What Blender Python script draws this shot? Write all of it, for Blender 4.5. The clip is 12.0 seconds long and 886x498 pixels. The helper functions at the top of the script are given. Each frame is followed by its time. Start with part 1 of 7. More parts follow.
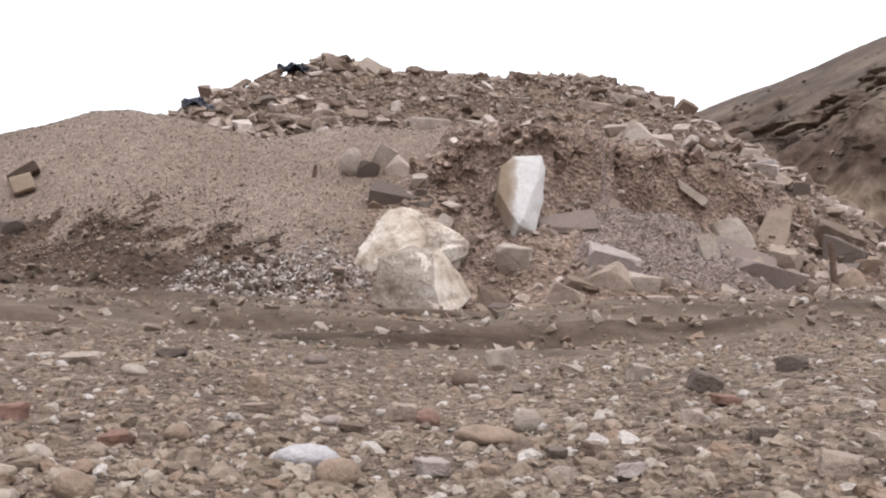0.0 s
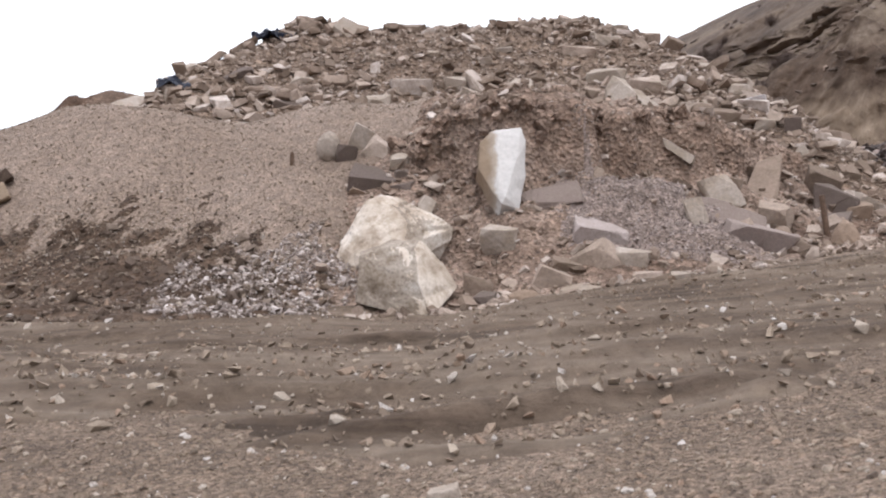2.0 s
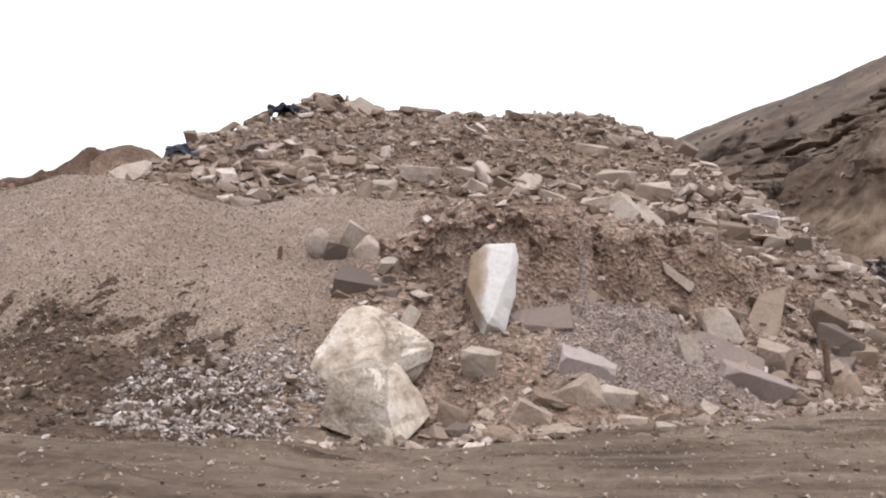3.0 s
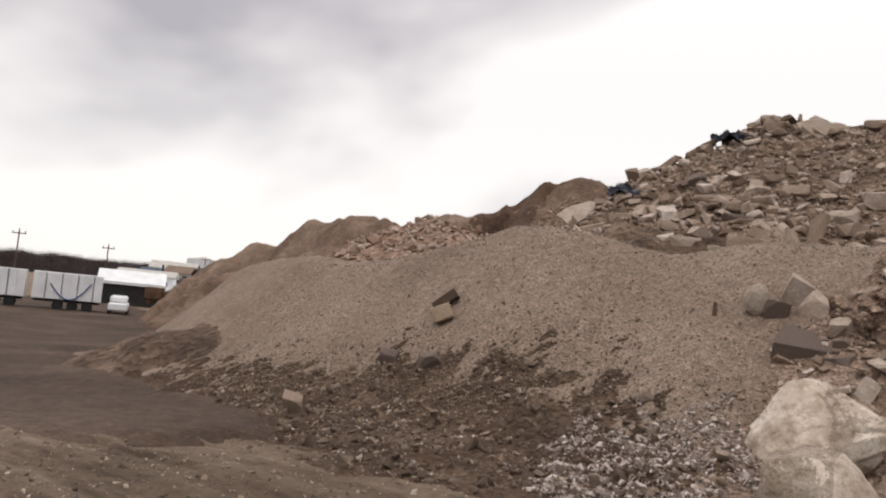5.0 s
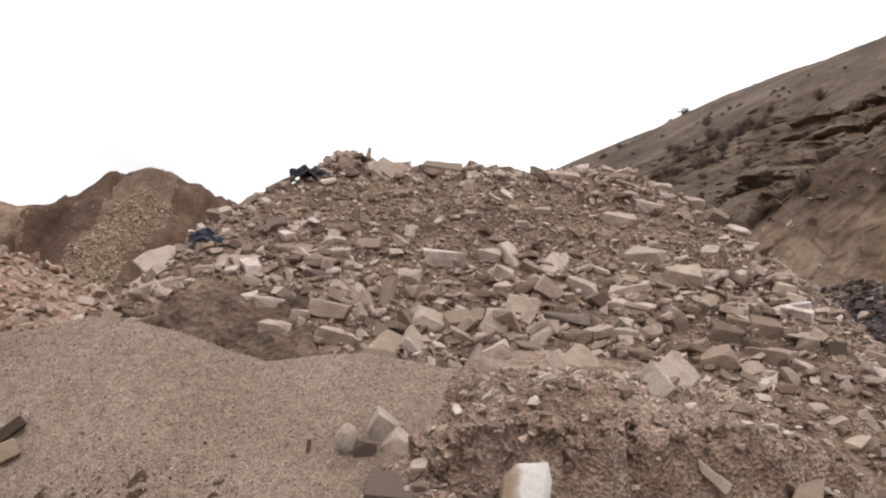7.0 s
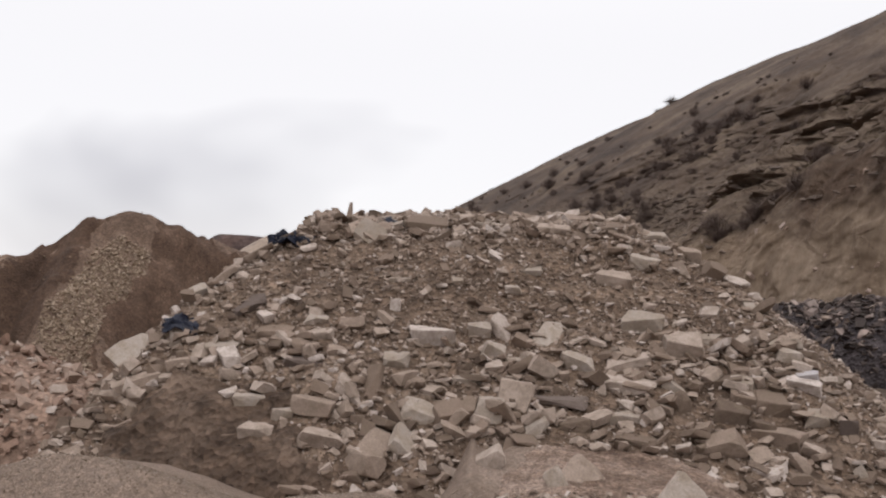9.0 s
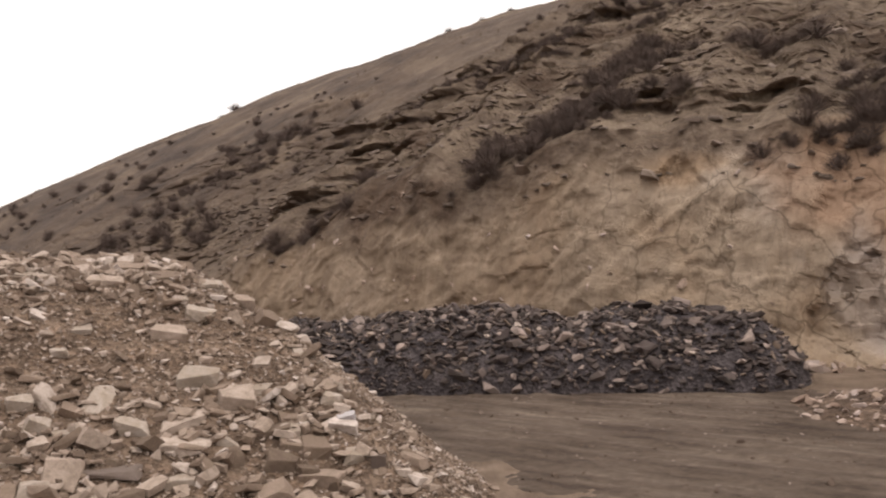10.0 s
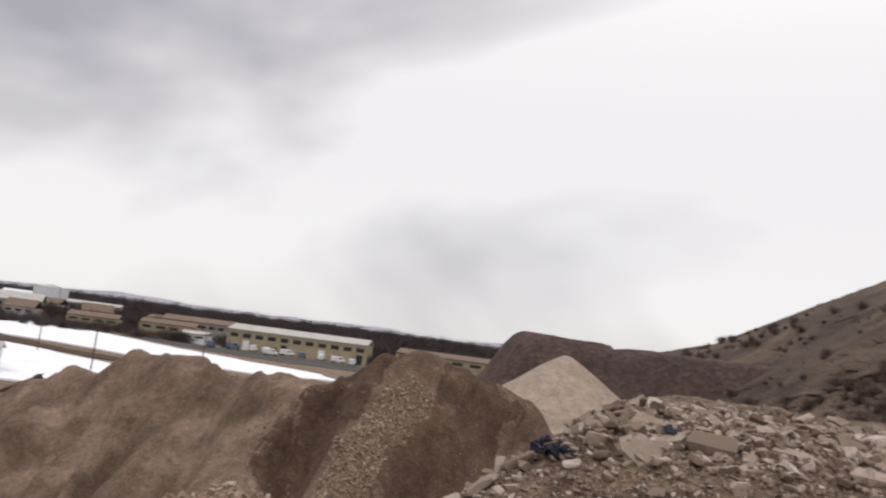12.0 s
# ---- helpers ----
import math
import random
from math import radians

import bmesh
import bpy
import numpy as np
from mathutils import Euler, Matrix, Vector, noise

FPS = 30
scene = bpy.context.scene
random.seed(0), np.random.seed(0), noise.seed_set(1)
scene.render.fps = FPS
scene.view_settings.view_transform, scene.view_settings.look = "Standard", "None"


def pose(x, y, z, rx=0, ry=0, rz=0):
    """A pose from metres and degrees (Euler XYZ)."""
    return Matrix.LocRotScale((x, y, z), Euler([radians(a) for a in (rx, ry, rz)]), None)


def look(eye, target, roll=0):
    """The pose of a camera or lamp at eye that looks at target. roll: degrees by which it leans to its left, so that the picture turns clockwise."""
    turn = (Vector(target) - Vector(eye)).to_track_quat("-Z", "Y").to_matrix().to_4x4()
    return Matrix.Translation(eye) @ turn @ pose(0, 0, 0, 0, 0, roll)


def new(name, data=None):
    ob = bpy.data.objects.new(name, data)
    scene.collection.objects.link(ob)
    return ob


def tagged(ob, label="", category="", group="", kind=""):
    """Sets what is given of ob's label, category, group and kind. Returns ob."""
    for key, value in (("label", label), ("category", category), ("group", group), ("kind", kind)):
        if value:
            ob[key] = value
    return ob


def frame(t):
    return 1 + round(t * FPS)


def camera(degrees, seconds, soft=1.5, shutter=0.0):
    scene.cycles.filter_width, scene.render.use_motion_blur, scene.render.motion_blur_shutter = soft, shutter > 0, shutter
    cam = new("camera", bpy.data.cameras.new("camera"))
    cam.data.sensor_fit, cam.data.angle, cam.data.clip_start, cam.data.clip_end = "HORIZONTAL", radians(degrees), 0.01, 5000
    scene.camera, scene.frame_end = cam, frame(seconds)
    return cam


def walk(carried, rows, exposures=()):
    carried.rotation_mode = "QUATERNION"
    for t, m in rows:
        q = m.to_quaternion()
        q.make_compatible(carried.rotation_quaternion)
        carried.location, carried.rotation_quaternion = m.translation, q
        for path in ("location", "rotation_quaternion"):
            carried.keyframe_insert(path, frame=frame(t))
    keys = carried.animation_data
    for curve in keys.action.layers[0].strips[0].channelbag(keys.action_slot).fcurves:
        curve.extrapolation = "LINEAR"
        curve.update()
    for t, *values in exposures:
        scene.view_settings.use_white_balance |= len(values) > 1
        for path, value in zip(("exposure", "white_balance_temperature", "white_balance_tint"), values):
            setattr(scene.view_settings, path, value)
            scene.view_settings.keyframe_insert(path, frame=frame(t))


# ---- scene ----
# ---------------------------------------------------------------- camera
cam = camera(57.0, 12.0, soft=2.1, shutter=0.07)
EXPOSURES = [(0.0, -0.3, 6150, 10), (2.0, -0.28, 6050, 10), (2.5, -0.21, 6100, 10), (4.3, -0.26, 6400, 10), (4.6, -0.36, 6500, 10), (5.0, -0.9, 6750, 11), (5.5, -0.68, 6600, 11), (6.5, -0.38, 6600, 10), (7.0, -0.5, 6650, 10), (7.7, -0.62, 6700, 11),
             (9.3, -1.0, 6400, 11), (10.0, -0.58, 7000, 13), (10.5, -0.04, 6050, 12), (11.1, 0.24, 5850, 9), (11.5, -0.25, 6350, 10), (12.0, -1.08, 6550, 11)]
PATH = [
    (0, (0.000, 0.002, 0.159), (-0.159, 9.967, 0.977), 3.97),
    (0.5, (0.002, 0.008, 0.157), (-0.204, 9.978, 0.904), 3.46),
    (1, (-0.013, -0.012, 0.156), (-0.305, 9.956, 0.896), 3.34),
    (1.5, (0.048, 0.113, 0.276), (-0.052, 10.101, 0.750), -0.89),
    (2, (0.219, 0.185, 0.797), (0.068, 10.183, 0.901), -0.56),
    (2.5, (0.535, 0.355, 1.538), (0.258, 10.327, 2.244), 5.06),
    (2.7, (0.576, 0.504, 1.483), (0.333, 10.458, 2.413), 4.38),
    (4.3, (0.241, 0.844, 1.481), (-1.849, 10.594, 2.237), 6.31),
    (4.5, (0.222, 1.123, 1.698), (-3.343, 10.433, 2.52), 5.2),
    (5, (0.789, 0.818, 2.140), (-4.632, 9.194, 2.804), 5.76),
    (5.5, (0.484, 0.161, 2.687), (-1.024, 10.045, 2.849), 5.50),
    (6, (0.626, 0.337, 3.373), (-0.101, 10.304, 3.741), 5.38),
    (6.5, (0.393, 0.439, 4.235), (-0.185, 10.408, 4.773), 5.00),
    (7, (0.148, 0.651, 5.271), (-0.380, 10.629, 5.680), 3.82),
    (7.5, (0.128, 1.091, 6.100), (-0.481, 11.053, 6.717), 1.74),
    (7.7, (-0.008, 1.096, 6.347), (-0.594, 11.062, 6.922), 1.59),
    (9.3, (0.301, 1.797, 8.416), (0.001, 11.788, 8.719), 1.30),
    (9.5, (0.442, 1.441, 8.943), (1.538, 11.367, 9.459), 2.04),
    (10, (0.321, 0.604, 9.440), (4.896, 9.490, 9.786), -0.61),
    (10.5, (-0.122, 2.235, 9.850), (6.131, 10.026, 10.298), 0.64),
    (11, (0.320, 2.552, 11.563), (2.919, 12.176, 12.345), 8.24),
    (11.5, (0.898, 3.189, 12.000), (0.792, 13.139, 12.997), 4.62),
    (11.6, (0.768, 2.857, 12.022), (0.116, 12.802, 12.839), 2.92),
    (12, (0.695, 3.588, 11.738), (-3.404, 12.641, 12.851), 7.35),
]
walk(cam, [(t, look(eye, target, roll)) for t, eye, target, roll in PATH], exposures=EXPOSURES)

# ---------------------------------------------------------------- world and light
def make_world():
    w = bpy.data.worlds.new("overcast")
    scene.world = w
    w.use_nodes = True
    nt = w.node_tree
    nt.nodes.clear()
    out = nt.nodes.new("ShaderNodeOutputWorld")
    sky = nt.nodes.new("ShaderNodeTexSky")
    sky.sky_type = "NISHITA"
    sky.sun_disc = False
    sky.sun_elevation = radians(68)
    sky.sun_rotation = radians(158)
    b_sky = nt.nodes.new("ShaderNodeBackground")
    b_sky.inputs["Strength"].default_value = 0.02
    nt.links.new(sky.outputs[0], b_sky.inputs["Color"])
    tc = nt.nodes.new("ShaderNodeTexCoord")
    mp = nt.nodes.new("ShaderNodeMapping")
    mp.inputs["Scale"].default_value = (1.0, 1.0, 1.7)
    nt.links.new(tc.outputs["Generated"], mp.inputs[0])
    nz = nt.nodes.new("ShaderNodeTexNoise")
    nz.inputs["Scale"].default_value = 1.25
    nz.inputs["Detail"].default_value = 4.0
    nz.inputs["Roughness"].default_value = 0.5
    nz.inputs["Distortion"].default_value = 0.4
    nt.links.new(mp.outputs[0], nz.inputs["Vector"])
    ramp = nt.nodes.new("ShaderNodeValToRGB")
    e = ramp.color_ramp.elements
    e[0].position, e[0].color = 0.36, (0.76, 0.735, 0.8, 1)
    e[1].position, e[1].color = 0.55, (1.62, 1.59, 1.59, 1)
    nt.links.new(nz.outputs[0], ramp.inputs[0])
    b_cl = nt.nodes.new("ShaderNodeBackground")
    b_cl.inputs["Strength"].default_value = 1.0
    # an overcast sky is brightest overhead
    sep = nt.nodes.new("ShaderNodeSeparateXYZ")
    nt.links.new(tc.outputs["Generated"], sep.inputs[0])
    lift = nt.nodes.new("ShaderNodeMapRange")
    lift.interpolation_type = "SMOOTHSTEP"
    for k, v in (("From Min", 0.25), ("From Max", 1.0), ("To Min", 1.12), ("To Max", 2.1)):
        lift.inputs[k].default_value = v
    nt.links.new(sep.outputs["Z"], lift.inputs["Value"])
    scaled = nt.nodes.new("ShaderNodeVectorMath")
    scaled.operation = "SCALE"
    nt.links.new(ramp.outputs[0], scaled.inputs[0])
    nt.links.new(lift.outputs[0], scaled.inputs["Scale"])
    nt.links.new(scaled.outputs[0], b_cl.inputs["Color"])
    add = nt.nodes.new("ShaderNodeAddShader")
    nt.links.new(b_sky.outputs[0], add.inputs[0])
    nt.links.new(b_cl.outputs[0], add.inputs[1])
    nt.links.new(add.outputs[0], out.inputs[0])


make_world()
sun = new("sun", bpy.data.lights.new("sun", "SUN"))
sun.data.energy = 1.35
sun.data.angle = radians(16)
sun.data.color = (1.0, 0.975, 0.945)
sun.matrix_world = look((2, -5, 27), (-2, 5, 0))

# ---------------------------------------------------------------- noise and shapes
def hash2(ix, iy, seed):
    n = (ix.astype(np.int64) * 374761393 + iy.astype(np.int64) * 668265263 + seed * 974634777) & 0x7FFFFFFF
    n = ((n ^ (n >> 13)) * 1274126177) & 0x7FFFFFFF
    return ((n ^ (n >> 16)) & 0xFFFFFF) / float(0xFFFFFF)


def vnoise(x, y, seed=0):
    x, y = np.asarray(x, float), np.asarray(y, float)
    ix, iy = np.floor(x), np.floor(y)
    fx, fy = x - ix, y - iy
    fx, fy = fx * fx * (3 - 2 * fx), fy * fy * (3 - 2 * fy)
    a, b = hash2(ix, iy, seed), hash2(ix + 1, iy, seed)
    c, d = hash2(ix, iy + 1, seed), hash2(ix + 1, iy + 1, seed)
    return (a + (b - a) * fx) * (1 - fy) + (c + (d - c) * fx) * fy - 0.5


def fbm(x, y, size, octaves=4, seed=0):
    total, amp, f = 0.0, 1.0, 1.0 / size
    for k in range(octaves):
        total = total + amp * vnoise(np.asarray(x) * f + 17.3 * k, np.asarray(y) * f - 9.1 * k, seed + k)
        amp, f = amp * 0.5, f * 2.03
    return total


def chips(x, y, size, seed=0):
    """Broken rock: each irregular cell is a flat facet with its own height and tilt, from -0.5 to 0.5."""
    x, y = np.asarray(x, float) / size, np.asarray(y, float) / size
    ix, iy = np.floor(x), np.floor(y)
    best, out = np.full(np.shape(x), 9.0), np.zeros(np.shape(x))
    for a in (-1, 0, 1):
        for b in (-1, 0, 1):
            cx, cy = ix + a, iy + b
            px, py = cx + hash2(cx, cy, seed), cy + hash2(cx, cy, seed + 1)
            d = (x - px) ** 2 + (y - py) ** 2
            h = hash2(cx, cy, seed + 2) - 0.5 + 0.7 * (x - px) * (hash2(cx, cy, seed + 3) - 0.5) + 0.7 * (y - py) * (hash2(cx, cy, seed + 4) - 0.5)
            out = np.where(d < best, h, out)
            best = np.minimum(d, best)
    return out


def smin(a, b, k):
    h = np.clip(0.5 + 0.5 * (b - a) / k, 0, 1)
    return b + (a - b) * h - k * h * (1 - h)


def smax(a, b, k):
    return -smin(-a, -b, k)


def sstep(a, b, x):
    t = np.clip((x - a) / (b - a), 0, 1)
    return t * t * (3 - 2 * t)


def knots(x, table):
    xs, zs = zip(*table)
    return np.interp(x, xs, zs)


def ground_z(x, y):
    """The quarry floor: it falls to the valley on one side and rises to the hill on the other."""
    x, y = np.asarray(x, float), np.asarray(y, float)
    left = -2.2 * (1 - np.exp(-((x / 30.0) ** 2)))
    right = 3.6 * (1 - np.exp(-x / 26.0))
    z = np.where(x < 0, left, right)
    far = sstep(90, 240, np.hypot(x, y))
    z = z * (1 - far) + far * np.where(x < -20, -1.4, z)
    near = 1 - sstep(25, 70, np.hypot(x, y))
    z = z + near * (0.10 * fbm(x, y, 3.5, 3, 5) + 0.012 * np.clip(y, 0, 12) * (1 - sstep(12, 40, y)))
    z = z + near * 0.022 * fbm(x, y, 0.35, 3, 9) * sstep(0.2, 1.2, np.hypot(x, y))
    return z - 0.02


CREST = [(-29, -1.3), (-26, -0.3), (-22.6, 1.4), (-20, 2.1), (-18.4, 2.6), (-16.5, 2.95), (-15, 3.1), (-13.4, 2.95), (-12, 3.1), (-10.5, 3.4), (-9, 3.7), (-8, 3.95), (-7, 4.0), (-5.8, 3.8), (-4.8, 3.56), (-4.0, 3.42), (-3.0, 3.64),
         (-2, 3.8), (-0.5, 3.62), (0.5, 3.55), (2, 3.65), (4, 3.55), (4.8, 3.5), (5.5, 3.25), (6.2, 2.85), (6.9, 2.35), (7.6, 1.8), (8.4, 1.2), (9.4, 0.7), (12, 0.4)]
FOOT = [(-29, 20.5), (-24, 17.8), (-20, 15.4), (-16, 13.5), (-12, 12.3), (-9, 11.8), (-6, 11.1), (-3.5, 10.4), (-1, 10.0), (2, 10.2), (4, 10.6), (6, 11.4), (8, 12.6), (10, 14.0), (12, 15)]
RIDGE = [(-29, 25), (-24, 22.5), (-18, 19.0), (-15, 18.6), (-9, 17.6), (-5, 16.6), (-1, 15.8), (1, 14.3), (3, 14.8), (6, 16.5), (9, 18), (12, 19)]


def bank_z(x, y):
    """The front bank: a gravel heap that runs into a cut earth face."""
    x, y = np.asarray(x, float), np.asarray(y, float)
    foot, ridge, top = knots(x, FOOT), knots(x, RIDGE), knots(x, CREST)
    g = ground_z(x, foot)
    t = (y - foot) / (ridge - foot)
    earthy = sstep(-0.9, 0.3, x)
    rise = np.where(t < 0.28, 0.75 * t, 0.21 + (t - 0.28) * 1.2)
    rise = rise * (1 - earthy) + earthy * (0.54 * np.clip(t, -1, 1) + 0.14 * sstep(0.15, 0.5, t) + 0.32 * sstep(0.675, 0.725, t + 0.25 * fbm(x, y, 1.3, 3, 29)))
    front = g + (top - g) * rise
    back_slope = 0.27 * (1 - earthy) - 0.03 * earthy
    back = top - back_slope * np.clip(y - ridge, 0, None)
    z = smin(front, back + 0.08, 0.35 * (1 - earthy) + 0.12)
    z = np.where(t < -0.1, g - 0.4 + (y - foot) * 0.3, z)
    rough = 0.10 * fbm(x, y, 2.6, 4, 21) * (1 - earthy) + earthy * (0.45 * fbm(x, y, 1.9, 5, 33) + 0.10 * fbm(x, y, 0.45, 3, 35) + 0.20 * chips(x, y, 0.75, 36) * sstep(0.1, 0.4, t) + 0.10 * chips(x, y, 0.28, 38))
    return z + rough * sstep(-0.05, 0.2, t) * (1 - 0.7 * sstep(0.95, 1.2, t))


def rubble_z(x, y):
    """The big heap of broken stone behind."""
    x, y = np.asarray(x, float), np.asarray(y, float)
    wob = 0.8 * fbm(x, y, 6.0, 4, 51)
    front = 4.25 + 0.665 * (y - 22.5) + wob * 0.9
    cap = 9.45 + 0.11 * (y - 31) + 0.5 * fbm(x, y, 5.0, 3, 57) + 0.1 * np.exp(-((x + 5.5) / 1.1) ** 2) + 0.3 * np.exp(-((x - 4.5) / 2.0) ** 2)
    right = 9.3 - 0.84 * (x - 6.8) + np.where(y < 28, 0.38, 0.04) * (y - 28) + wob
    left = 9.0 + 0.62 * (x + 6.2) + 0.10 * (y - 31) + wob
    steep = 5.0 + 1.7 * (x + 9.7 + 0.05 * (y - 24)) + wob
    left = smin(left, steep, 0.6)
    behind = 11.5 - 0.6 * (y - 43)
    z = smin(smin(front, cap, 1.0), smin(right, left, 1.0), 1.2)
    bump = 0.75 * np.exp(-((x + 5.5) / 1.1) ** 2 - ((y - 31) / 1.8) ** 2)
    return smin(z, behind, 1.5) + bump + 0.16 * fbm(x, y, 1.1, 3, 61)


def seam(x, y):
    """How far right of the line where gravel gives way to dug earth."""
    return x - knots(y, [(9, -2.2), (10.5, -1.9), (13, -1.4), (15, -0.2), (16.5, 0.6), (20, 1.5)]) - 0.7 * fbm(x, y, 1.2, 3, 41)


def gravel_z(x, y):
    return bank_z(x, y) - np.clip(seam(x, y) * 0.35, -0.04, 0.5)


def earth_z(x, y):
    return bank_z(x, y) + np.clip(seam(x, y) * 0.35, -0.5, 0.04)


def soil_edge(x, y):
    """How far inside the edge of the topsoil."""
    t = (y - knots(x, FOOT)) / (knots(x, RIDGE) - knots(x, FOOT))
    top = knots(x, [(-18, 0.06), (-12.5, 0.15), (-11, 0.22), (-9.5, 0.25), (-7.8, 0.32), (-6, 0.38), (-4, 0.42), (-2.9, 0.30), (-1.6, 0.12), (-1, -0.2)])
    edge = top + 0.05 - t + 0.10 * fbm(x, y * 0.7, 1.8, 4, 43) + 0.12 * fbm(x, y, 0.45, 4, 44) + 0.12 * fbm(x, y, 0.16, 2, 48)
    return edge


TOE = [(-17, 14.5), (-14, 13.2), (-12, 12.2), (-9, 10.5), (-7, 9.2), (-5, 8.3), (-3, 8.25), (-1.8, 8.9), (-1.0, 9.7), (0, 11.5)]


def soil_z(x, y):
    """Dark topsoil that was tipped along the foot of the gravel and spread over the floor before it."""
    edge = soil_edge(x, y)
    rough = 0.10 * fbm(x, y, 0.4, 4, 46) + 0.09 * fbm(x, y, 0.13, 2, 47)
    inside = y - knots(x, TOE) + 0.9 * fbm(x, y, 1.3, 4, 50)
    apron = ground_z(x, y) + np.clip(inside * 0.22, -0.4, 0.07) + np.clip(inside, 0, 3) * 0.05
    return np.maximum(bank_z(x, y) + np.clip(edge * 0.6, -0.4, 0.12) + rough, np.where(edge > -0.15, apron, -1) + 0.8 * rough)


def surface(x, y):
    return np.maximum(np.maximum(ground_z(x, y), bank_z(x, y)), np.where(np.asarray(y) > 17.5, rubble_z(x, y), -9))


# ---------------------------------------------------------------- mesh helpers
def mesh_object(name, verts, faces, material, smooth=False, parent=None):
    me = bpy.data.meshes.new(name)
    me.from_pydata(np.asarray(verts, float).reshape(-1, 3).tolist(), [], [tuple(int(i) for i in f) for f in faces] if not isinstance(faces, np.ndarray) else faces.tolist())
    me.update()
    if smooth:
        me.polygons.foreach_set("use_smooth", np.ones(len(me.polygons), bool))
    me.materials.append(material)
    ob = new(name, me)
    ob.parent = parent
    return ob


def grid_faces(nu, nv):
    i, j = np.meshgrid(np.arange(nu - 1), np.arange(nv - 1), indexing="ij")
    a = i * nv + j
    return np.stack([a, a + nv, a + nv + 1, a + 1], -1).reshape(-1, 4)


def patch(name, xs, ys, height, material, smooth=True):
    x, y = np.meshgrid(xs, ys, indexing="ij")
    z = height(x, y)
    return mesh_object(name, np.stack([x, y, z], -1), grid_faces(len(xs), len(ys)), material, smooth)


def part(name, bm, material, parent, label=""):
    me = bpy.data.meshes.new(name)
    bm.normal_update()
    bm.to_mesh(me)
    bm.free()
    me.materials.append(material)
    ob = new(name, me)
    ob.parent = parent
    if label:
        tagged(ob, label)
    return ob


def box_into(bm, size, centre=(0, 0, 0), bevel=0.0, turn=None):
    m = Matrix.Translation(centre) @ (turn or Matrix.Identity(4)) @ Matrix.Diagonal((*size, 1))
    made = bmesh.ops.create_cube(bm, size=1.0, matrix=m)["verts"]
    if bevel:
        edges = list({e for v in made for e in v.link_edges})
        bmesh.ops.bevel(bm, geom=edges, offset=bevel, segments=1, affect="EDGES")


def tube_into(bm, a, b, r, r2=None, sides=8):
    a, b = Vector(a), Vector(b)
    m = Matrix.Translation((a + b) / 2) @ (b - a).to_track_quat("Z", "Y").to_matrix().to_4x4()
    bmesh.ops.create_cone(bm, cap_ends=True, segments=sides, radius1=r, radius2=r if r2 is None else r2, depth=(b - a).length, matrix=m)


def rock_bmesh(rng, size=(1, 1, 0.6), points=14, blocky=0.6):
    """An angular broken stone: the hull of points in a box."""
    bm = bmesh.new()
    for k in range(points):
        p = [rng.uniform(-0.5, 0.5) for _ in range(3)]
        big = max(abs(c) for c in p)
        s = (0.5 / big) * (blocky + (1 - blocky) * rng.random())
        q = [max(-0.5, min(0.5, c * s * rng.uniform(1.0, 1.45))) for c in p]
        bm.verts.new((q[0] * size[0], q[1] * size[1], q[2] * size[2]))
    res = bmesh.ops.convex_hull(bm, input=bm.verts)
    loose = [v for v in bm.verts if not v.link_faces]
    bmesh.ops.delete(bm, geom=loose, context="VERTS")
    return bm


def rock_arrays(rng, **kw):
    bm = rock_bmesh(rng, **kw)
    bm.verts.index_update()
    v = np.array([tuple(p.co) for p in bm.verts])
    f = np.array([[p.index for p in q.verts] for q in bm.faces if len(q.verts) == 3])
    bm.free()
    return v, f


def rot_matrix(rng, tilt=0.5):
    e = Euler((rng.gauss(0, tilt), rng.gauss(0, tilt), rng.uniform(0, 6.283)))
    return np.array(e.to_matrix())


def joined_stones(name, places, library, material, rng, parent=None, tilt=0.5, sink=0.15):
    """Many small stones in one mesh. places: rows of x, y, z, size."""
    vs, fs, n = [], [], 0
    for x, y, z, s in places:
        v, f = library[rng.randrange(len(library))]
        w = (v * s) @ rot_matrix(rng, tilt).T + (x, y, z + s * sink)
        vs.append(w)
        fs.append(f + n)
        n += len(v)
    return mesh_object(name, np.concatenate(vs), np.concatenate(fs), material, False, parent)


# ---------------------------------------------------------------- materials
def material(name, build, rough=0.9):
    m = bpy.data.materials.new(name)
    m.use_nodes = True
    nt = m.node_tree
    bsdf = nt.nodes["Principled BSDF"]
    bsdf.inputs["Roughness"].default_value = rough
    bsdf.inputs["Specular IOR Level"].default_value = 0.25
    build(nt, bsdf)
    return m


def node(nt, kind, **values):
    n = nt.nodes.new(kind)
    for k, v in values.items():
        n.inputs[k.replace("_", " ")].default_value = v
    return n


def world_pos(nt):
    return nt.nodes.new("ShaderNodeNewGeometry").outputs["Position"]


def noise_node(nt, vec, scale, detail=5.0, rough=0.6, stretch=None):
    if stretch:
        mp = node(nt, "ShaderNodeMapping", Scale=stretch)
        nt.links.new(vec, mp.inputs[0])
        vec = mp.outputs[0]
    n = node(nt, "ShaderNodeTexNoise", Scale=scale, Detail=detail, Roughness=rough)
    nt.links.new(vec, n.inputs["Vector"])
    return n.outputs[0]


def ramp_node(nt, fac, stops):
    r = nt.nodes.new("ShaderNodeValToRGB")
    el = r.color_ramp.elements
    while len(el) < len(stops):
        el.new(0.5)
    for e, (p, c) in zip(el, stops):
        e.position, e.color = p, (*c, 1)
    nt.links.new(fac, r.inputs[0])
    return r.outputs[0]


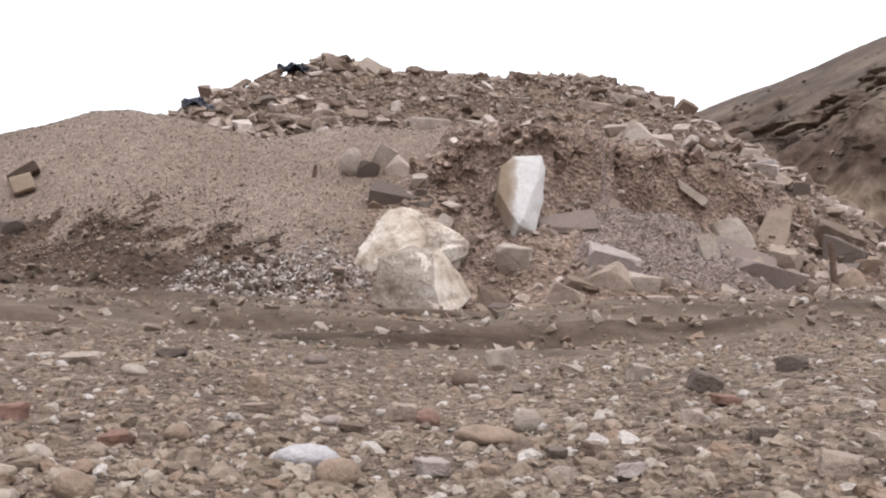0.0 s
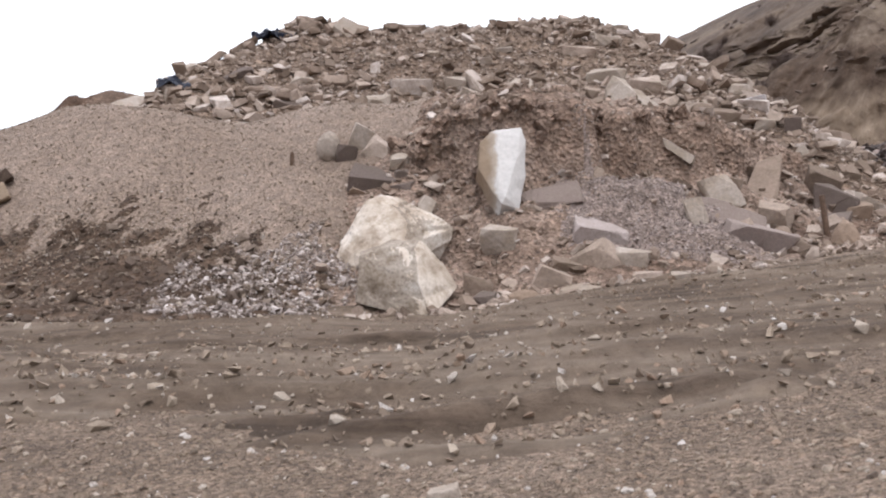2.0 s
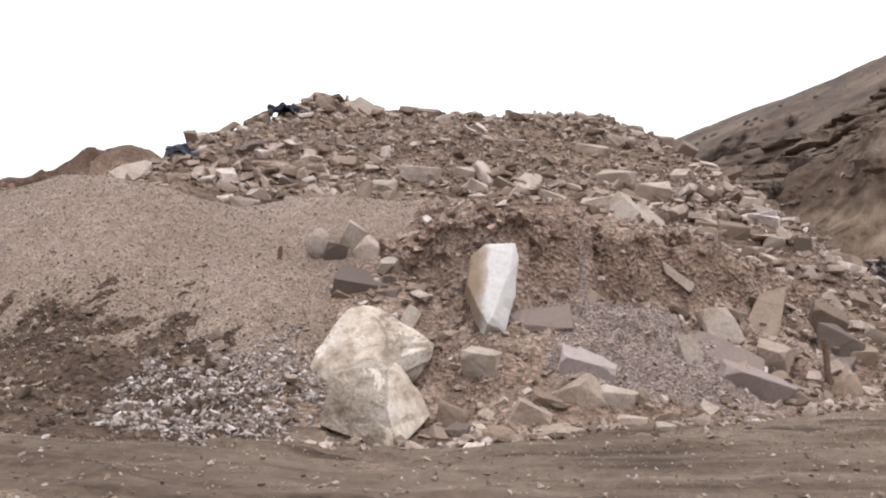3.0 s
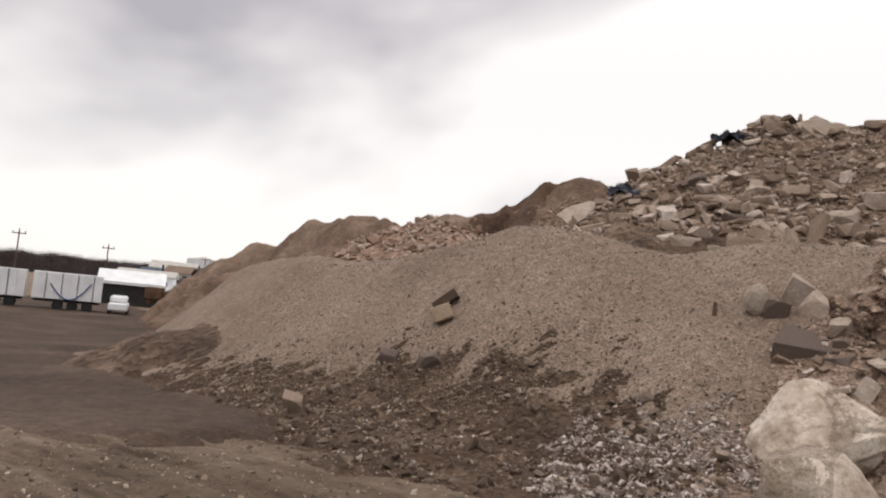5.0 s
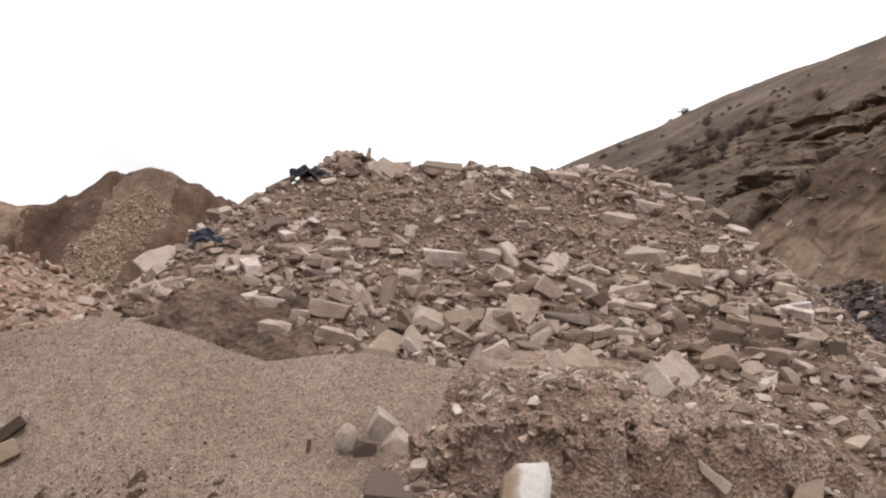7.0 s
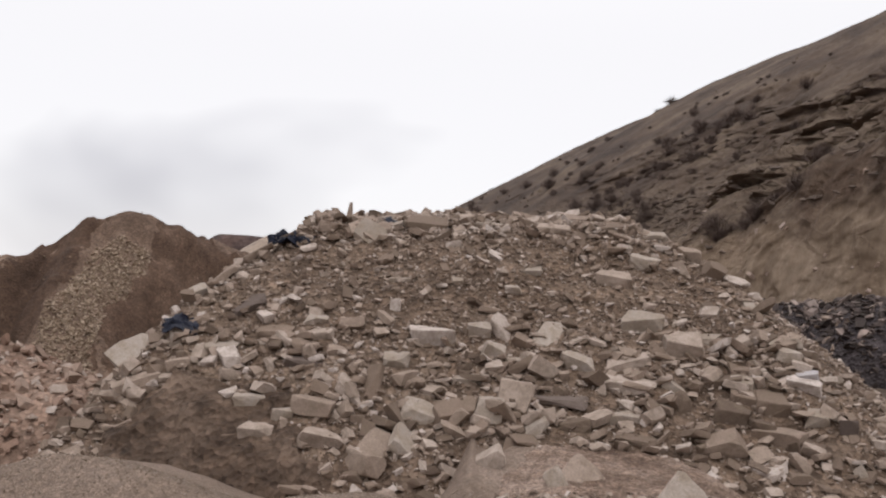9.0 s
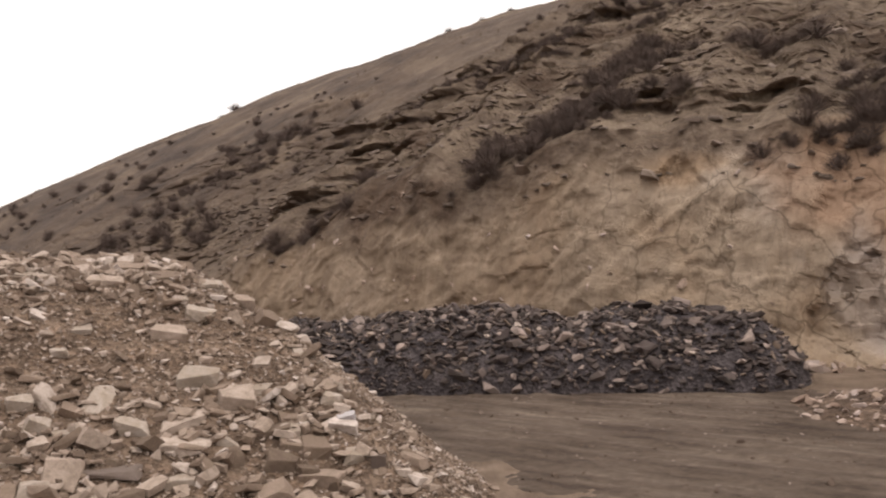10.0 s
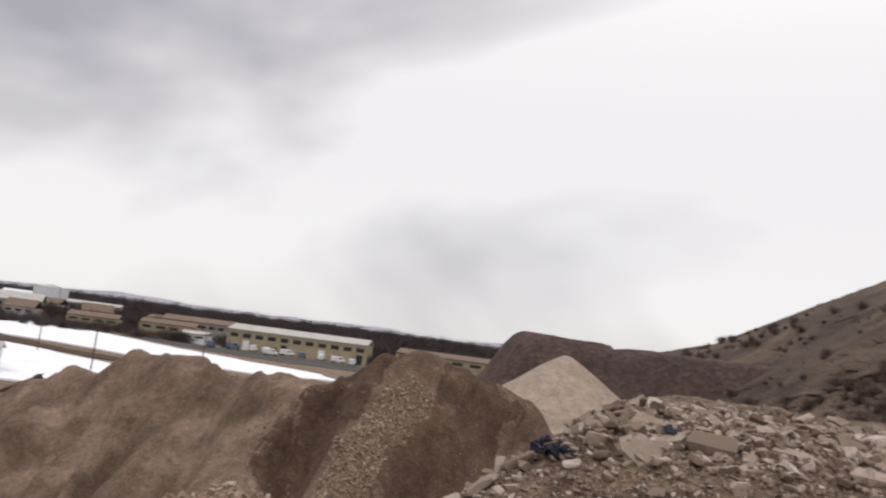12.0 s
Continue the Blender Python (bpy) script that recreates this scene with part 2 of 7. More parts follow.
def mix_node(nt, fac, a, b, mode="MIX"):
    m = nt.nodes.new("ShaderNodeMix")
    m.data_type, m.blend_type = "RGBA", mode
    for sock, val in ((m.inputs[0], fac), (m.inputs[6], a), (m.inputs[7], b)):
        if isinstance(val, (int, float)):
            sock.default_value = val
        elif isinstance(val, tuple):
            sock.default_value = (*val, 1)
        else:
            nt.links.new(val, sock)
    return m.outputs[2]


def bump_node(nt, bsdf, height, strength, distance):
    b = node(nt, "ShaderNodeBump", Strength=strength, Distance=distance)
    nt.links.new(height, b.inputs["Height"])
    old = bsdf.inputs["Normal"].links
    if old:
        nt.links.new(old[0].from_socket, b.inputs["Normal"])
    nt.links.new(b.outputs[0], bsdf.inputs["Normal"])


def granular(nt, vec, scale):
    v = node(nt, "ShaderNodeTexVoronoi", Scale=scale)
    nt.links.new(vec, v.inputs["Vector"])
    return v.outputs["Distance"], v.outputs["Color"]


def warm(*colours):
    return [(r * 1.04, g * 0.99, b * 1.04) for r, g, b in colours]


def soil_material(name, dark, mid, light, grain=25.0, speck=0.5, bump=0.6, dist=0.03, large=0.5):
    """Earth with grains of stone: large stains, medium mottling, single grains."""
    def build(nt, bsdf):
        p = world_pos(nt)
        lo, md, hi = warm(dark, mid, light)
        base = ramp_node(nt, noise_node(nt, p, large, 6, 0.65), [(0.3, lo), (0.5, md), (0.72, hi)])
        mott = ramp_node(nt, noise_node(nt, p, grain * 0.2, 4, 0.7), [(0.25, (0.55, 0.55, 0.56)), (0.75, (1.3, 1.28, 1.25))])
        col = mix_node(nt, 0.8, base, mott, "MULTIPLY")
        d, c = granular(nt, p, grain)
        bw = nt.nodes.new("ShaderNodeRGBToBW")
        nt.links.new(c, bw.inputs[0])
        g = ramp_node(nt, bw.outputs[0], [(0.15, (0.5, 0.48, 0.47)), (0.5, (0.95, 0.95, 0.95)), (0.85, (1.6, 1.6, 1.62))])
        col = mix_node(nt, speck, col, g, "MULTIPLY")
        nt.links.new(col, bsdf.inputs["Base Color"])
        bump_node(nt, bsdf, d, bump, dist)
        bump_node(nt, bsdf, noise_node(nt, p, grain * 0.3, 5, 0.7), bump * 0.8, dist * 2)
    return material(name, build)


def rock_material(name, stops, stain=(0.16, 0.12, 0.085), stain_amount=0.5, scale=3.0):
    """Broken stone: one tone a stone, with stains, dust and a grainy relief."""
    def build(nt, bsdf):
        p = world_pos(nt)
        geo = nt.nodes.new("ShaderNodeNewGeometry")
        info = nt.nodes.new("ShaderNodeObjectInfo")
        s = nt.nodes.new("ShaderNodeMath")
        s.operation = "ADD"
        nt.links.new(geo.outputs["Random Per Island"], s.inputs[0])
        nt.links.new(info.outputs["Random"], s.inputs[1])
        fr = nt.nodes.new("ShaderNodeMath")
        fr.operation = "FRACT"
        nt.links.new(s.outputs[0], fr.inputs[0])
        tone = ramp_node(nt, fr.outputs[0], [(p0, *warm(c0)) for p0, c0 in stops])
        dust = ramp_node(nt, noise_node(nt, p, scale, 6, 0.7), [(0.42, (0, 0, 0)), (0.62, (1, 1, 1))])
        bw = nt.nodes.new("ShaderNodeRGBToBW")
        nt.links.new(dust, bw.inputs[0])
        f = nt.nodes.new("ShaderNodeMath")
        f.operation = "MULTIPLY"
        f.inputs[1].default_value = stain_amount
        nt.links.new(bw.outputs[0], f.inputs[0])
        col = mix_node(nt, f.outputs[0], tone, stain)
        fine = ramp_node(nt, noise_node(nt, p, scale * 9, 4, 0.7), [(0.3, (0.78, 0.78, 0.78)), (0.7, (1.18, 1.18, 1.18))])
        col = mix_node(nt, 1.0, col, fine, "MULTIPLY")
        nt.links.new(col, bsdf.inputs["Base Color"])
        bump_node(nt, bsdf, noise_node(nt, p, scale * 6, 6, 0.65), 0.5, 0.05)
    return material(name, build, 0.92)


def plain_material(name, colour, rough=0.6, metal=0.0, vary=0.25, scale=3.0):
    def build(nt, bsdf):
        p = world_pos(nt)
        lo, hi = tuple(c * (1 - vary) for c in colour), tuple(min(1, c * (1 + vary)) for c in colour)
        nt.links.new(ramp_node(nt, noise_node(nt, p, scale, 6, 0.65), [(0.3, lo), (0.7, hi)]), bsdf.inputs["Base Color"])
        bsdf.inputs["Metallic"].default_value = metal
    return material(name, build, rough)


M_GROUND = soil_material("quarry_floor", (0.12, 0.0876, 0.0588), (0.198, 0.151, 0.104), (0.282, 0.223, 0.161), 55, 0.75, 0.9, 0.03, 0.45)
M_GRAVEL = soil_material("pit_gravel", (0.153, 0.117, 0.0843), (0.2, 0.156, 0.114), (0.252, 0.202, 0.154), 30, 0.5, 0.6, 0.03, 0.25)
M_EARTH = soil_material("dug_earth", (0.095, 0.06, 0.039), (0.245, 0.18, 0.128), (0.40, 0.32, 0.246), 15, 0.6, 0.9, 0.08, 0.7)
M_RUBBLE = soil_material("rubble_fines", (0.0685, 0.0467, 0.0296), (0.15, 0.109, 0.0734), (0.255, 0.198, 0.14), 7, 0.6, 0.9, 0.12, 0.5)
M_STONE = rock_material("broken_stone", [(0.0, (0.1, 0.0729, 0.0513)), (0.3, (0.22, 0.169, 0.123)), (0.6, (0.33, 0.268, 0.204)), (0.88, (0.41, 0.35, 0.28)), (1.0, (0.52, 0.468, 0.399))])
M_PALE = rock_material("pale_stone", [(0.0, (0.281, 0.242, 0.189)), (1.0, (0.378, 0.334, 0.27))], (0.233, 0.176, 0.122), 0.6, 2.6)
M_PEBBLE = rock_material("pebbles", [(0.0, (0.12, 0.093, 0.068)), (0.2, (0.2, 0.157, 0.11)), (0.45, (0.28, 0.228, 0.163)), (0.62, (0.25, 0.178, 0.12)), (0.78, (0.33, 0.276, 0.2)), (0.93, (0.41, 0.365, 0.29)), (1.0, (0.52, 0.49, 0.43))], (0.23, 0.178, 0.125), 0.35, 12.0)
M_DARK = rock_material("dark_slate", [(0.0, (0.035, 0.0264, 0.0224)), (0.45, (0.07, 0.054, 0.0459)), (0.8, (0.138, 0.11, 0.0918)), (1.0, (0.338, 0.276, 0.224))], (0.075, 0.066, 0.056), 0.4, 2.0)
M_BRICK = rock_material("broken_brick", [(0.0, (0.14, 0.088, 0.06)), (0.35, (0.25, 0.165, 0.115)), (0.7, (0.34, 0.265, 0.2)), (1.0, (0.46, 0.41, 0.34))], (0.2, 0.15, 0.11), 0.4, 3.0)


# ---------------------------------------------------------------- ground
def spread(n, half, near):
    u = np.linspace(-1, 1, n)
    k = math.asinh(half / near)
    return near * np.sinh(u * k)


def build_ground():
    xs = spread(331, 3800.0, 0.5)
    ys = spread(331, 3800.0, 0.5) + 1.2
    ob = patch("ground", xs, ys, ground_z, M_GROUND)
    tagged(ob, "trampled brown quarry floor of earth and small stones", "ground", kind="structure")


build_ground()


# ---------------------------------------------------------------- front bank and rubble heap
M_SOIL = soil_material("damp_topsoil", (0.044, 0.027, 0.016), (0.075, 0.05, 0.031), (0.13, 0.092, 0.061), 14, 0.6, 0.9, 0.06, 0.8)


def rutted_build(nt, bsdf, angle, scale, stops):
    """Trodden mud drawn out into long dry and damp streaks along the wheel lines."""
    p = world_pos(nt)
    turn = nt.nodes.new("ShaderNodeVectorRotate")
    turn.rotation_type = "Z_AXIS"
    turn.inputs["Angle"].default_value = radians(angle)
    nt.links.new(p, turn.inputs["Vector"])
    long = noise_node(nt, turn.outputs[0], scale, 7, 0.68, (0.16, 1, 1))
    base = ramp_node(nt, long, stops)
    mott = ramp_node(nt, noise_node(nt, p, 2.9 * scale, 7, 0.72), [(0.3, (0.62, 0.61, 0.6)), (0.7, (1.25, 1.24, 1.22))])
    col = mix_node(nt, 0.85, base, mott, "MULTIPLY")
    damp = ramp_node(nt, noise_node(nt, p, 0.22, 6, 0.66), [(0.36, (0.7, 0.67, 0.64)), (0.52, (1.0, 1.0, 1.0))])
    col = mix_node(nt, 0.9, col, damp, "MULTIPLY")
    nt.links.new(col, bsdf.inputs["Base Color"])
    bump_node(nt, bsdf, long, 0.5, 0.18 / scale)
    bump_node(nt, bsdf, noise_node(nt, p, 8 * scale, 7, 0.74), 0.9, 0.09 / scale)


M_MUD = material("trodden_mud", lambda nt, bsdf: rutted_build(nt, bsdf, 4, 2.2, [(0.34, (0.0675, 0.046, 0.0317)), (0.45, (0.131, 0.0938, 0.0673)), (0.56, (0.176, 0.132, 0.098)), (0.7, (0.243, 0.19, 0.148))]), 0.95)


def mud_z(x, y):
    """A damp wheel track that crosses the floor in front of the heaps."""
    mid = knots(x, [(-40, 20), (-30, 14), (-15, 8.6), (-6, 7.2), (0, 6.5), (8, 7.2), (20, 11), (30, 18)])
    half = knots(x, [(-40, 0.1), (-13, 0.1), (-9, 2.4), (-5, 3.4), (-2.5, 3.2), (0, 3.0), (8, 3.0), (20, 2.6), (30, 4)])
    d = np.abs(y - mid) / half + 0.9 * fbm(x * 0.6, y, 2.6, 5, 191) + 1.4 * fbm(x * 0.4, y, 0.5, 4, 197)
    ruts = 0.026 * np.sin((y - mid + 0.5 * fbm(x, y, 4, 2, 193)) * 6.0) + 0.06 * fbm(x * 0.3, y, 0.4, 4, 195)
    return ground_z(x, y) + np.clip((1 - d) * 0.12, -0.25, 0.07) + ruts * sstep(0.1, 0.5, 1 - d)


def haul_z(x, y):
    """The haul road that bends round the rubble towards the cliff."""
    mid = knots(y, [(0, 33), (10, 31), (22, 27.5), (34, 24), (46, 17.5), (60, 12)])
    d = np.abs(x - mid - 2.0) / 12.0 + 0.4 * fbm(x, y * 0.6, 3.5, 4, 291)
    ruts = 0.06 * np.sin((x - mid + 0.9 * fbm(x, y, 5, 2, 293)) * 3.4) * (0.6 + fbm(x, y, 4, 2, 297)) + 0.09 * fbm(x, y * 0.4, 0.8, 3, 295)
    return ground_z(x, y) + np.clip((1 - d) * 0.3, -0.4, 0.12) + ruts * sstep(0.1, 0.5, 1 - d)


M_HAUL = material("haul_road_mud", lambda nt, bsdf: rutted_build(nt, bsdf, -112, 0.9, [(0.34, (0.06, 0.041, 0.03)), (0.47, (0.1, 0.073, 0.055)), (0.58, (0.135, 0.102, 0.078)), (0.72, (0.2, 0.158, 0.125))]), 0.93)


def build_track():
    ob = patch("mud_track", np.r_[np.linspace(-40, -9, 110), np.linspace(-8.9, 9, 330), np.linspace(9.2, 28, 70)], np.r_[np.linspace(2.5, 11, 230), np.linspace(11.1, 26, 110)], mud_z, M_MUD)
    tagged(ob, "damp dark wheel track with shallow ruts", "track", kind="structure")
    ob = patch("haul_road", np.linspace(5, 52, 220), np.linspace(-4, 64, 300), haul_z, M_HAUL)
    tagged(ob, "rutted brown haul road below the cliff", "road", kind="structure")


build_track()


def yard_z(x, y):
    """The dark trodden yard between the heaps and the trailers."""
    edge = knots(x, [(-100, 2), (-60, 6), (-30, 3.5), (-14, 3.8), (-9, 5.4), (-6, 8.6)])
    far = knots(x, [(-100, 70), (-75, 62), (-60, 50), (-40, 34), (-29, 21), (-24, 18.2), (-16, 14), (-11, 12.4), (-6, 11.0)])
    d = np.minimum(y - edge, far - y) + 1.2 * fbm(x * 0.5, y, 3.0, 5, 391) + 0.8 * fbm(x, y, 0.7, 4, 393)
    d = d - 4 * sstep(-8.5, -6.0, x)
    return ground_z(x, y) + np.clip(d * 0.1, -0.4, 0.14) + (0.04 * fbm(x * 0.4, y, 0.8, 4, 395) + 0.02 * np.sin(6 * (y + 0.2 * x + 0.6 * fbm(x, y, 4, 2, 397)))) * sstep(0.3, 1.2, d)


M_YARD = soil_material("dark_yard_mud", (0.036, 0.024, 0.015), (0.064, 0.044, 0.029), (0.105, 0.076, 0.054), 20, 0.4, 0.6, 0.04, 0.25)
YARD = patch("yard", np.r_[np.linspace(-98, -40, 150), np.linspace(-39.7, -5.5, 240)], np.r_[np.linspace(1, 20, 190), np.linspace(20.4, 72, 110)], yard_z, M_YARD)
tagged(YARD, "dark damp yard with tyre marks before the trailers", "yard", kind="structure")


def build_heaps():
    bank_x = np.r_[np.linspace(-29, -12, 90), np.linspace(-11.9, 2.5, 200)]
    g = patch("gravel_heap", bank_x, np.r_[np.linspace(9.2, 18, 150), np.linspace(18.1, 26, 40)], gravel_z, M_GRAVEL)
    tagged(g, "long heap of fine brown pit gravel with a rounded crest", "gravel heap")
    e = patch("earth_bank", np.linspace(-3.2, 12.5, 330), np.r_[np.linspace(9.2, 17.5, 240), np.linspace(17.55, 23, 50)], earth_z, M_EARTH)
    tagged(e, "cut bank of brown earth and stones with a rough face", "earth bank")
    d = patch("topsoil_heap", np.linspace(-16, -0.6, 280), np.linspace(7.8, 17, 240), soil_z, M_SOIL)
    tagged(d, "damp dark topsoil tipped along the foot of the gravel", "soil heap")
    r = patch("rubble_heap", np.linspace(-17, 21, 230), np.linspace(17.5, 56, 220), rubble_z, M_RUBBLE)
    tagged(r, "tall heap of broken stone slabs and dusty fines", "rubble heap")
    return g, e, r, d


GRAVEL, BANK, RUBBLE, TOPSOIL = build_heaps()


def scarp_z(x, y):
    d = np.hypot((x + 6.6) / 2.9, (y - 21.0) / 2.3) + 0.5 * fbm(x, y, 1.2, 4, 331)
    return rubble_z(x, y) + np.clip((1 - d) * 0.8, -0.5, 0.3) + 0.25 * chips(x, y, 0.6, 333)


def fan_z(x, y):
    d = np.hypot((x - 3.2 + 0.1 * (y - 12)) / 1.5, (y - 11.8) / 1.25) + 0.35 * fbm(x, y, 0.9, 4, 341) + 0.4 * fbm(x, y, 0.25, 3, 343)
    return earth_z(x, y) + np.clip((1 - d) * 0.25, -0.3, 0.15)


M_FAN = soil_material("crushed_stone", (0.165, 0.128, 0.098), (0.23, 0.186, 0.15), (0.30, 0.252, 0.21), 30, 0.75, 0.8, 0.03, 0.8)
M_SCARP = soil_material("dug_subsoil", (0.045, 0.0292, 0.0188), (0.101, 0.0713, 0.0473), (0.173, 0.129, 0.0915), 5, 0.5, 1.0, 0.14, 0.5)
FAN = patch("crushed_stone_heap", np.linspace(0.4, 5.6, 120), np.linspace(10.2, 14.2, 110), fan_z, M_FAN)
tagged(FAN, "fan of pale crushed stone spilled down the bank", "gravel heap")
SCARP = patch("soil_scarp", np.linspace(-10.5, -3, 110), np.linspace(18, 24.5, 100), scarp_z, M_SCARP)
tagged(SCARP, "dug dark soil showing under the rubble", "soil heap")


# ---------------------------------------------------------------- hill with its cut face
HILL_FOOT = [(95, -66), (80, -30), (66, 4), (56, 26), (47, 42), (38, 56), (29, 74), (19, 98), (8, 130), (-6, 165), (-30, 215), (-75, 310), (-130, 420)]


HILL_TOP = [(0, 56), (90, 60), (150, 63), (180, 69), (210, 77.5), (240, 78.5), (270, 76), (300, 75), (330, 70), (360, 67.5), (390, 60), (430, 46), (480, 34), (640, 34)]


def build_hill():
    foot = np.array(HILL_FOOT, float)
    seg = np.r_[0, np.cumsum(np.hypot(*np.diff(foot, axis=0).T))]
    s = np.r_[np.linspace(30, 190, 520), np.linspace(190.5, 260, 110), np.linspace(260.6, seg[-1], 130)]
    fx, fy = np.interp(s, seg, foot[:, 0]), np.interp(s, seg, foot[:, 1])
    k = np.ones(31) / 31
    fx, fy = np.convolve(np.pad(fx, 15, "edge"), k, "valid"), np.convolve(np.pad(fy, 15, "edge"), k, "valid")
    tx, ty = np.gradient(fx), np.gradient(fy)
    nx, ny = ty / np.hypot(tx, ty), -tx / np.hypot(tx, ty)
    u = np.r_[np.linspace(-0.04, 0.22, 110), np.linspace(0.2225, 0.5, 190), np.linspace(0.505, 1, 80)]
    S, U = np.meshgrid(s, u, indexing="ij")
    cliff = knots(S, [(0, 20), (95, 20.5), (132, 20), (150, 17.5), (165, 14), (178, 11), (200, 7), (230, 4), (340, 2.5)])
    cliff = cliff * (1 + 0.4 * fbm(S, 0 * S, 14, 3, 71))
    c = np.clip(U / 0.22, -0.3, 1)
    h_cliff = cliff * c
    o_cliff = 4.5 * np.clip(c, 0, 1) ** 1.5 + 1.6 * sstep(0, 0.15, c)
    v = np.clip((U - 0.22) / 0.78, 0, 1)
    out = o_cliff + 125 * v
    h = h_cliff + knots(S, HILL_TOP) * (1 - (1 - v) ** 1.32)
    dip = h + 0.12 * S
    face = 1 - sstep(0.0, 0.04, v)
    upper = sstep(0, 0.05, v) * (1 - sstep(0.3, 0.6, v))
    slant = S + 0.45 * h + 0.8 * fbm(S, h, 4, 2, 78)
    blocks = chips(slant, h - 0.25 * S, 3.4, 301) * 1.5 + chips(slant, h + 0.1 * S, 1.35, 311) * 0.8
    calm = sstep(62, 70, S) * (1 - sstep(109, 117, S)) * 0.75
    split = sum(np.exp(-(((S - s0) + 0.05 * h + 0.4 * fbm(h, 0 * h, 3, 2, 79)) / 0.3) ** 2) for s0 in (84, 91, 97, 104.8, 108.6, 118)) * (1 - sstep(9, 13, h + 4 * fbm(S, 0 * S, 6, 2, 90)))
    arch = sstep(0.0, 0.12, 1 - np.hypot((S - 112.6) / 3.0, np.maximum(h - 1.5, 0) / 6.4) + 0.45 * fbm(S, h, 1.5, 4, 91))
    blocks = (np.roll(blocks, 1, 0) + np.roll(blocks, -1, 0) + np.roll(blocks, 1, 1) + np.roll(blocks, -1, 1) + 2 * blocks) / 6
    patches = sstep(-0.05, 0.25, fbm(S * 0.6 + 7, dip * 1.2, 9.0, 3, 88) + 0.08)
    shelf = sstep(-0.10, 0.10, fbm(S * 0.30 + 40, dip, 2.4, 3, 89)) - 0.5
    broad = fbm(S, out + h, 16, 4, 85)
    lumps = fbm(S, h * 1.2, 5.0, 4, 81)
    fine = fbm(S, h * 1.5 + out, 2.2, 4, 87)
    cracks = np.minimum(np.abs(fbm(S + 0.5 * h, h * 0.55, 4.5, 3, 82)) * 5, 1) - 1
    near = 1 - 0.75 * sstep(215, 285, S)
    push = upper * near * (2.3 * patches * shelf + 0.8 * fbm(S * 0.7, dip * 1.6, 2.6, 4, 83)) + face * ((1 - calm) * (0.2 * lumps + 0.34 * blocks + 0.25 * cracks) + 0.12 * calm * blocks + 0.32 * split + arch * (0.6 + 0.9 * chips(S, h, 1.1, 305))) + upper * near * 0.7 * blocks * (0.3 + patches) + (2.0 - 0.8 * face) * broad + (0.6 - 0.45 * face) * fine + upper * near * (0.55 * chips(S, dip * 1.6, 0.95, 321) + 0.5 * fbm(S, dip * 1.4, 0.9, 3, 323))
    push = push * sstep(-0.05, 0.12, c)
    out = out + push
    x, y = fx[:, None] + nx[:, None] * out, fy[:, None] + ny[:, None] * out
    z = ground_z(fx, fy)[:, None] - 0.3 + h + 0.6 * fine * sstep(0.0, 0.15, v) + 1.2 * broad * sstep(0, 0.2, v)
    ob = mesh_object("hill", np.stack([x, y, z], -1), grid_faces(len(s), len(u)), M_HILL, True)
    smooth = np.tile(np.arange(len(u) - 1) > 205, len(s) - 1)
    ob.data.polygons.foreach_set("use_smooth", smooth)
    tagged(ob, "bare brown hill with rock ledges above a dug ochre cliff", "hill", kind="structure")
    return x, y, z


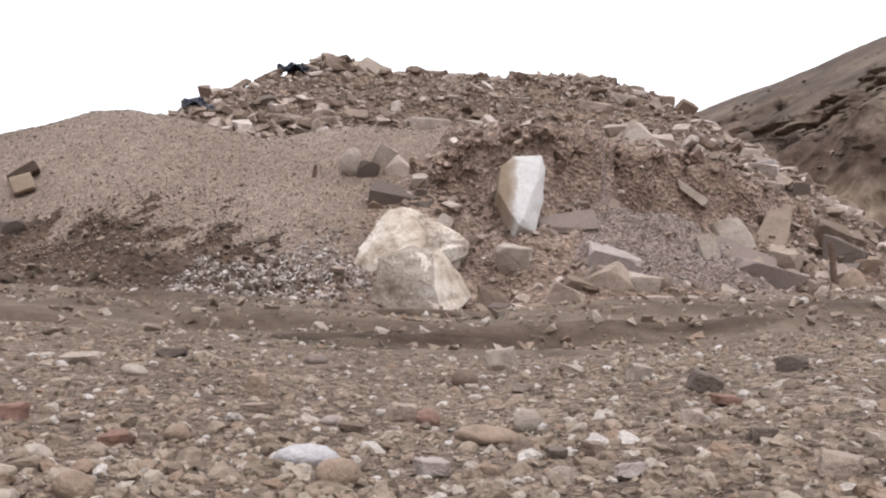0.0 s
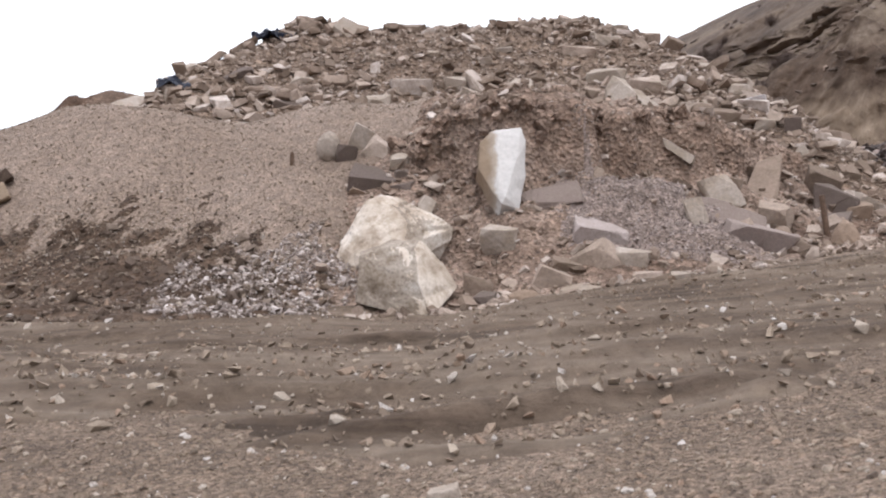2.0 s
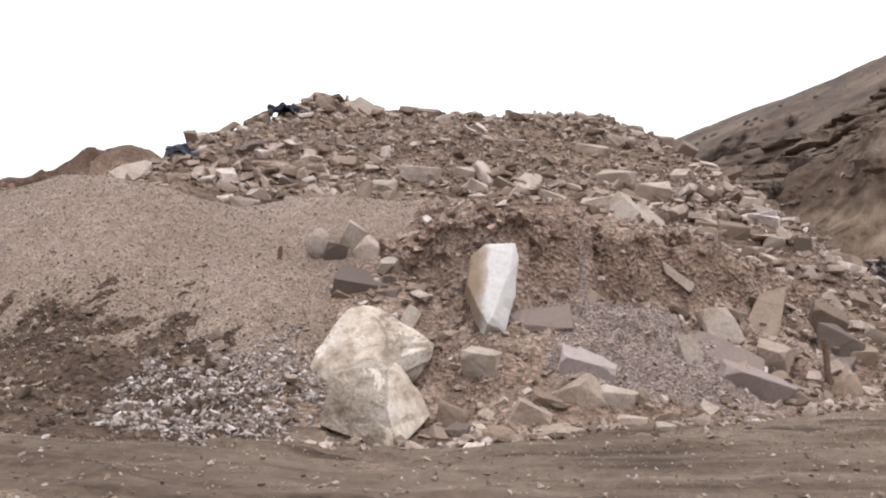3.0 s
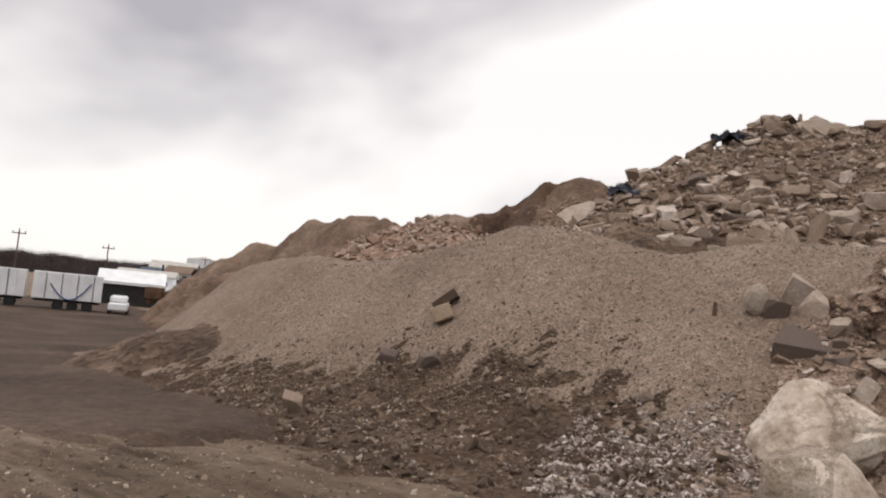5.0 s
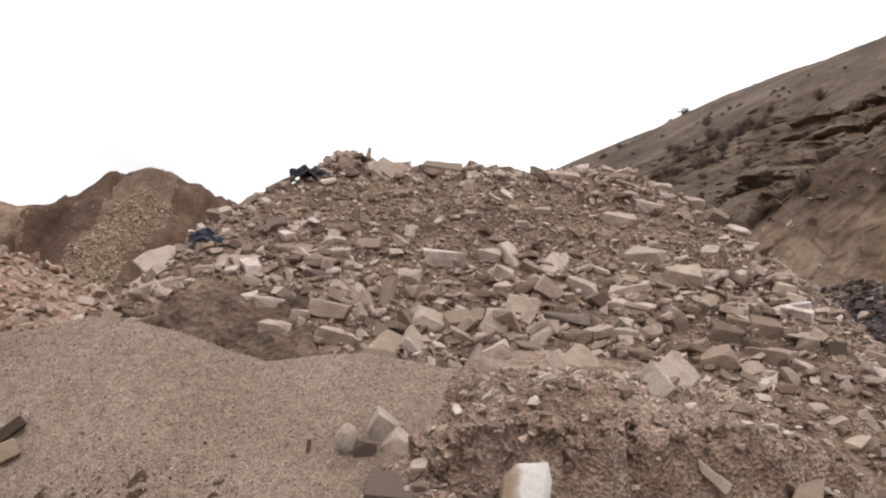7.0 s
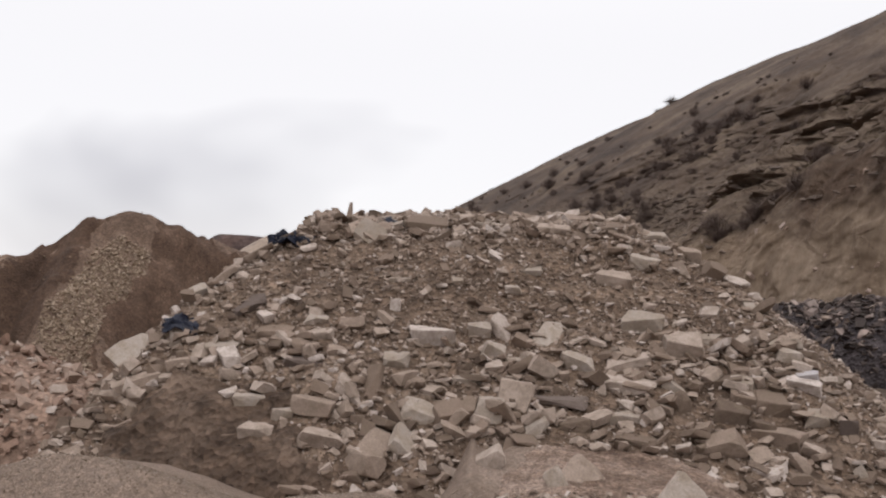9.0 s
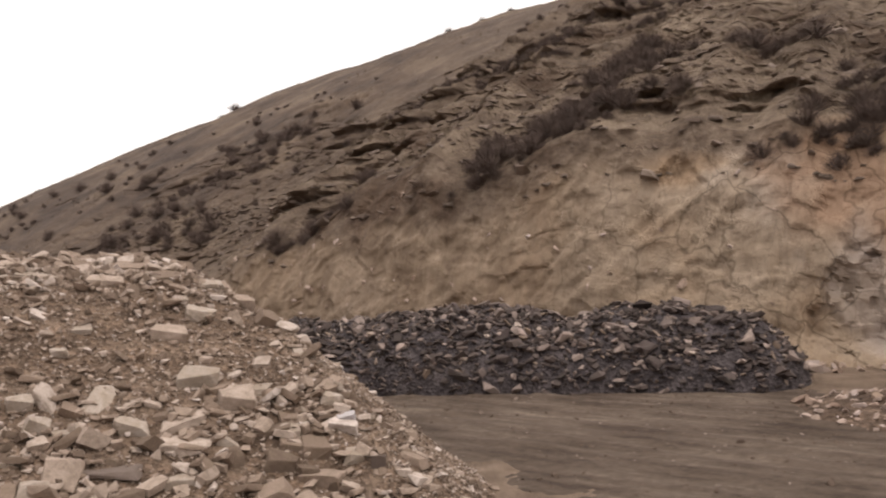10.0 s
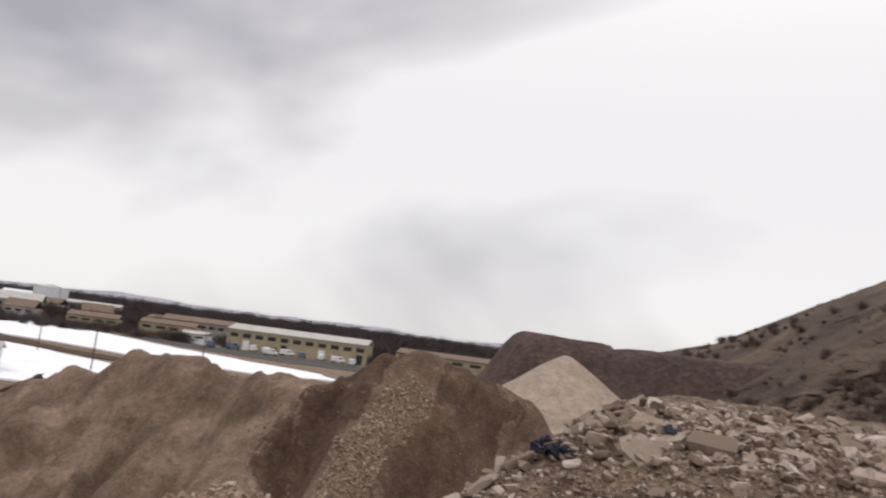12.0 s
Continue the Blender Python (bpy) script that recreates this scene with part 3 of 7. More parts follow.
def hill_build(nt, bsdf):
    p = world_pos(nt)
    geo = nt.nodes.new("ShaderNodeNewGeometry")
    sep = nt.nodes.new("ShaderNodeSeparateXYZ")
    nt.links.new(geo.outputs["Normal"], sep.inputs[0])
    flat = ramp_node(nt, sep.outputs["Z"], [(0.35, (0, 0, 0)), (0.7, (1, 1, 1))])
    sepp = nt.nodes.new("ShaderNodeSeparateXYZ")
    nt.links.new(p, sepp.inputs[0])
    hz = nt.nodes.new("ShaderNodeMapRange")
    hz.inputs["From Min"].default_value, hz.inputs["From Max"].default_value = 18.0, 21.0
    wob = nt.nodes.new("ShaderNodeMath")
    wob.operation = "MULTIPLY_ADD"
    wob.inputs[1].default_value = 14.0
    nt.links.new(noise_node(nt, p, 0.09, 4), wob.inputs[0])
    nt.links.new(sepp.outputs["Z"], wob.inputs[2])
    sub = nt.nodes.new("ShaderNodeMath")
    sub.operation = "SUBTRACT"
    sub.inputs[1].default_value = 7.0
    tilt = nt.nodes.new("ShaderNodeMath")
    tilt.operation = "MULTIPLY_ADD"
    tilt.inputs[1].default_value = 0.12
    run = nt.nodes.new("ShaderNodeMath")
    run.operation = "SUBTRACT"
    nt.links.new(sepp.outputs["Y"], run.inputs[0])
    nt.links.new(sepp.outputs["X"], run.inputs[1])
    nt.links.new(run.outputs[0], tilt.inputs[0])
    nt.links.new(wob.outputs[0], tilt.inputs[2])
    nt.links.new(tilt.outputs[0], sub.inputs[0])
    nt.links.new(sub.outputs[0], hz.inputs["Value"])
    broad = ramp_node(nt, noise_node(nt, p, 0.085, 3, 0.5), [(0.34, (0.305, 0.217, 0.147)), (0.42, (0.325, 0.243, 0.17)), (0.5, (0.325, 0.252, 0.183)), (0.58, (0.35, 0.275, 0.205)), (0.68, (0.41, 0.34, 0.275))])
    wander = nt.nodes.new("ShaderNodeTexNoise")
    wander.inputs["Scale"].default_value = 0.22
    wander.inputs["Detail"].default_value = 6.0
    nt.links.new(p, wander.inputs["Vector"])
    moved = nt.nodes.new("ShaderNodeVectorMath")
    moved.operation = "MULTIPLY_ADD"
    moved.inputs[1].default_value = (11, 11, 11)
    nt.links.new(wander.outputs["Color"], moved.inputs[0])
    nt.links.new(p, moved.inputs[2])
    # beds of pale limestone and of iron-stained rock
    for centre, reach, tone in (((55.0, 33.0, 9.0), 8.5, (0.5, 0.43, 0.385)), ((53.5, 40.0, 17.0), 7.0, (0.36, 0.235, 0.158)), ((48.5, 51.0, 19.0), 4.5, (0.37, 0.25, 0.15)), ((57.0, 29.0, 16.0), 5.0, (0.3, 0.225, 0.165))):
        away = nt.nodes.new("ShaderNodeVectorMath")
        away.operation = "DISTANCE"
        away.inputs[1].default_value = tuple(v + 5.5 for v in centre)
        nt.links.new(moved.outputs[0], away.inputs[0])
        share = nt.nodes.new("ShaderNodeMapRange")
        share.inputs["From Min"].default_value, share.inputs["From Max"].default_value = reach, reach * 0.45
        share.inputs["To Max"].default_value = 0.8
        nt.links.new(away.outputs["Value"], share.inputs["Value"])
        broad = mix_node(nt, share.outputs[0], broad, tone)
    blotch = ramp_node(nt, noise_node(nt, p, 0.45, 7, 0.7), [(0.3, (0.66, 0.61, 0.58)), (0.45, (0.97, 0.96, 0.96)), (0.72, (1.14, 1.13, 1.13))])
    cliff = mix_node(nt, 0.9, broad, blotch, "MULTIPLY")
    warp = nt.nodes.new("ShaderNodeTexNoise")
    warp.inputs["Scale"].default_value = 0.6
    nt.links.new(p, warp.inputs["Vector"])
    bent = nt.nodes.new("ShaderNodeVectorMath")
    bent.operation = "MULTIPLY_ADD"
    bent.inputs[1].default_value = (2.2, 2.2, 2.2)
    nt.links.new(warp.outputs["Color"], bent.inputs[0])
    nt.links.new(p, bent.inputs[2])
    for scale, width, deep, much in ((0.16, 0.02, 0.35, 0.7), (0.5, 0.03, 0.5, 0.4)):
        vor = node(nt, "ShaderNodeTexVoronoi", Scale=scale)
        vor.feature = "DISTANCE_TO_EDGE"
        nt.links.new(bent.outputs[0], vor.inputs["Vector"])
        line = ramp_node(nt, vor.outputs["Distance"], [(0.0, (deep, deep * 0.95, deep * 0.9)), (width, (1, 1, 1))])
        cliff = mix_node(nt, much, cliff, line, "MULTIPLY")
    # washed-down earth covers the low end of the cliff
    end = nt.nodes.new("ShaderNodeMapRange")
    end.inputs["From Min"].default_value, end.inputs["From Max"].default_value = 4.0, 26.0
    end.inputs["To Max"].default_value = 0.75
    nt.links.new(run.outputs[0], end.inputs["Value"])
    wash = ramp_node(nt, noise_node(nt, p, 0.5, 7, 0.7, (1, 1, 0.25)), [(0.32, (0.105, 0.072, 0.049)), (0.5, (0.19, 0.138, 0.096)), (0.7, (0.29, 0.222, 0.163))])
    cliff = mix_node(nt, end.outputs[0], cliff, wash)
    rock = ramp_node(nt, noise_node(nt, p, 0.4, 7, 0.72, (1, 1, 1.8)), [(0.3, (0.075, 0.053, 0.039)), (0.5, (0.172, 0.128, 0.096)), (0.72, (0.34, 0.27, 0.207))])
    grass = ramp_node(nt, noise_node(nt, p, 0.3, 7, 0.72), [(0.3, (0.06, 0.042, 0.031)), (0.5, (0.138, 0.101, 0.072)), (0.7, (0.23, 0.178, 0.129))])
    up = mix_node(nt, flat, rock, grass)
    brush = ramp_node(nt, noise_node(nt, p, 0.11, 5, 0.6), [(0.4, (0.46, 0.385, 0.345)), (0.52, (1, 1, 1))])
    up = mix_node(nt, 0.8, up, brush, "MULTIPLY")
    scrub = nt.nodes.new("ShaderNodeMapRange")
    scrub.inputs["From Min"].default_value, scrub.inputs["From Max"].default_value = 70.0, 170.0
    nt.links.new(sepp.outputs["Y"], scrub.inputs["Value"])
    heath = ramp_node(nt, noise_node(nt, p, 0.07, 6, 0.65), [(0.36, (0.055, 0.039, 0.031)), (0.5, (0.092, 0.065, 0.048)), (0.66, (0.15, 0.11, 0.079))])
    up = mix_node(nt, scrub.outputs[0], up, heath)
    col = mix_node(nt, hz.outputs[0], cliff, up)
    streak = ramp_node(nt, noise_node(nt, p, 1.3, 5, 0.7, (1, 1, 0.5)), [(0.3, (0.75, 0.73, 0.72)), (0.7, (1.2, 1.2, 1.2))])
    col = mix_node(nt, 0.8, col, streak, "MULTIPLY")
    nt.links.new(col, bsdf.inputs["Base Color"])
    bump_node(nt, bsdf, noise_node(nt, p, 2.2, 10, 0.75, (1, 1, 1.3)), 0.8, 0.3)


M_HILL = material("hill_rock", hill_build, 0.95)
HX, HY, HZ = build_hill()


# ---------------------------------------------------------------- heaps behind
HEAP_RIDGE = [(-66, 58, 2.0), (-57, 54, 4.5), (-49.5, 53.5, 6.6), (-47, 53, 8.1), (-39, 51, 8.0), (-33, 49.0, 8.0), (-28.2, 48.0, 8.7), (-26.0, 47.0, 8.0), (-24.6, 47.1, 9.0),
              (-22.5, 48.4, 10.5), (-20.8, 49.3, 11.1), (-19.1, 50, 10.8), (-15.6, 51.9, 9.3), (-13.4, 52.5, 8.2), (-11.8, 52.8, 6.6), (-8, 53, 3.6)]


def peaks_z(x, y):
    """Earth heaps tipped in a row behind the gravel: a crooked ridge with gullied flanks."""
    g = ground_z(x, y)
    wx, wy = x + 1.6 * fbm(x, y, 4.5, 3, 91), y + 1.6 * fbm(x, y, 4.5, 3, 92)
    best = np.full(np.shape(x), -50.0)
    off = np.full(np.shape(x), 50.0)
    for (ax, ay, az), (bx, by, bz) in zip(HEAP_RIDGE, HEAP_RIDGE[1:]):
        t = np.clip(((wx - ax) * (bx - ax) + (wy - ay) * (by - ay)) / ((bx - ax) ** 2 + (by - ay) ** 2), 0, 1)
        d = np.hypot(wx - ax - t * (bx - ax), wy - ay - t * (by - ay))
        best = np.maximum(best, az + t * (bz - az) - 0.86 * np.sqrt(d * d + 0.15))
        off = np.minimum(off, d)
    gully = np.abs(fbm(x + 0.35 * y, y * 0.15, 4.2, 3, 94)) * (0.4 + 0.45 * np.clip(off, 0, 6))
    lean = 0.06 * (y - 48)
    cut = sum(deep * np.exp(-(((x - x0 - lean) + 0.9 * fbm(x, y, 1.8, 3, 98)) / wide) ** 2) for x0, wide, deep in ((-24.2, 1.3, 1.5), (-16.2, 1.2, 0.9), (-30.5, 2.2, 1.1), (-38.5, 2.6, 1.3), (-46.0, 2.4, 1.2)))
    z = smax(best + 0.45 - 2.0 * gully - cut * sstep(1.0, 2.6, off) * (1 - sstep(6.5, 9.5, off)), g - 0.25, 0.5)
    return z + (0.8 * fbm(x, y, 3.0, 4, 95) + 0.12 * chips(x, y, 1.1, 96) + 0.12 * fbm(x, y, 0.7, 3, 97)) * sstep(0.2, 1.5, z - g) - 0.3 * (z - g < 0.3)


def build_back():
    ob = patch("earth_heap", np.linspace(-74, 0, 260), np.linspace(34, 74, 170), peaks_z, M_BACK)
    tagged(ob, "row of tipped brown earth heaps with pale gravel runs", "earth heap")

    def brick(x, y):
        d = np.hypot((x + 17.6) / 8.5, (y - 28.5) / 6.0)
        return ground_z(x, y) - 0.4 + 6.6 * np.clip(1 - d, 0, 1) ** 0.4 + 0.35 * fbm(x, y, 1.4, 3, 101)
    b = patch("brick_heap", np.linspace(-27, -8.5, 110), np.linspace(22.5, 35, 80), brick, M_BRICKFINES)
    tagged(b, "low heap of broken red brick and rubble", "brick heap")

    def dark(x, y):
        ax, ay, bx, by = 18.3, 57.0, 39.2, 38.8
        t = np.clip(((x - ax) * (bx - ax) + (y - ay) * (by - ay)) / ((bx - ax) ** 2 + (by - ay) ** 2), 0, 1)
        d = np.hypot(x - ax - t * (bx - ax), y - ay - t * (by - ay))
        return ground_z(x, y) - 0.4 + 4.9 * np.sqrt(np.clip(1 - (d / 5.6) ** 1.5, 0, 1)) * (1 + 0.3 * fbm(x, y, 4, 3, 105)) + 0.2 * fbm(x, y, 1.0, 3, 107)
    k = patch("slate_heap", np.linspace(8, 47, 170), np.linspace(31, 66, 150), dark, M_DARKFINES)
    tagged(k, "long low heap of dark slate slabs below the cliff", "slate heap")

    def cone(x, y):
        d = np.hypot(x + 24, y - 96)
        return np.maximum(ground_z(x, y) - 0.2, 12.3 - 0.68 * np.sqrt(d * d + 0.5) + 0.25 * fbm(x, y, 3, 3, 111))
    c = patch("sand_cone", np.linspace(-46, -2, 90), np.linspace(74, 118, 90), cone, M_SAND)
    tagged(c, "steep cone of pale screened sand", "sand heap")

    def red(x, y):
        t = np.hypot((x + 63) / 26, (y - 238) / 28)
        s = np.hypot((x + 14) / 54, (y - 240) / 26)
        return -4 + np.maximum(21.0 * sstep(0.0, 1.0, np.clip(1.15 - t, 0, 1) * 1.45), 19.6 * sstep(0, 1, np.clip(1.3 - s, 0, 1) * 1.6)) + 1.2 * fbm(x, y, 12, 4, 115)
    h = patch("spoil_hill", np.linspace(-115, 50, 120), np.linspace(205, 275, 60), red, M_SPOIL)
    tagged(h, "flat-topped reddish brown spoil hill beyond the quarry", "hill", kind="structure")
    return k, b, brick, dark


M_BACK = soil_material("tipped_earth", (0.0718, 0.0475, 0.0306), (0.158, 0.112, 0.0769), (0.272, 0.206, 0.148), 11, 0.4, 0.6, 0.08, 0.2)
M_BRICKFINES = soil_material("brick_fines", (0.16, 0.11, 0.075), (0.24, 0.17, 0.12), (0.31, 0.24, 0.18), 6, 0.7, 0.9, 0.1, 0.5)
M_DARKFINES = soil_material("slate_fines", (0.04, 0.034, 0.034), (0.06, 0.052, 0.05), (0.095, 0.084, 0.08), 5, 0.6, 0.9, 0.15, 0.6)
M_SAND = soil_material("pale_sand", (0.27, 0.22, 0.162), (0.315, 0.262, 0.197), (0.35, 0.295, 0.23), 5, 0.15, 0.5, 0.05, 0.3)
M_SPOIL = soil_material("spoil", (0.0468, 0.032, 0.0281), (0.0671, 0.0468, 0.039), (0.105, 0.0655, 0.0468), 0.8, 0.4, 0.6, 0.4, 0.05)
SLATE, BRICKS, brick_z, slate_z = build_back()


def side_mound(x, y):
    d = np.hypot((x + 17.2) / 3.0, (y - 14.6) / 1.5) + 0.3 * fbm(x, y, 1.4, 3, 401)
    return np.maximum(bank_z(x, y), ground_z(x, y)) - 0.2 + 0.9 * np.clip(1.15 - d, 0, 1) + 0.06 * fbm(x, y, 0.4, 3, 403)


MOUND = patch("soil_mound", np.linspace(-22, -13, 110), np.linspace(12.2, 18, 80), side_mound, M_SCARP)
tagged(MOUND, "small brown soil mound against the gravel's foot", "soil heap")


def dark_run(mid, half):
    def height(x, y):
        d = np.abs(x - mid - 0.06 * (y - 48)) / half + 0.5 * fbm(x, y, 1.6, 4, 421) + np.clip((41.5 - y) / 2.5, 0, 2)
        return peaks_z(x, y) + np.clip((1 - d) * 0.35, -0.4, 0.12) + 0.15 * chips(x, y, 0.8, 423)
    return height


M_SLIP = soil_material("darker_heap_soil", (0.0457, 0.0275, 0.0166), (0.0914, 0.0589, 0.0379), (0.163, 0.111, 0.0739), 11, 0.4, 0.6, 0.08, 0.2)
for mid, half in ((-23.6, 2.0), (-16.6, 1.9)):
    ob = patch("soil_slip", np.linspace(mid - 4, mid + 4, 90), np.linspace(38, 51, 120), dark_run(mid, half), M_SLIP)
    tagged(ob, "band of darker soil down the earth heap", "soil heap", "soil slips on the earth heap")


# ---------------------------------------------------------------- stones
M_WHITE = rock_material("white_stone", [(0.0, (0.384, 0.372, 0.352)), (1.0, (0.464, 0.452, 0.432))], (0.32, 0.28, 0.232), 0.3, 9.0)
M_GREY = rock_material("grey_stone", [(0.0, (0.18, 0.143, 0.115)), (0.6, (0.28, 0.235, 0.2)), (1.0, (0.38, 0.335, 0.295))], (0.2, 0.16, 0.13), 0.35, 5.0)
M_OCHRE = rock_material("ochre_stone", [(0.0, (0.2, 0.147, 0.1)), (1.0, (0.285, 0.217, 0.152))], (0.19, 0.14, 0.1), 0.5, 4.0)
M_RED = rock_material("red_stone", [(0.0, (0.19, 0.105, 0.075)), (1.0, (0.26, 0.16, 0.12))], (0.17, 0.13, 0.1), 0.4, 9.0)
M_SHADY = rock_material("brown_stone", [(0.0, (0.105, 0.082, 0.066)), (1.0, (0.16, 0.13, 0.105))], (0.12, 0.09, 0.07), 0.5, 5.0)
TONES = {"w": (M_WHITE, "white"), "p": (M_PALE, "pale"), "s": (M_STONE, "grey-brown"), "g": (M_GREY, "lilac-grey"), "o": (M_OCHRE, "ochre"), "r": (M_RED, "rusty red"), "d": (M_SHADY, "dark brown")}
SHAPES = {"block": "angular", "flat": "flat", "lean": "leaning", "slope": "slab-like", "round": "rounded"}


def weather(bm, cuts, amount, seed):
    """Cut the faces finer and push them in and out, so that edges chip and faces undulate."""
    bmesh.ops.subdivide_edges(bm, edges=list(bm.edges), cuts=cuts, use_grid_fill=True)
    bmesh.ops.triangulate(bm, faces=list(bm.faces))
    bm.normal_update()
    size = max((v.co.length for v in bm.verts), default=1.0)
    off = Vector((seed * 3.7, seed * 1.3, seed * 7.1))
    moves = []
    for v in bm.verts:
        p = v.co / size
        n = noise.fractal(p * 2.3 + off, 1.0, 2.1, 4) + 0.5 * noise.noise(p * 9 + off)
        sharp = v.calc_shell_factor()
        moves.append(v.normal * (n * amount * size - 0.25 * amount * size * max(0.0, sharp - 1.0)))
    for v, m in zip(bm.verts, moves):
        v.co += m


def stone_bmesh(rng, w, h, shape, amount):
    """A rounded cobble, or a small hewn stone."""
    if shape == "round":
        bm = bmesh.new()
        bmesh.ops.create_icosphere(bm, subdivisions=2, radius=0.5)
        for v in bm.verts:
            c = v.co.copy()
            k = 1 + 0.16 * noise.noise(c * 2.2 + Vector((w * 31, h * 17, 3)))
            v.co = Vector((c.x * w * k, c.y * w * 0.72 * k, c.z * h * 1.15 * k))
        weather(bm, 1, amount * 0.7, rng.randrange(99))
        return bm
    return hewn_bmesh(rng, {"block": (w, w * rng.uniform(0.65, 0.9), h * 1.1), "flat": (w, w * rng.uniform(0.6, 0.8), h * 0.85)}[shape], 4, 10)


def hewn_bmesh(rng, size, level, planes):
    """A rough lump broken along random planes, with chipped edges and a pitted skin."""
    bm = bmesh.new()
    bmesh.ops.create_icosphere(bm, subdivisions=level, radius=0.5)
    cuts = []
    for axis in ((1, 0, 0), (-1, 0, 0), (0, 1, 0), (0, -1, 0), (0, 0, 1), (0, 0, -1)):
        n = (Vector(axis) + Vector([rng.gauss(0, 0.16) for _ in range(3)])).normalized()
        cuts.append((n, rng.uniform(0.36, 0.44)))
    for _ in range(planes - 6):
        n = Vector([rng.gauss(0, 1) for _ in range(3)]).normalized()
        cuts.append((n, rng.uniform(0.40, 0.52)))
    off = Vector([rng.uniform(-50, 50) for _ in range(3)])
    for v in bm.verts:
        d = v.co.normalized()
        r = min([0.78] + [c / d.dot(n) for n, c in cuts if d.dot(n) > 0.05])
        r *= 1 + 0.05 * noise.fractal(d * 1.6 + off, 1.0, 2.0, 3) + 0.03 * noise.fractal(d * 6 + off, 0.8, 2.0, 4)
        q = d * r
        v.co = Vector((q.x * size[0] * 1.12, q.y * size[1] * 1.12, q.z * size[2] * 1.12))
    return bm


def broken_stone(rng, w, h, shape):
    """A broken block or slab with worn edges, w wide and h high as it lies, and its tilt to the slope."""
    if shape == "round":
        return stone_bmesh(rng, w, h, "round", 0.03), rng.uniform(-10, 10)
    size, tilt = {"block": ((w, w * rng.uniform(0.6, 0.85), h * 0.95), rng.uniform(4, 22)),
                  "flat": ((w, w * rng.uniform(0.55, 0.75), max(0.62 * h, 0.12 * w)), rng.uniform(6, 20)),
                  "lean": ((w, 0.3 * w + 0.12 * h, h), -rng.uniform(14, 26)),
                  "slope": ((w, h * 1.35, 0.14 * w + 0.12 * h), rng.uniform(36, 46))}[shape]
    bm = chipped_block(rng, size, 0.2)
    bmesh.ops.bevel(bm, geom=list(bm.edges), offset=0.03 * min(size), segments=1, affect="EDGES")
    weather(bm, 2, 0.034, rng.randrange(99))
    return bm, tilt


def chipped_block(rng, size, jitter):
    """A crooked block with most of its corners knocked off by different amounts."""
    c = np.array([(x, y, z) for x in (-0.5, 0.5) for y in (-0.5, 0.5) for z in (-0.5, 0.5)])
    c = c + np.array([[rng.uniform(-jitter, jitter) for _ in range(3)] for _ in range(8)]) * (1, 1, 0.8)
    bm = bmesh.new()
    for k in range(8):
        if rng.random() < 0.3:
            bm.verts.new(c[k] * size)
            continue
        for b in (1, 2, 4):
            bm.verts.new((c[k] + (c[k ^ b] - c[k]) * rng.uniform(0.06, 0.48)) * size)
    bmesh.ops.convex_hull(bm, input=bm.verts)
    bmesh.ops.delete(bm, geom=[v for v in bm.verts if not v.link_faces], context="VERTS")
    bmesh.ops.dissolve_limit(bm, angle_limit=0.14, verts=list(bm.verts), edges=list(bm.edges))
    return bm


def lay_stone(ob, x, y, z, w, h, roll, tilt):
    """Turn a stone broadside to the yard and let a part of its depth sink into the slope."""
    d = math.hypot(x, y)
    deep = 0.16 * w
    ob.matrix_basis = pose(x + deep * x / d, y + deep * y / d, z + 0.04 * h, tilt, roll, math.degrees(math.atan2(-x, y)) + STONE_RNG.uniform(-9, 9))


STONE_RNG = random.Random(7)


def bank_stones(rows):
    for x, y, z, w, h, roll, tone, shape in rows:
        bm, tilt = broken_stone(STONE_RNG, w, h, shape)
        name = "boulder" if shape == "round" and w > 0.4 else "stone_slab" if shape in ("flat", "slope", "lean") and w > 0.5 else "stone"
        ob = part(name, bm, TONES[tone][0], None)
        lay_stone(ob, x, y, z, w, h, roll, tilt)
        place = "on the gravel heap" if x < -2.2 else "half sunk in the earth bank"
        tagged(ob, f"{TONES[tone][1]} {SHAPES[shape]} stone {'slab ' if name == 'stone_slab' else ''}{place}", "boulder" if name == "boulder" else "stone", "stones of the bank")


def rubble_stones(rows):
    for x, y, z, w, h, roll, tone, shape in rows:
        w = min(w, 1.0 + 0.3 * max(w - 1.0, 0.0))
        bm, tilt = broken_stone(STONE_RNG, w, h, shape)
        ob = part("stone", bm, TONES[tone][0], RUBBLE)
        if y > 29.5:
            z = float(rubble_z(x, y)) + 0.2 * h
        lay_stone(ob, x, y, z, w, h, roll, tilt)


def pebbles(rows):
    for x, y, z, w, h, tone, shape in rows:
        bm = stone_bmesh(STONE_RNG, w, h * 1.15, shape, 0.02)
        me = bpy.data.meshes.new("pebble")
        bm.normal_update()
        bm.to_mesh(me)
        bm.free()
        me.materials.append(TONES[tone][0])
        me.polygons.foreach_set("use_smooth", np.full(len(me.polygons), shape == "round"))
        ob = new("pebble", me)
        ob.matrix_basis = pose(x, y, float(ground_z(x, y)) + 0.36 * h, STONE_RNG.uniform(-8, 8), STONE_RNG.uniform(-8, 8), STONE_RNG.uniform(-25, 25))
        tagged(ob, f"{TONES[tone][1]} {SHAPES[shape]} pebble lying on the quarry floor", "pebble", "pebbles on the quarry floor")


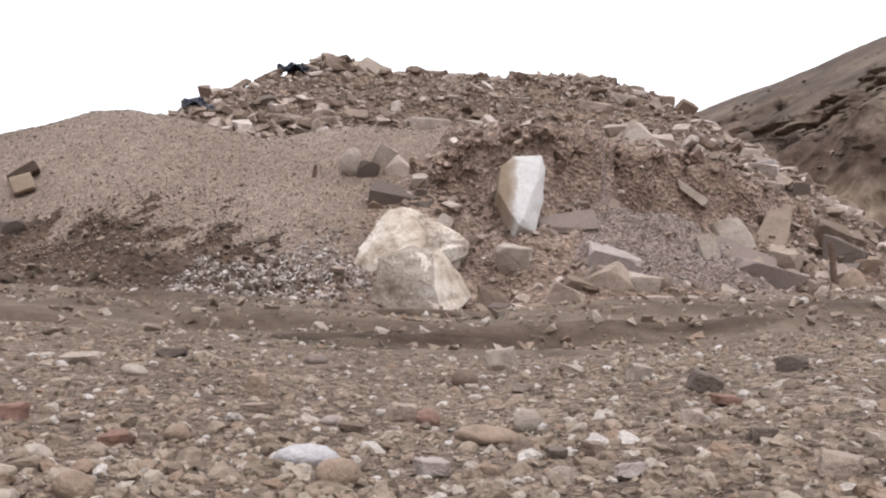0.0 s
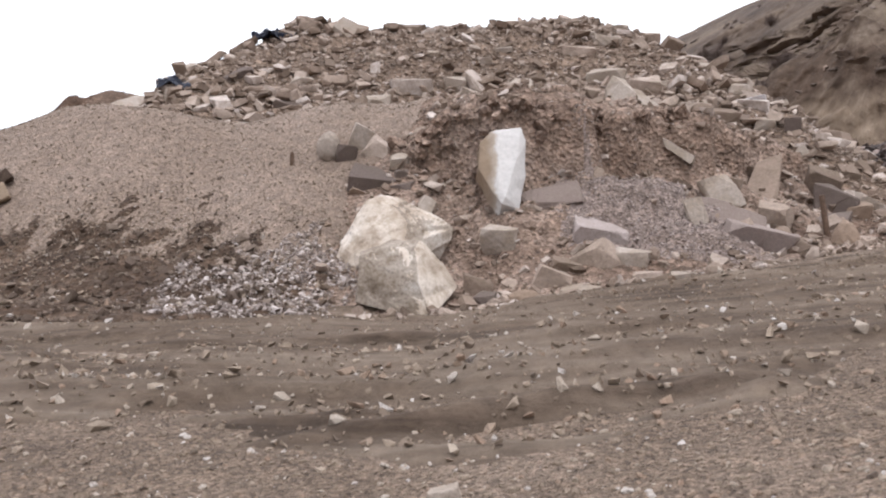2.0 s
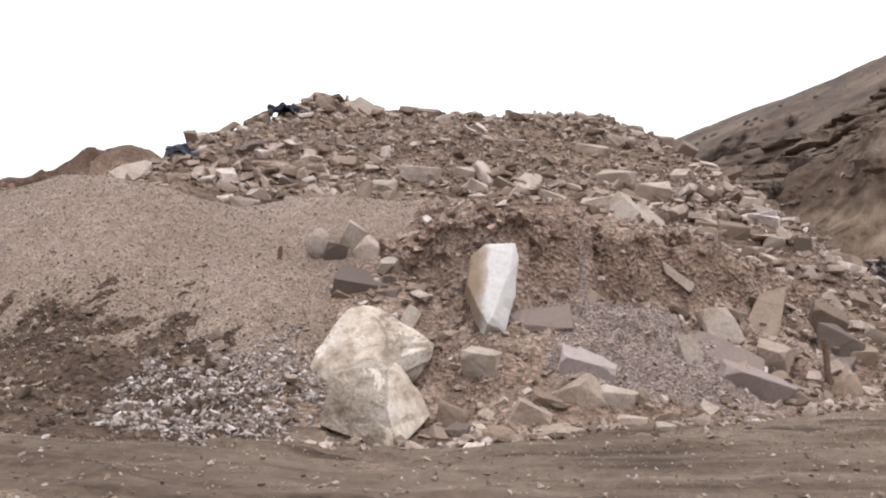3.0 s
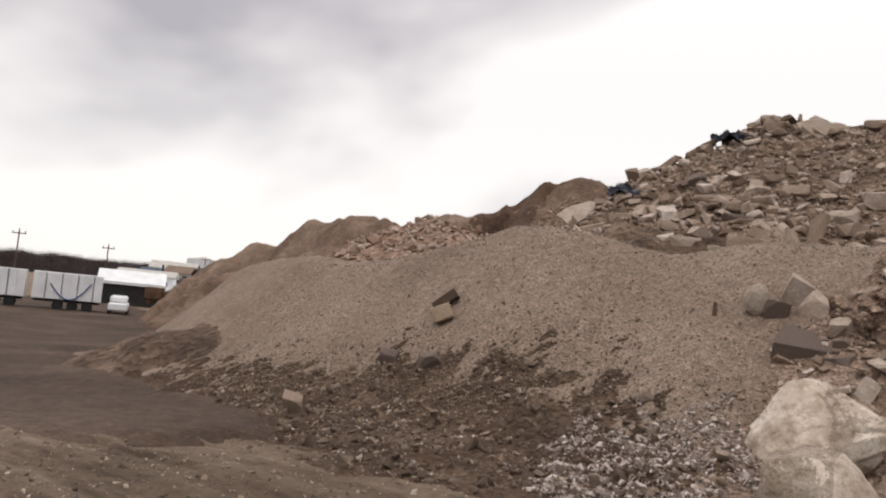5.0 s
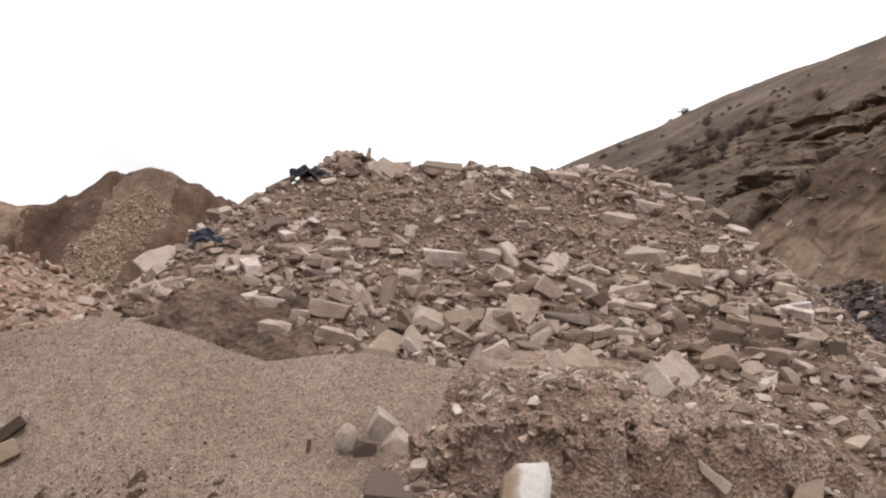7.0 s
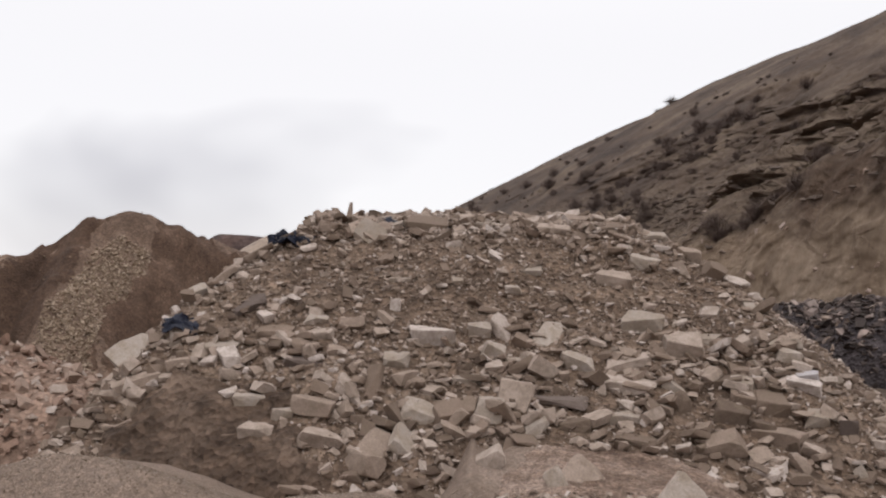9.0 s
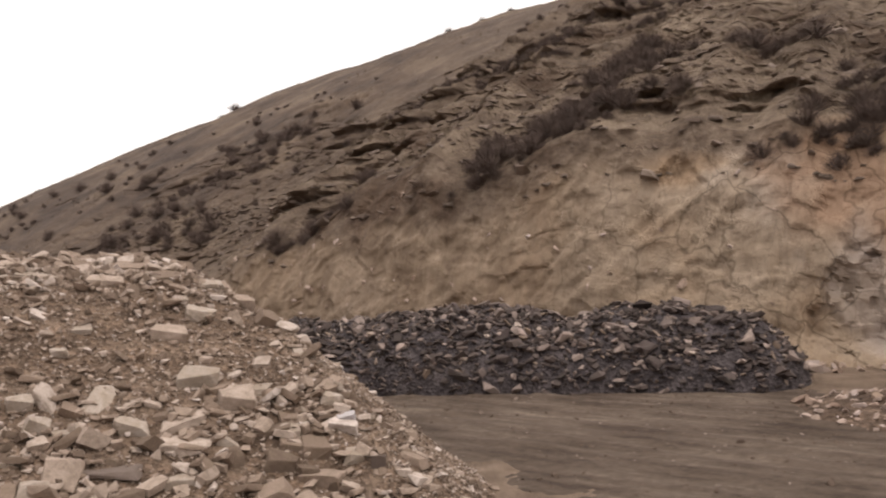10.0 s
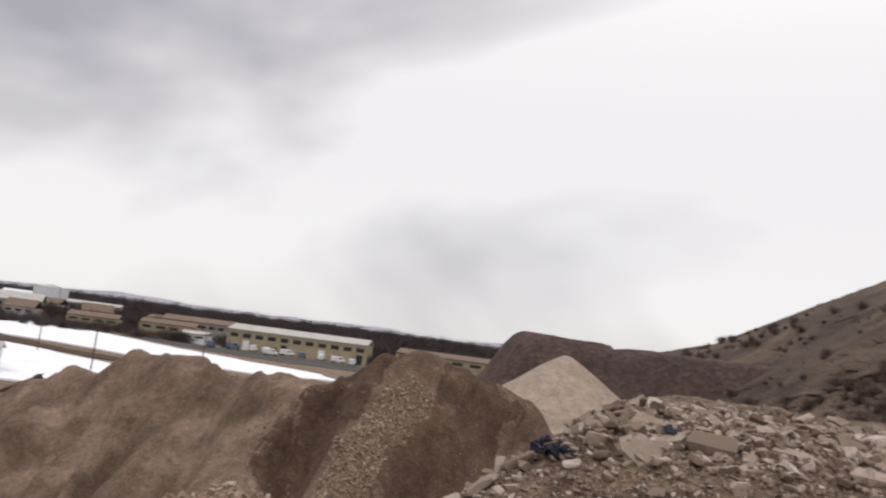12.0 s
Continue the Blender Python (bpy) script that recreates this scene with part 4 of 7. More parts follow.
def standing_slab():
    """The pale slab that stands out of the cut face."""
    edge = [(0.60, 2.55, 0.0), (0.788, 2.684, 0.05), (1.234, 2.731, 0.1), (1.292, 2.525, 0.06), (1.266, 2.032, -0.05), (1.15, 1.53, -0.1), (0.87, 1.50, 0.08), (0.72, 1.76, 0.05), (0.58, 2.094, 0.0)]
    ridge = [(1.2, 2.56, 0.125), (1.08, 2.02, 0.135), (0.93, 1.58, 0.12), (0.82, 2.55, 0.115), (0.76, 2.1, 0.12)]
    n = Vector((0.096, -0.801, 0.59))
    bm = bmesh.new()
    for x, z, out in edge + ridge:
        bm.verts.new(Vector((x, 12.6 + 0.737 * (z - 2.55), z)) + n * out)
    for x, z, out in edge:
        bm.verts.new(Vector((x, 12.6 + 0.737 * (z - 2.55), z)) - n * 0.25)
    bmesh.ops.convex_hull(bm, input=bm.verts)
    bmesh.ops.delete(bm, geom=[v for v in bm.verts if not v.link_faces], context="VERTS")
    bmesh.ops.dissolve_limit(bm, angle_limit=0.05, verts=list(bm.verts), edges=list(bm.edges))
    bmesh.ops.bevel(bm, geom=list(bm.edges), offset=0.012, segments=1, affect="EDGES")
    bmesh.ops.triangulate(bm, faces=list(bm.faces))
    for _ in range(2):
        bmesh.ops.subdivide_edges(bm, edges=[e for e in bm.edges if e.calc_length() > 0.12], cuts=1)
        bmesh.ops.triangulate(bm, faces=list(bm.faces))
    bm.normal_update()
    for v in bm.verts:
        v.co += v.normal * 0.022 * noise.fractal(v.co * 3.5, 1.0, 2.0, 4)
    ob = part("standing_slab", bm, M_SLAB, None)
    tagged(ob, "tall pale stone slab standing out of the earth face", "stone slab")


def slab_build(nt, bsdf):
    p = world_pos(nt)
    sep = nt.nodes.new("ShaderNodeSeparateXYZ")
    nt.links.new(p, sep.inputs[0])
    wob = nt.nodes.new("ShaderNodeMath")
    wob.operation = "MULTIPLY_ADD"
    wob.inputs[1].default_value = 0.3
    nt.links.new(noise_node(nt, p, 3.0, 5), wob.inputs[0])
    nt.links.new(sep.outputs["X"], wob.inputs[2])
    tint = ramp_node(nt, wob.outputs[0], [(0.84, (0.215, 0.155, 0.105)), (0.94, (0.3, 0.245, 0.195)), (1.0, (0.43, 0.4, 0.37)), (1.2, (0.47, 0.44, 0.415))])
    fine = ramp_node(nt, noise_node(nt, p, 14, 5, 0.7), [(0.3, (0.85, 0.85, 0.85)), (0.7, (1.08, 1.08, 1.08))])
    nt.links.new(mix_node(nt, 1.0, tint, fine, "MULTIPLY"), bsdf.inputs["Base Color"])
    bump_node(nt, bsdf, noise_node(nt, p, 9, 6, 0.6), 0.35, 0.03)


M_SLAB = material("pale_slab", slab_build, 0.85)
standing_slab()


def outlined_boulder(outline, y, depth, lean, label, seed, faces, skin, lit_side):
    """A boulder of known outline: faces are corners of its front, as x, z and how far they stand out of the outline's plane."""
    cx = sum(p[0] for p in outline) / len(outline)
    cz = sum(p[1] for p in outline) / len(outline)
    rng = random.Random(seed)
    bm = bmesh.new()
    for u, w in outline:
        u, w = u - cx, w - cz
        bm.verts.new((u, lean * w + rng.uniform(-0.06, 0.06) * depth, w))
        bm.verts.new((u * 0.82, 0.5 * depth + lean * w, w * 0.82))
    for u, w, out in faces:
        bm.verts.new((u - cx, lean * (w - cz) - out, w - cz))
    bmesh.ops.convex_hull(bm, input=bm.verts)
    bmesh.ops.delete(bm, geom=[v for v in bm.verts if not v.link_faces], context="VERTS")
    bmesh.ops.dissolve_limit(bm, angle_limit=0.1, verts=list(bm.verts), edges=list(bm.edges))
    bmesh.ops.bevel(bm, geom=list(bm.edges), offset=0.01, segments=1, affect="EDGES")
    bmesh.ops.triangulate(bm, faces=list(bm.faces))
    for _ in range(5):
        bmesh.ops.subdivide_edges(bm, edges=[e for e in bm.edges if e.calc_length() > 0.05], cuts=1)
        bmesh.ops.triangulate(bm, faces=list(bm.faces))
    bm.normal_update()
    off = Vector((seed * 11.0, seed * 5.0, 2.0))
    for v in bm.verts:
        p = v.co + off
        near = noise.voronoi(p * 1.6)[0]
        crack = max(0.0, 1.0 - 6 * (near[1] - near[0]))
        v.co += v.normal * (0.022 * noise.fractal(p * 1.5, 1.0, 2.0, 3) + 0.01 * noise.fractal(p * 7, 0.8, 2.1, 5) - 0.016 * crack)
    bm.normal_update()
    # faces turned this way get the cleaner, paler skin: light put into the colour
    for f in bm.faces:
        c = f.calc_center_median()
        f.material_index = int(f.normal.dot(lit_side) + 0.22 * noise.fractal(c * 2.2 + off, 1.0, 2.0, 4) > 0.74)
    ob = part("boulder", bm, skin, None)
    ob.data.materials.append(M_LIT_CLEAN)
    ob.matrix_basis = pose(cx, y, cz)
    tagged(ob, label, "boulder", "boulders at the foot of the bank")


def boulder_build(nt, bsdf, pale=0.84, dust=0.75):
    """Pale limestone under patchy brown dust and grit."""
    p = world_pos(nt)
    base = ramp_node(nt, noise_node(nt, p, 1.7, 8, 0.62), [(q, tuple(pale * v for v in c)) for q, c in ((0.36, (0.27, 0.215, 0.165)), (0.45, (0.37, 0.305, 0.245)), (0.55, (0.46, 0.395, 0.332)), (0.66, (0.54, 0.48, 0.42)))])
    grit = ramp_node(nt, noise_node(nt, p, 26, 5, 0.75), [(0.38, (0.68, 0.64, 0.6)), (0.5, (0.97, 0.96, 0.95)), (0.68, (1.1, 1.1, 1.1))])
    col = mix_node(nt, dust, base, grit, "MULTIPLY")
    vein = ramp_node(nt, noise_node(nt, p, 5, 9, 0.7), [(0.40, (0.62, 0.57, 0.5)), (0.50, (1, 1, 1))])
    col = mix_node(nt, 0.6, col, vein, "MULTIPLY")
    nt.links.new(col, bsdf.inputs["Base Color"])
    bump_node(nt, bsdf, noise_node(nt, p, 11, 9, 0.7), 0.7, 0.05)


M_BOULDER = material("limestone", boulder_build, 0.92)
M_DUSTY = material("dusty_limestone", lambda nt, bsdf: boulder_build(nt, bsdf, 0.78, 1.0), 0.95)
# less dust, and brightened so that the facet looks lit
M_LIT_CLEAN = material("clean_lit_limestone", lambda nt, bsdf: boulder_build(nt, bsdf, 1.22, 0.35), 0.9)
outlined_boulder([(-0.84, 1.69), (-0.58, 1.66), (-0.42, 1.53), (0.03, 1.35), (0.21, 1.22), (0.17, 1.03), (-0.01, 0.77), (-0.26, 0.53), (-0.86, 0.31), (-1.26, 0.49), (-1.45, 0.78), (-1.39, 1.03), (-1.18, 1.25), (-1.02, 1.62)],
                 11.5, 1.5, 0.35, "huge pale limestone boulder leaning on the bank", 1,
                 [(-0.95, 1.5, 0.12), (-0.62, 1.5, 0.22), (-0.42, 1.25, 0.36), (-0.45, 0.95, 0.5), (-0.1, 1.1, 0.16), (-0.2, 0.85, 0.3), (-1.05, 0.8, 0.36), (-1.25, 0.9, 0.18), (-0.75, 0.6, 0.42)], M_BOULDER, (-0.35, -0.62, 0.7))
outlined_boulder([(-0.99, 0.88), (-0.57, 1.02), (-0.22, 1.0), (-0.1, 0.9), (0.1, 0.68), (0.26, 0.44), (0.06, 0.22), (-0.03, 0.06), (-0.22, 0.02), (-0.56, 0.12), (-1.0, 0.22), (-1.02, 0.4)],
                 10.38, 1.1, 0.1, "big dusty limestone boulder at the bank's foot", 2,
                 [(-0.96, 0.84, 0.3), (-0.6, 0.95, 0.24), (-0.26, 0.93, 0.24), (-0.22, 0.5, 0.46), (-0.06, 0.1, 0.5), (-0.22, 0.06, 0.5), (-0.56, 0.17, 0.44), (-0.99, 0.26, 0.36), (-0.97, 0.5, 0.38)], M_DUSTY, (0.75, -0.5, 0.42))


bank_stones([
    (-1.86, 13.72, 2.64, 0.42, 0.46, 0, "p", "round"),
    # no stone of its own: added dark to stand for the shadowed gap
    (-1.56, 13.72, 2.5, 0.3, 0.4, 10, "d", "block"),
    (-1.40, 14.10, 2.74, 0.44, 0.56, 30, "p", "block"),
    (-1.07, 13.89, 2.54, 0.53, 0.43, 35, "s", "block"),
    (-0.69, 13.42, 2.31, 0.27, 0.31, 0, "p", "block"),
    (-0.63, 13.14, 2.10, 0.23, 0.20, 0, "d", "block"),
    (-0.98, 13.10, 1.98, 0.72, 0.34, 12, "d", "block"),
    (-0.62, 12.98, 1.86, 0.5, 0.26, -8, "d", "block"),
    (-1.22, 12.92, 1.78, 0.46, 0.22, 25, "o", "flat"),
    (-1.50, 13.60, 2.24, 0.5, 0.18, -10, "d", "flat"),
    (-0.23, 12.58, 1.57, 0.20, 0.32, 25, "p", "lean"),
    (0.85, 11.37, 0.99, 0.45, 0.39, 0, "p", "block"),
    (2.23, 11.27, 1.02, 0.70, 0.33, 12, "g", "block"),
    (1.99, 10.60, 0.67, 0.52, 0.42, -30, "s", "block"),
    (2.46, 10.62, 0.70, 0.48, 0.32, 5, "p", "block"),
    (1.45, 10.32, 0.47, 0.42, 0.29, 20, "s", "block"),
    (1.61, 10.54, 0.63, 0.36, 0.22, 10, "s", "block"),
])
bank_stones([
    (1.04, 10.03, 0.25, 0.44, 0.25, 0, "o", "round"),
    (1.77, 10.11, 0.37, 0.44, 0.19, 0, "p", "flat"),
    (2.76, 10.68, 0.77, 0.16, 0.24, 0, "s", "round"),
    (2.58, 10.24, 0.50, 0.26, 0.19, 0, "s", "block"),
    (3.29, 9.89, 0.58, 0.22, 0.22, 0, "s", "round"),
    (2.82, 9.68, 0.52, 0.18, 0.13, 0, "p", "block"),
    (1.49, 9.19, 0.30, 0.13, 0.11, 0, "p", "block"),
    (0.50, 10.53, 0.38, 0.47, 0.28, 15, "s", "block"),
    (0.58, 10.15, 0.26, 0.21, 0.17, 0, "d", "block"),
    (1.57, 12.00, 1.63, 0.79, 0.31, -6, "g", "slope"),
    (0.77, 9.41, 0.21, 0.25, 0.10, 0, "s", "flat"),
    (4.43, 13.06, 1.72, 0.45, 0.75, -28, "p", "lean"),
    (4.2, 11.95, 1.26, 1.0, 0.4, 18, "g", "slope"),
    (4.25, 11.33, 1.04, 0.91, 0.3, 12, "g", "block"),
])
bank_stones([
    (3.58, 11.66, 1.35, 0.25, 0.40, -20, "p", "lean"),
    (5.41, 13.95, 1.98, 0.45, 0.86, 0, "s", "slope"),
    (5.03, 12.61, 1.30, 0.52, 0.43, 10, "s", "block"),
    (3.98, 13.79, 2.50, 0.69, 0.20, 35, "p", "flat"),
    (3.30, 15.22, 3.69, 0.43, 0.64, -40, "p", "lean"),
    (7.37, 23.10, 4.64, 1.13, 0.63, 5, "s", "flat"),
    (6.61, 23.87, 5.00, 1.17, 0.46, -10, "s", "flat"),
    (8.79, 24.66, 5.66, 0.6, 0.45, 10, "p", "block"),
    (8.75, 23.51, 4.98, 0.93, 0.74, 10, "s", "flat"),
    (8.72, 22.62, 4.30, 0.49, 0.40, 0, "p", "block"),
    (9.29, 22.18, 4.09, 0.39, 0.60, 0, "d", "block"),
    (3.82, 14.06, 3.10, 0.25, 0.11, 5, "w", "flat"),
    (9.30, 20.20, 2.64, 0.24, 0.73, -40, "p", "lean"),
    (9.13, 20.98, 3.21, 0.25, 0.65, -35, "p", "lean"),
])
bank_stones([
    (6.47, 13.56, 1.56, 0.7, 0.45, 25, "d", "block"),
    (6.46, 14.25, 1.88, 0.49, 0.57, 20, "s", "block"),
    (5.84, 12.03, 0.93, 0.43, 0.57, 0, "o", "round"),
    (6.09, 12.99, 1.20, 0.45, 0.36, 0, "d", "block"),
    (9.83, 19.16, 1.90, 0.79, 0.51, 30, "p", "flat"),
    (6.73, 13.42, 1.46, 0.37, 0.28, 0, "o", "block"),
])

bank_stones([
    (-8.17, 13.2, 1.02, 0.34, 0.24, 10, "d", "block"),
    (-7.17, 13.0, 1.1, 0.36, 0.26, -12, "d", "block"),
    (-8.36, 10.94, 0.2, 0.30, 0.42, 0, "s", "block"),
])

rubble_stones([
    (-9.34, 24.33, 5.21, 1.84, 0.85, -22, "p", "slope"),
    (-8.89, 23.12, 4.60, 1.43, 0.56, -20, "s", "flat"),
    (-7.04, 24.30, 5.51, 1.17, 0.46, -3, "p", "flat"),
    (-8.04, 25.05, 6.14, 1.05, 0.44, -30, "s", "flat"),
    (-6.68, 25.93, 6.68, 1.40, 0.42, -28, "d", "flat"),
    (-8.17, 24.50, 5.70, 0.53, 0.46, 0, "p", "block"),
    (-5.53, 22.54, 4.30, 0.81, 0.51, 5, "p", "block"),
    (-4.66, 22.06, 4.07, 0.47, 0.47, 0, "p", "block"),
    (-5.09, 21.55, 3.65, 0.88, 0.60, 10, "s", "block"),
    (-3.59, 21.41, 3.61, 0.96, 0.59, 8, "s", "block"),
    (-5.78, 21.47, 3.45, 0.51, 0.65, -10, "s", "block"),
    (-4.46, 25.46, 6.32, 0.68, 0.44, 0, "p", "flat"),
    (-4.33, 24.84, 5.90, 0.70, 0.46, -5, "s", "flat"),
    (-5.62, 24.96, 5.94, 1.04, 0.47, 0, "s", "flat"),
])
rubble_stones([
    (-4.43, 23.80, 5.23, 1.30, 0.35, 8, "d", "flat"),
    (-3.68, 24.24, 5.52, 0.61, 0.42, 10, "s", "flat"),
    (-3.07, 22.91, 4.58, 1.00, 0.51, 45, "s", "flat"),
    (-2.06, 23.99, 5.29, 0.70, 0.51, 0, "p", "block"),
    (-1.06, 24.95, 5.83, 1.16, 0.69, 2, "s", "block"),
    (0.19, 25.36, 6.03, 0.64, 0.57, 0, "p", "block"),
    (1.05, 25.37, 6.01, 1.10, 0.40, 50, "s", "flat"),
    (0.72, 24.63, 5.49, 0.65, 0.62, 20, "p", "block"),
    (1.27, 24.46, 5.35, 0.55, 0.35, 5, "p", "flat"),
    (2.36, 25.47, 5.98, 0.77, 0.84, 20, "p", "slope"),
    (3.02, 24.41, 5.33, 0.89, 0.51, 15, "p", "block"),
    (-2.19, 27.35, 7.54, 0.66, 0.26, 0, "p", "flat"),
    (1.28, 27.26, 7.23, 0.51, 0.40, 0, "p", "block"),
    (-0.44, 27.11, 7.47, 0.36, 0.32, 0, "p", "block"),
])
rubble_stones([
    (1.86, 28.23, 7.93, 0.75, 0.34, 0, "p", "flat"),
    (-3.53, 29.61, 8.96, 1.20, 0.68, 35, "p", "slope"),
    (-1.53, 31.25, 9.51, 2.10, 0.63, 2, "s", "flat"),
    (-1.68, 22.34, 4.01, 1.08, 0.41, 55, "s", "flat"),
    (-1.31, 22.45, 4.09, 0.82, 0.65, 25, "p", "block"),
    (-0.37, 22.35, 4.13, 1.14, 0.64, -8, "s", "block"),
    (0.47, 22.34, 4.16, 0.70, 1.02, 5, "p", "lean"),
    (1.14, 22.85, 4.43, 0.92, 1.07, 8, "s", "lean"),
    (-0.16, 21.83, 3.83, 0.88, 0.37, 20, "s", "flat"),
    (1.52, 22.00, 3.88, 0.88, 0.37, -45, "p", "flat"),
    (2.35, 23.09, 4.56, 1.83, 0.30, 3, "d", "flat"),
    (2.57, 22.30, 4.02, 0.81, 0.46, -8, "s", "flat"),
    (-2.01, 21.23, 3.39, 1.03, 0.67, 25, "s", "slope"),
    (-1.37, 21.35, 3.49, 1.06, 0.42, 45, "p", "flat"),
])
rubble_stones([
    (-0.82, 23.23, 4.64, 1.25, 0.43, 8, "s", "flat"),
    (-0.07, 23.71, 4.90, 0.65, 0.34, 0, "p", "flat"),
    (0.51, 19.70, 3.65, 0.79, 0.41, -30, "s", "block"),
    (1.79, 17.91, 3.71, 0.30, 0.48, -25, "p", "lean"),
    (2.36, 18.33, 3.67, 0.68, 0.61, 30, "s", "slope"),
    (4.99, 26.13, 6.35, 1.37, 0.75, 2, "p", "block"),
    (5.97, 24.95, 5.77, 1.23, 0.87, 2, "s", "block"),
    (4.48, 27.78, 7.62, 1.13, 0.70, 5, "s", "block"),
    (5.55, 28.69, 8.21, 0.98, 0.49, 8, "p", "block"),
    (4.27, 24.39, 5.45, 1.24, 0.48, -8, "s", "flat"),
    (4.23, 23.66, 4.94, 1.41, 0.49, 5, "s", "flat"),
    (3.88, 22.50, 4.17, 0.81, 0.41, 0, "p", "block"),
    (4.07, 21.92, 3.81, 1.02, 0.39, 8, "s", "flat"),
    (5.41, 22.93, 4.43, 0.62, 0.83, 0, "s", "round"),
])
rubble_stones([
    (5.33, 23.51, 4.91, 0.64, 0.40, 30, "p", "flat"),
    (5.98, 21.82, 3.67, 1.31, 0.67, -18, "s", "flat"),
    (3.87, 16.62, 3.66, 0.65, 0.75, 40, "p", "slope"),
    (7.58, 22.12, 3.81, 1.04, 0.62, 5, "s", "block"),
    (7.02, 21.26, 3.35, 0.84, 0.41, 0, "s", "flat"),
    (8.95, 23.87, 5.16, 0.55, 0.43, 0, "w", "block"),
    (7.14, 23.61, 4.96, 0.64, 0.43, 0, "p", "block"),
    (6.24, 30.26, 9.20, 0.52, 0.36, 0, "p", "flat"),
    (4.94, 29.50, 8.70, 0.74, 0.39, -10, "p", "flat"),
    (6.72, 28.51, 8.00, 0.37, 0.64, -25, "s", "lean"),
    (6.55, 25.37, 6.06, 1.02, 0.36, 0, "p", "flat"),
    (7.66, 22.95, 4.51, 0.76, 0.62, 0, "s", "block"),
    (8.01, 21.97, 3.70, 0.61, 0.59, 20, "s", "block"),
    (6.58, 22.71, 4.27, 0.90, 0.61, 10, "s", "block"),
])
rubble_stones([
    (11.20, 31.80, 7.05, 0.86, 0.80, 5, "w", "block"),
    (-3.05, 31.30, 9.50, 0.90, 0.30, -15, "p", "flat"),
    (-1.60, 31.60, 9.60, 0.60, 0.24, 0, "s", "flat"),
    (0.65, 32.00, 9.80, 1.60, 0.36, 5, "p", "flat"),
    (-5.75, 31.10, 9.60, 0.55, 0.30, -12, "s", "flat"),
    (-5.25, 31.00, 9.60, 0.45, 0.26, 14, "s", "block"),
    (-5.03, 29.77, 9.31, 0.61, 0.41, 10, "s", "block"),
    (-6.30, 29.60, 8.90, 0.70, 0.42, -20, "s", "flat"),
    (3.85, 32.34, 10.08, 1.30, 0.40, 2, "s", "flat"),
    (2.80, 30.24, 9.47, 1.00, 0.40, 4, "s", "flat"),
    (4.87, 30.78, 9.63, 0.90, 0.34, -3, "s", "flat"),
    (7.28, 29.55, 8.61, 0.62, 0.50, 8, "s", "block"),
    (9.10, 30.30, 8.10, 0.90, 0.50, 42, "s", "flat"),
])
rubble_stones([
    (6.43, 30.49, 9.31, 0.67, 0.42, 0, "p", "block"),
    (7.79, 28.31, 7.98, 0.70, 0.50, 30, "s", "block"),
    (-0.51, 36.07, 10.45, 1.05, 0.25, 0, "s", "flat"),
    (-2.19, 33.81, 10.12, 0.60, 0.20, 0, "s", "flat"),
    (-4.16, 34.06, 9.93, 1.40, 0.42, 4, "s", "flat"),
    (-7.20, 28.70, 8.30, 0.90, 0.34, -32, "s", "flat"),
    (-7.90, 27.60, 7.60, 1.00, 0.36, -38, "s", "flat"),
    (-8.40, 26.70, 7.00, 0.60, 0.40, -20, "p", "block"),
])


pebbles([
    (-0.16, 0.99, -0.02, 0.08, 0.024, "w", "round"),
    (-0.11, 0.90, -0.03, 0.055, 0.028, "o", "round"),
    (0.07, 1.23, -0.02, 0.112, 0.027, "o", "round"),
    (-0.03, 1.51, -0.03, 0.048, 0.029, "r", "round"),
    (-0.39, 1.71, -0.02, 0.051, 0.046, "o", "block"),
    (0.50, 1.60, 0.06, 0.065, 0.037, "d", "block"),
    (-0.83, 2.18, -0.05, 0.075, 0.026, "p", "round"),
    (0.14, 1.38, -0.01, 0.056, 0.035, "p", "round"),
    (0.05, 2.29, -0.02, 0.080, 0.045, "s", "round"),
    (0.18, 2.79, 0.01, 0.116, 0.078, "p", "block"),
    (-0.19, 1.42, -0.04, 0.046, 0.016, "g", "round"),
    (-0.01, 0.97, -0.02, 0.043, 0.024, "g", "flat"),
    (0.20, 0.89, 0.00, 0.038, 0.019, "g", "flat"),
    (0.13, 0.90, -0.01, 0.029, 0.017, "p", "block"),
])
pebbles([
    (-0.37, 1.15, -0.04, 0.035, 0.022, "o", "round"),
    (-0.33, 0.75, -0.02, 0.041, 0.023, "o", "round"),
    (-0.94, 2.78, -0.04, 0.106, 0.037, "d", "flat"),
    (0.45, 1.95, 0.05, 0.058, 0.039, "p", "block"),
    (0.37, 1.24, 0.03, 0.032, 0.023, "s", "block"),
    (-0.15, 1.36, -0.04, 0.050, 0.017, "s", "flat"),
    (0.18, 1.91, 0.00, 0.056, 0.021, "p", "flat"),
    (-1.04, 2.33, -0.04, 0.106, 0.035, "p", "flat"),
    (-0.08, 1.55, -0.03, 0.054, 0.028, "s", "block"),
    (-0.43, 1.10, -0.04, 0.042, 0.018, "r", "block"),
    (-0.66, 1.26, -0.04, 0.040, 0.026, "r", "block"),
    (0.72, 1.72, 0.10, 0.052, 0.028, "d", "block"),
    (0.48, 1.42, 0.04, 0.046, 0.019, "r", "flat"),
    (-0.34, 1.49, -0.03, 0.043, 0.017, "s", "flat"),
])
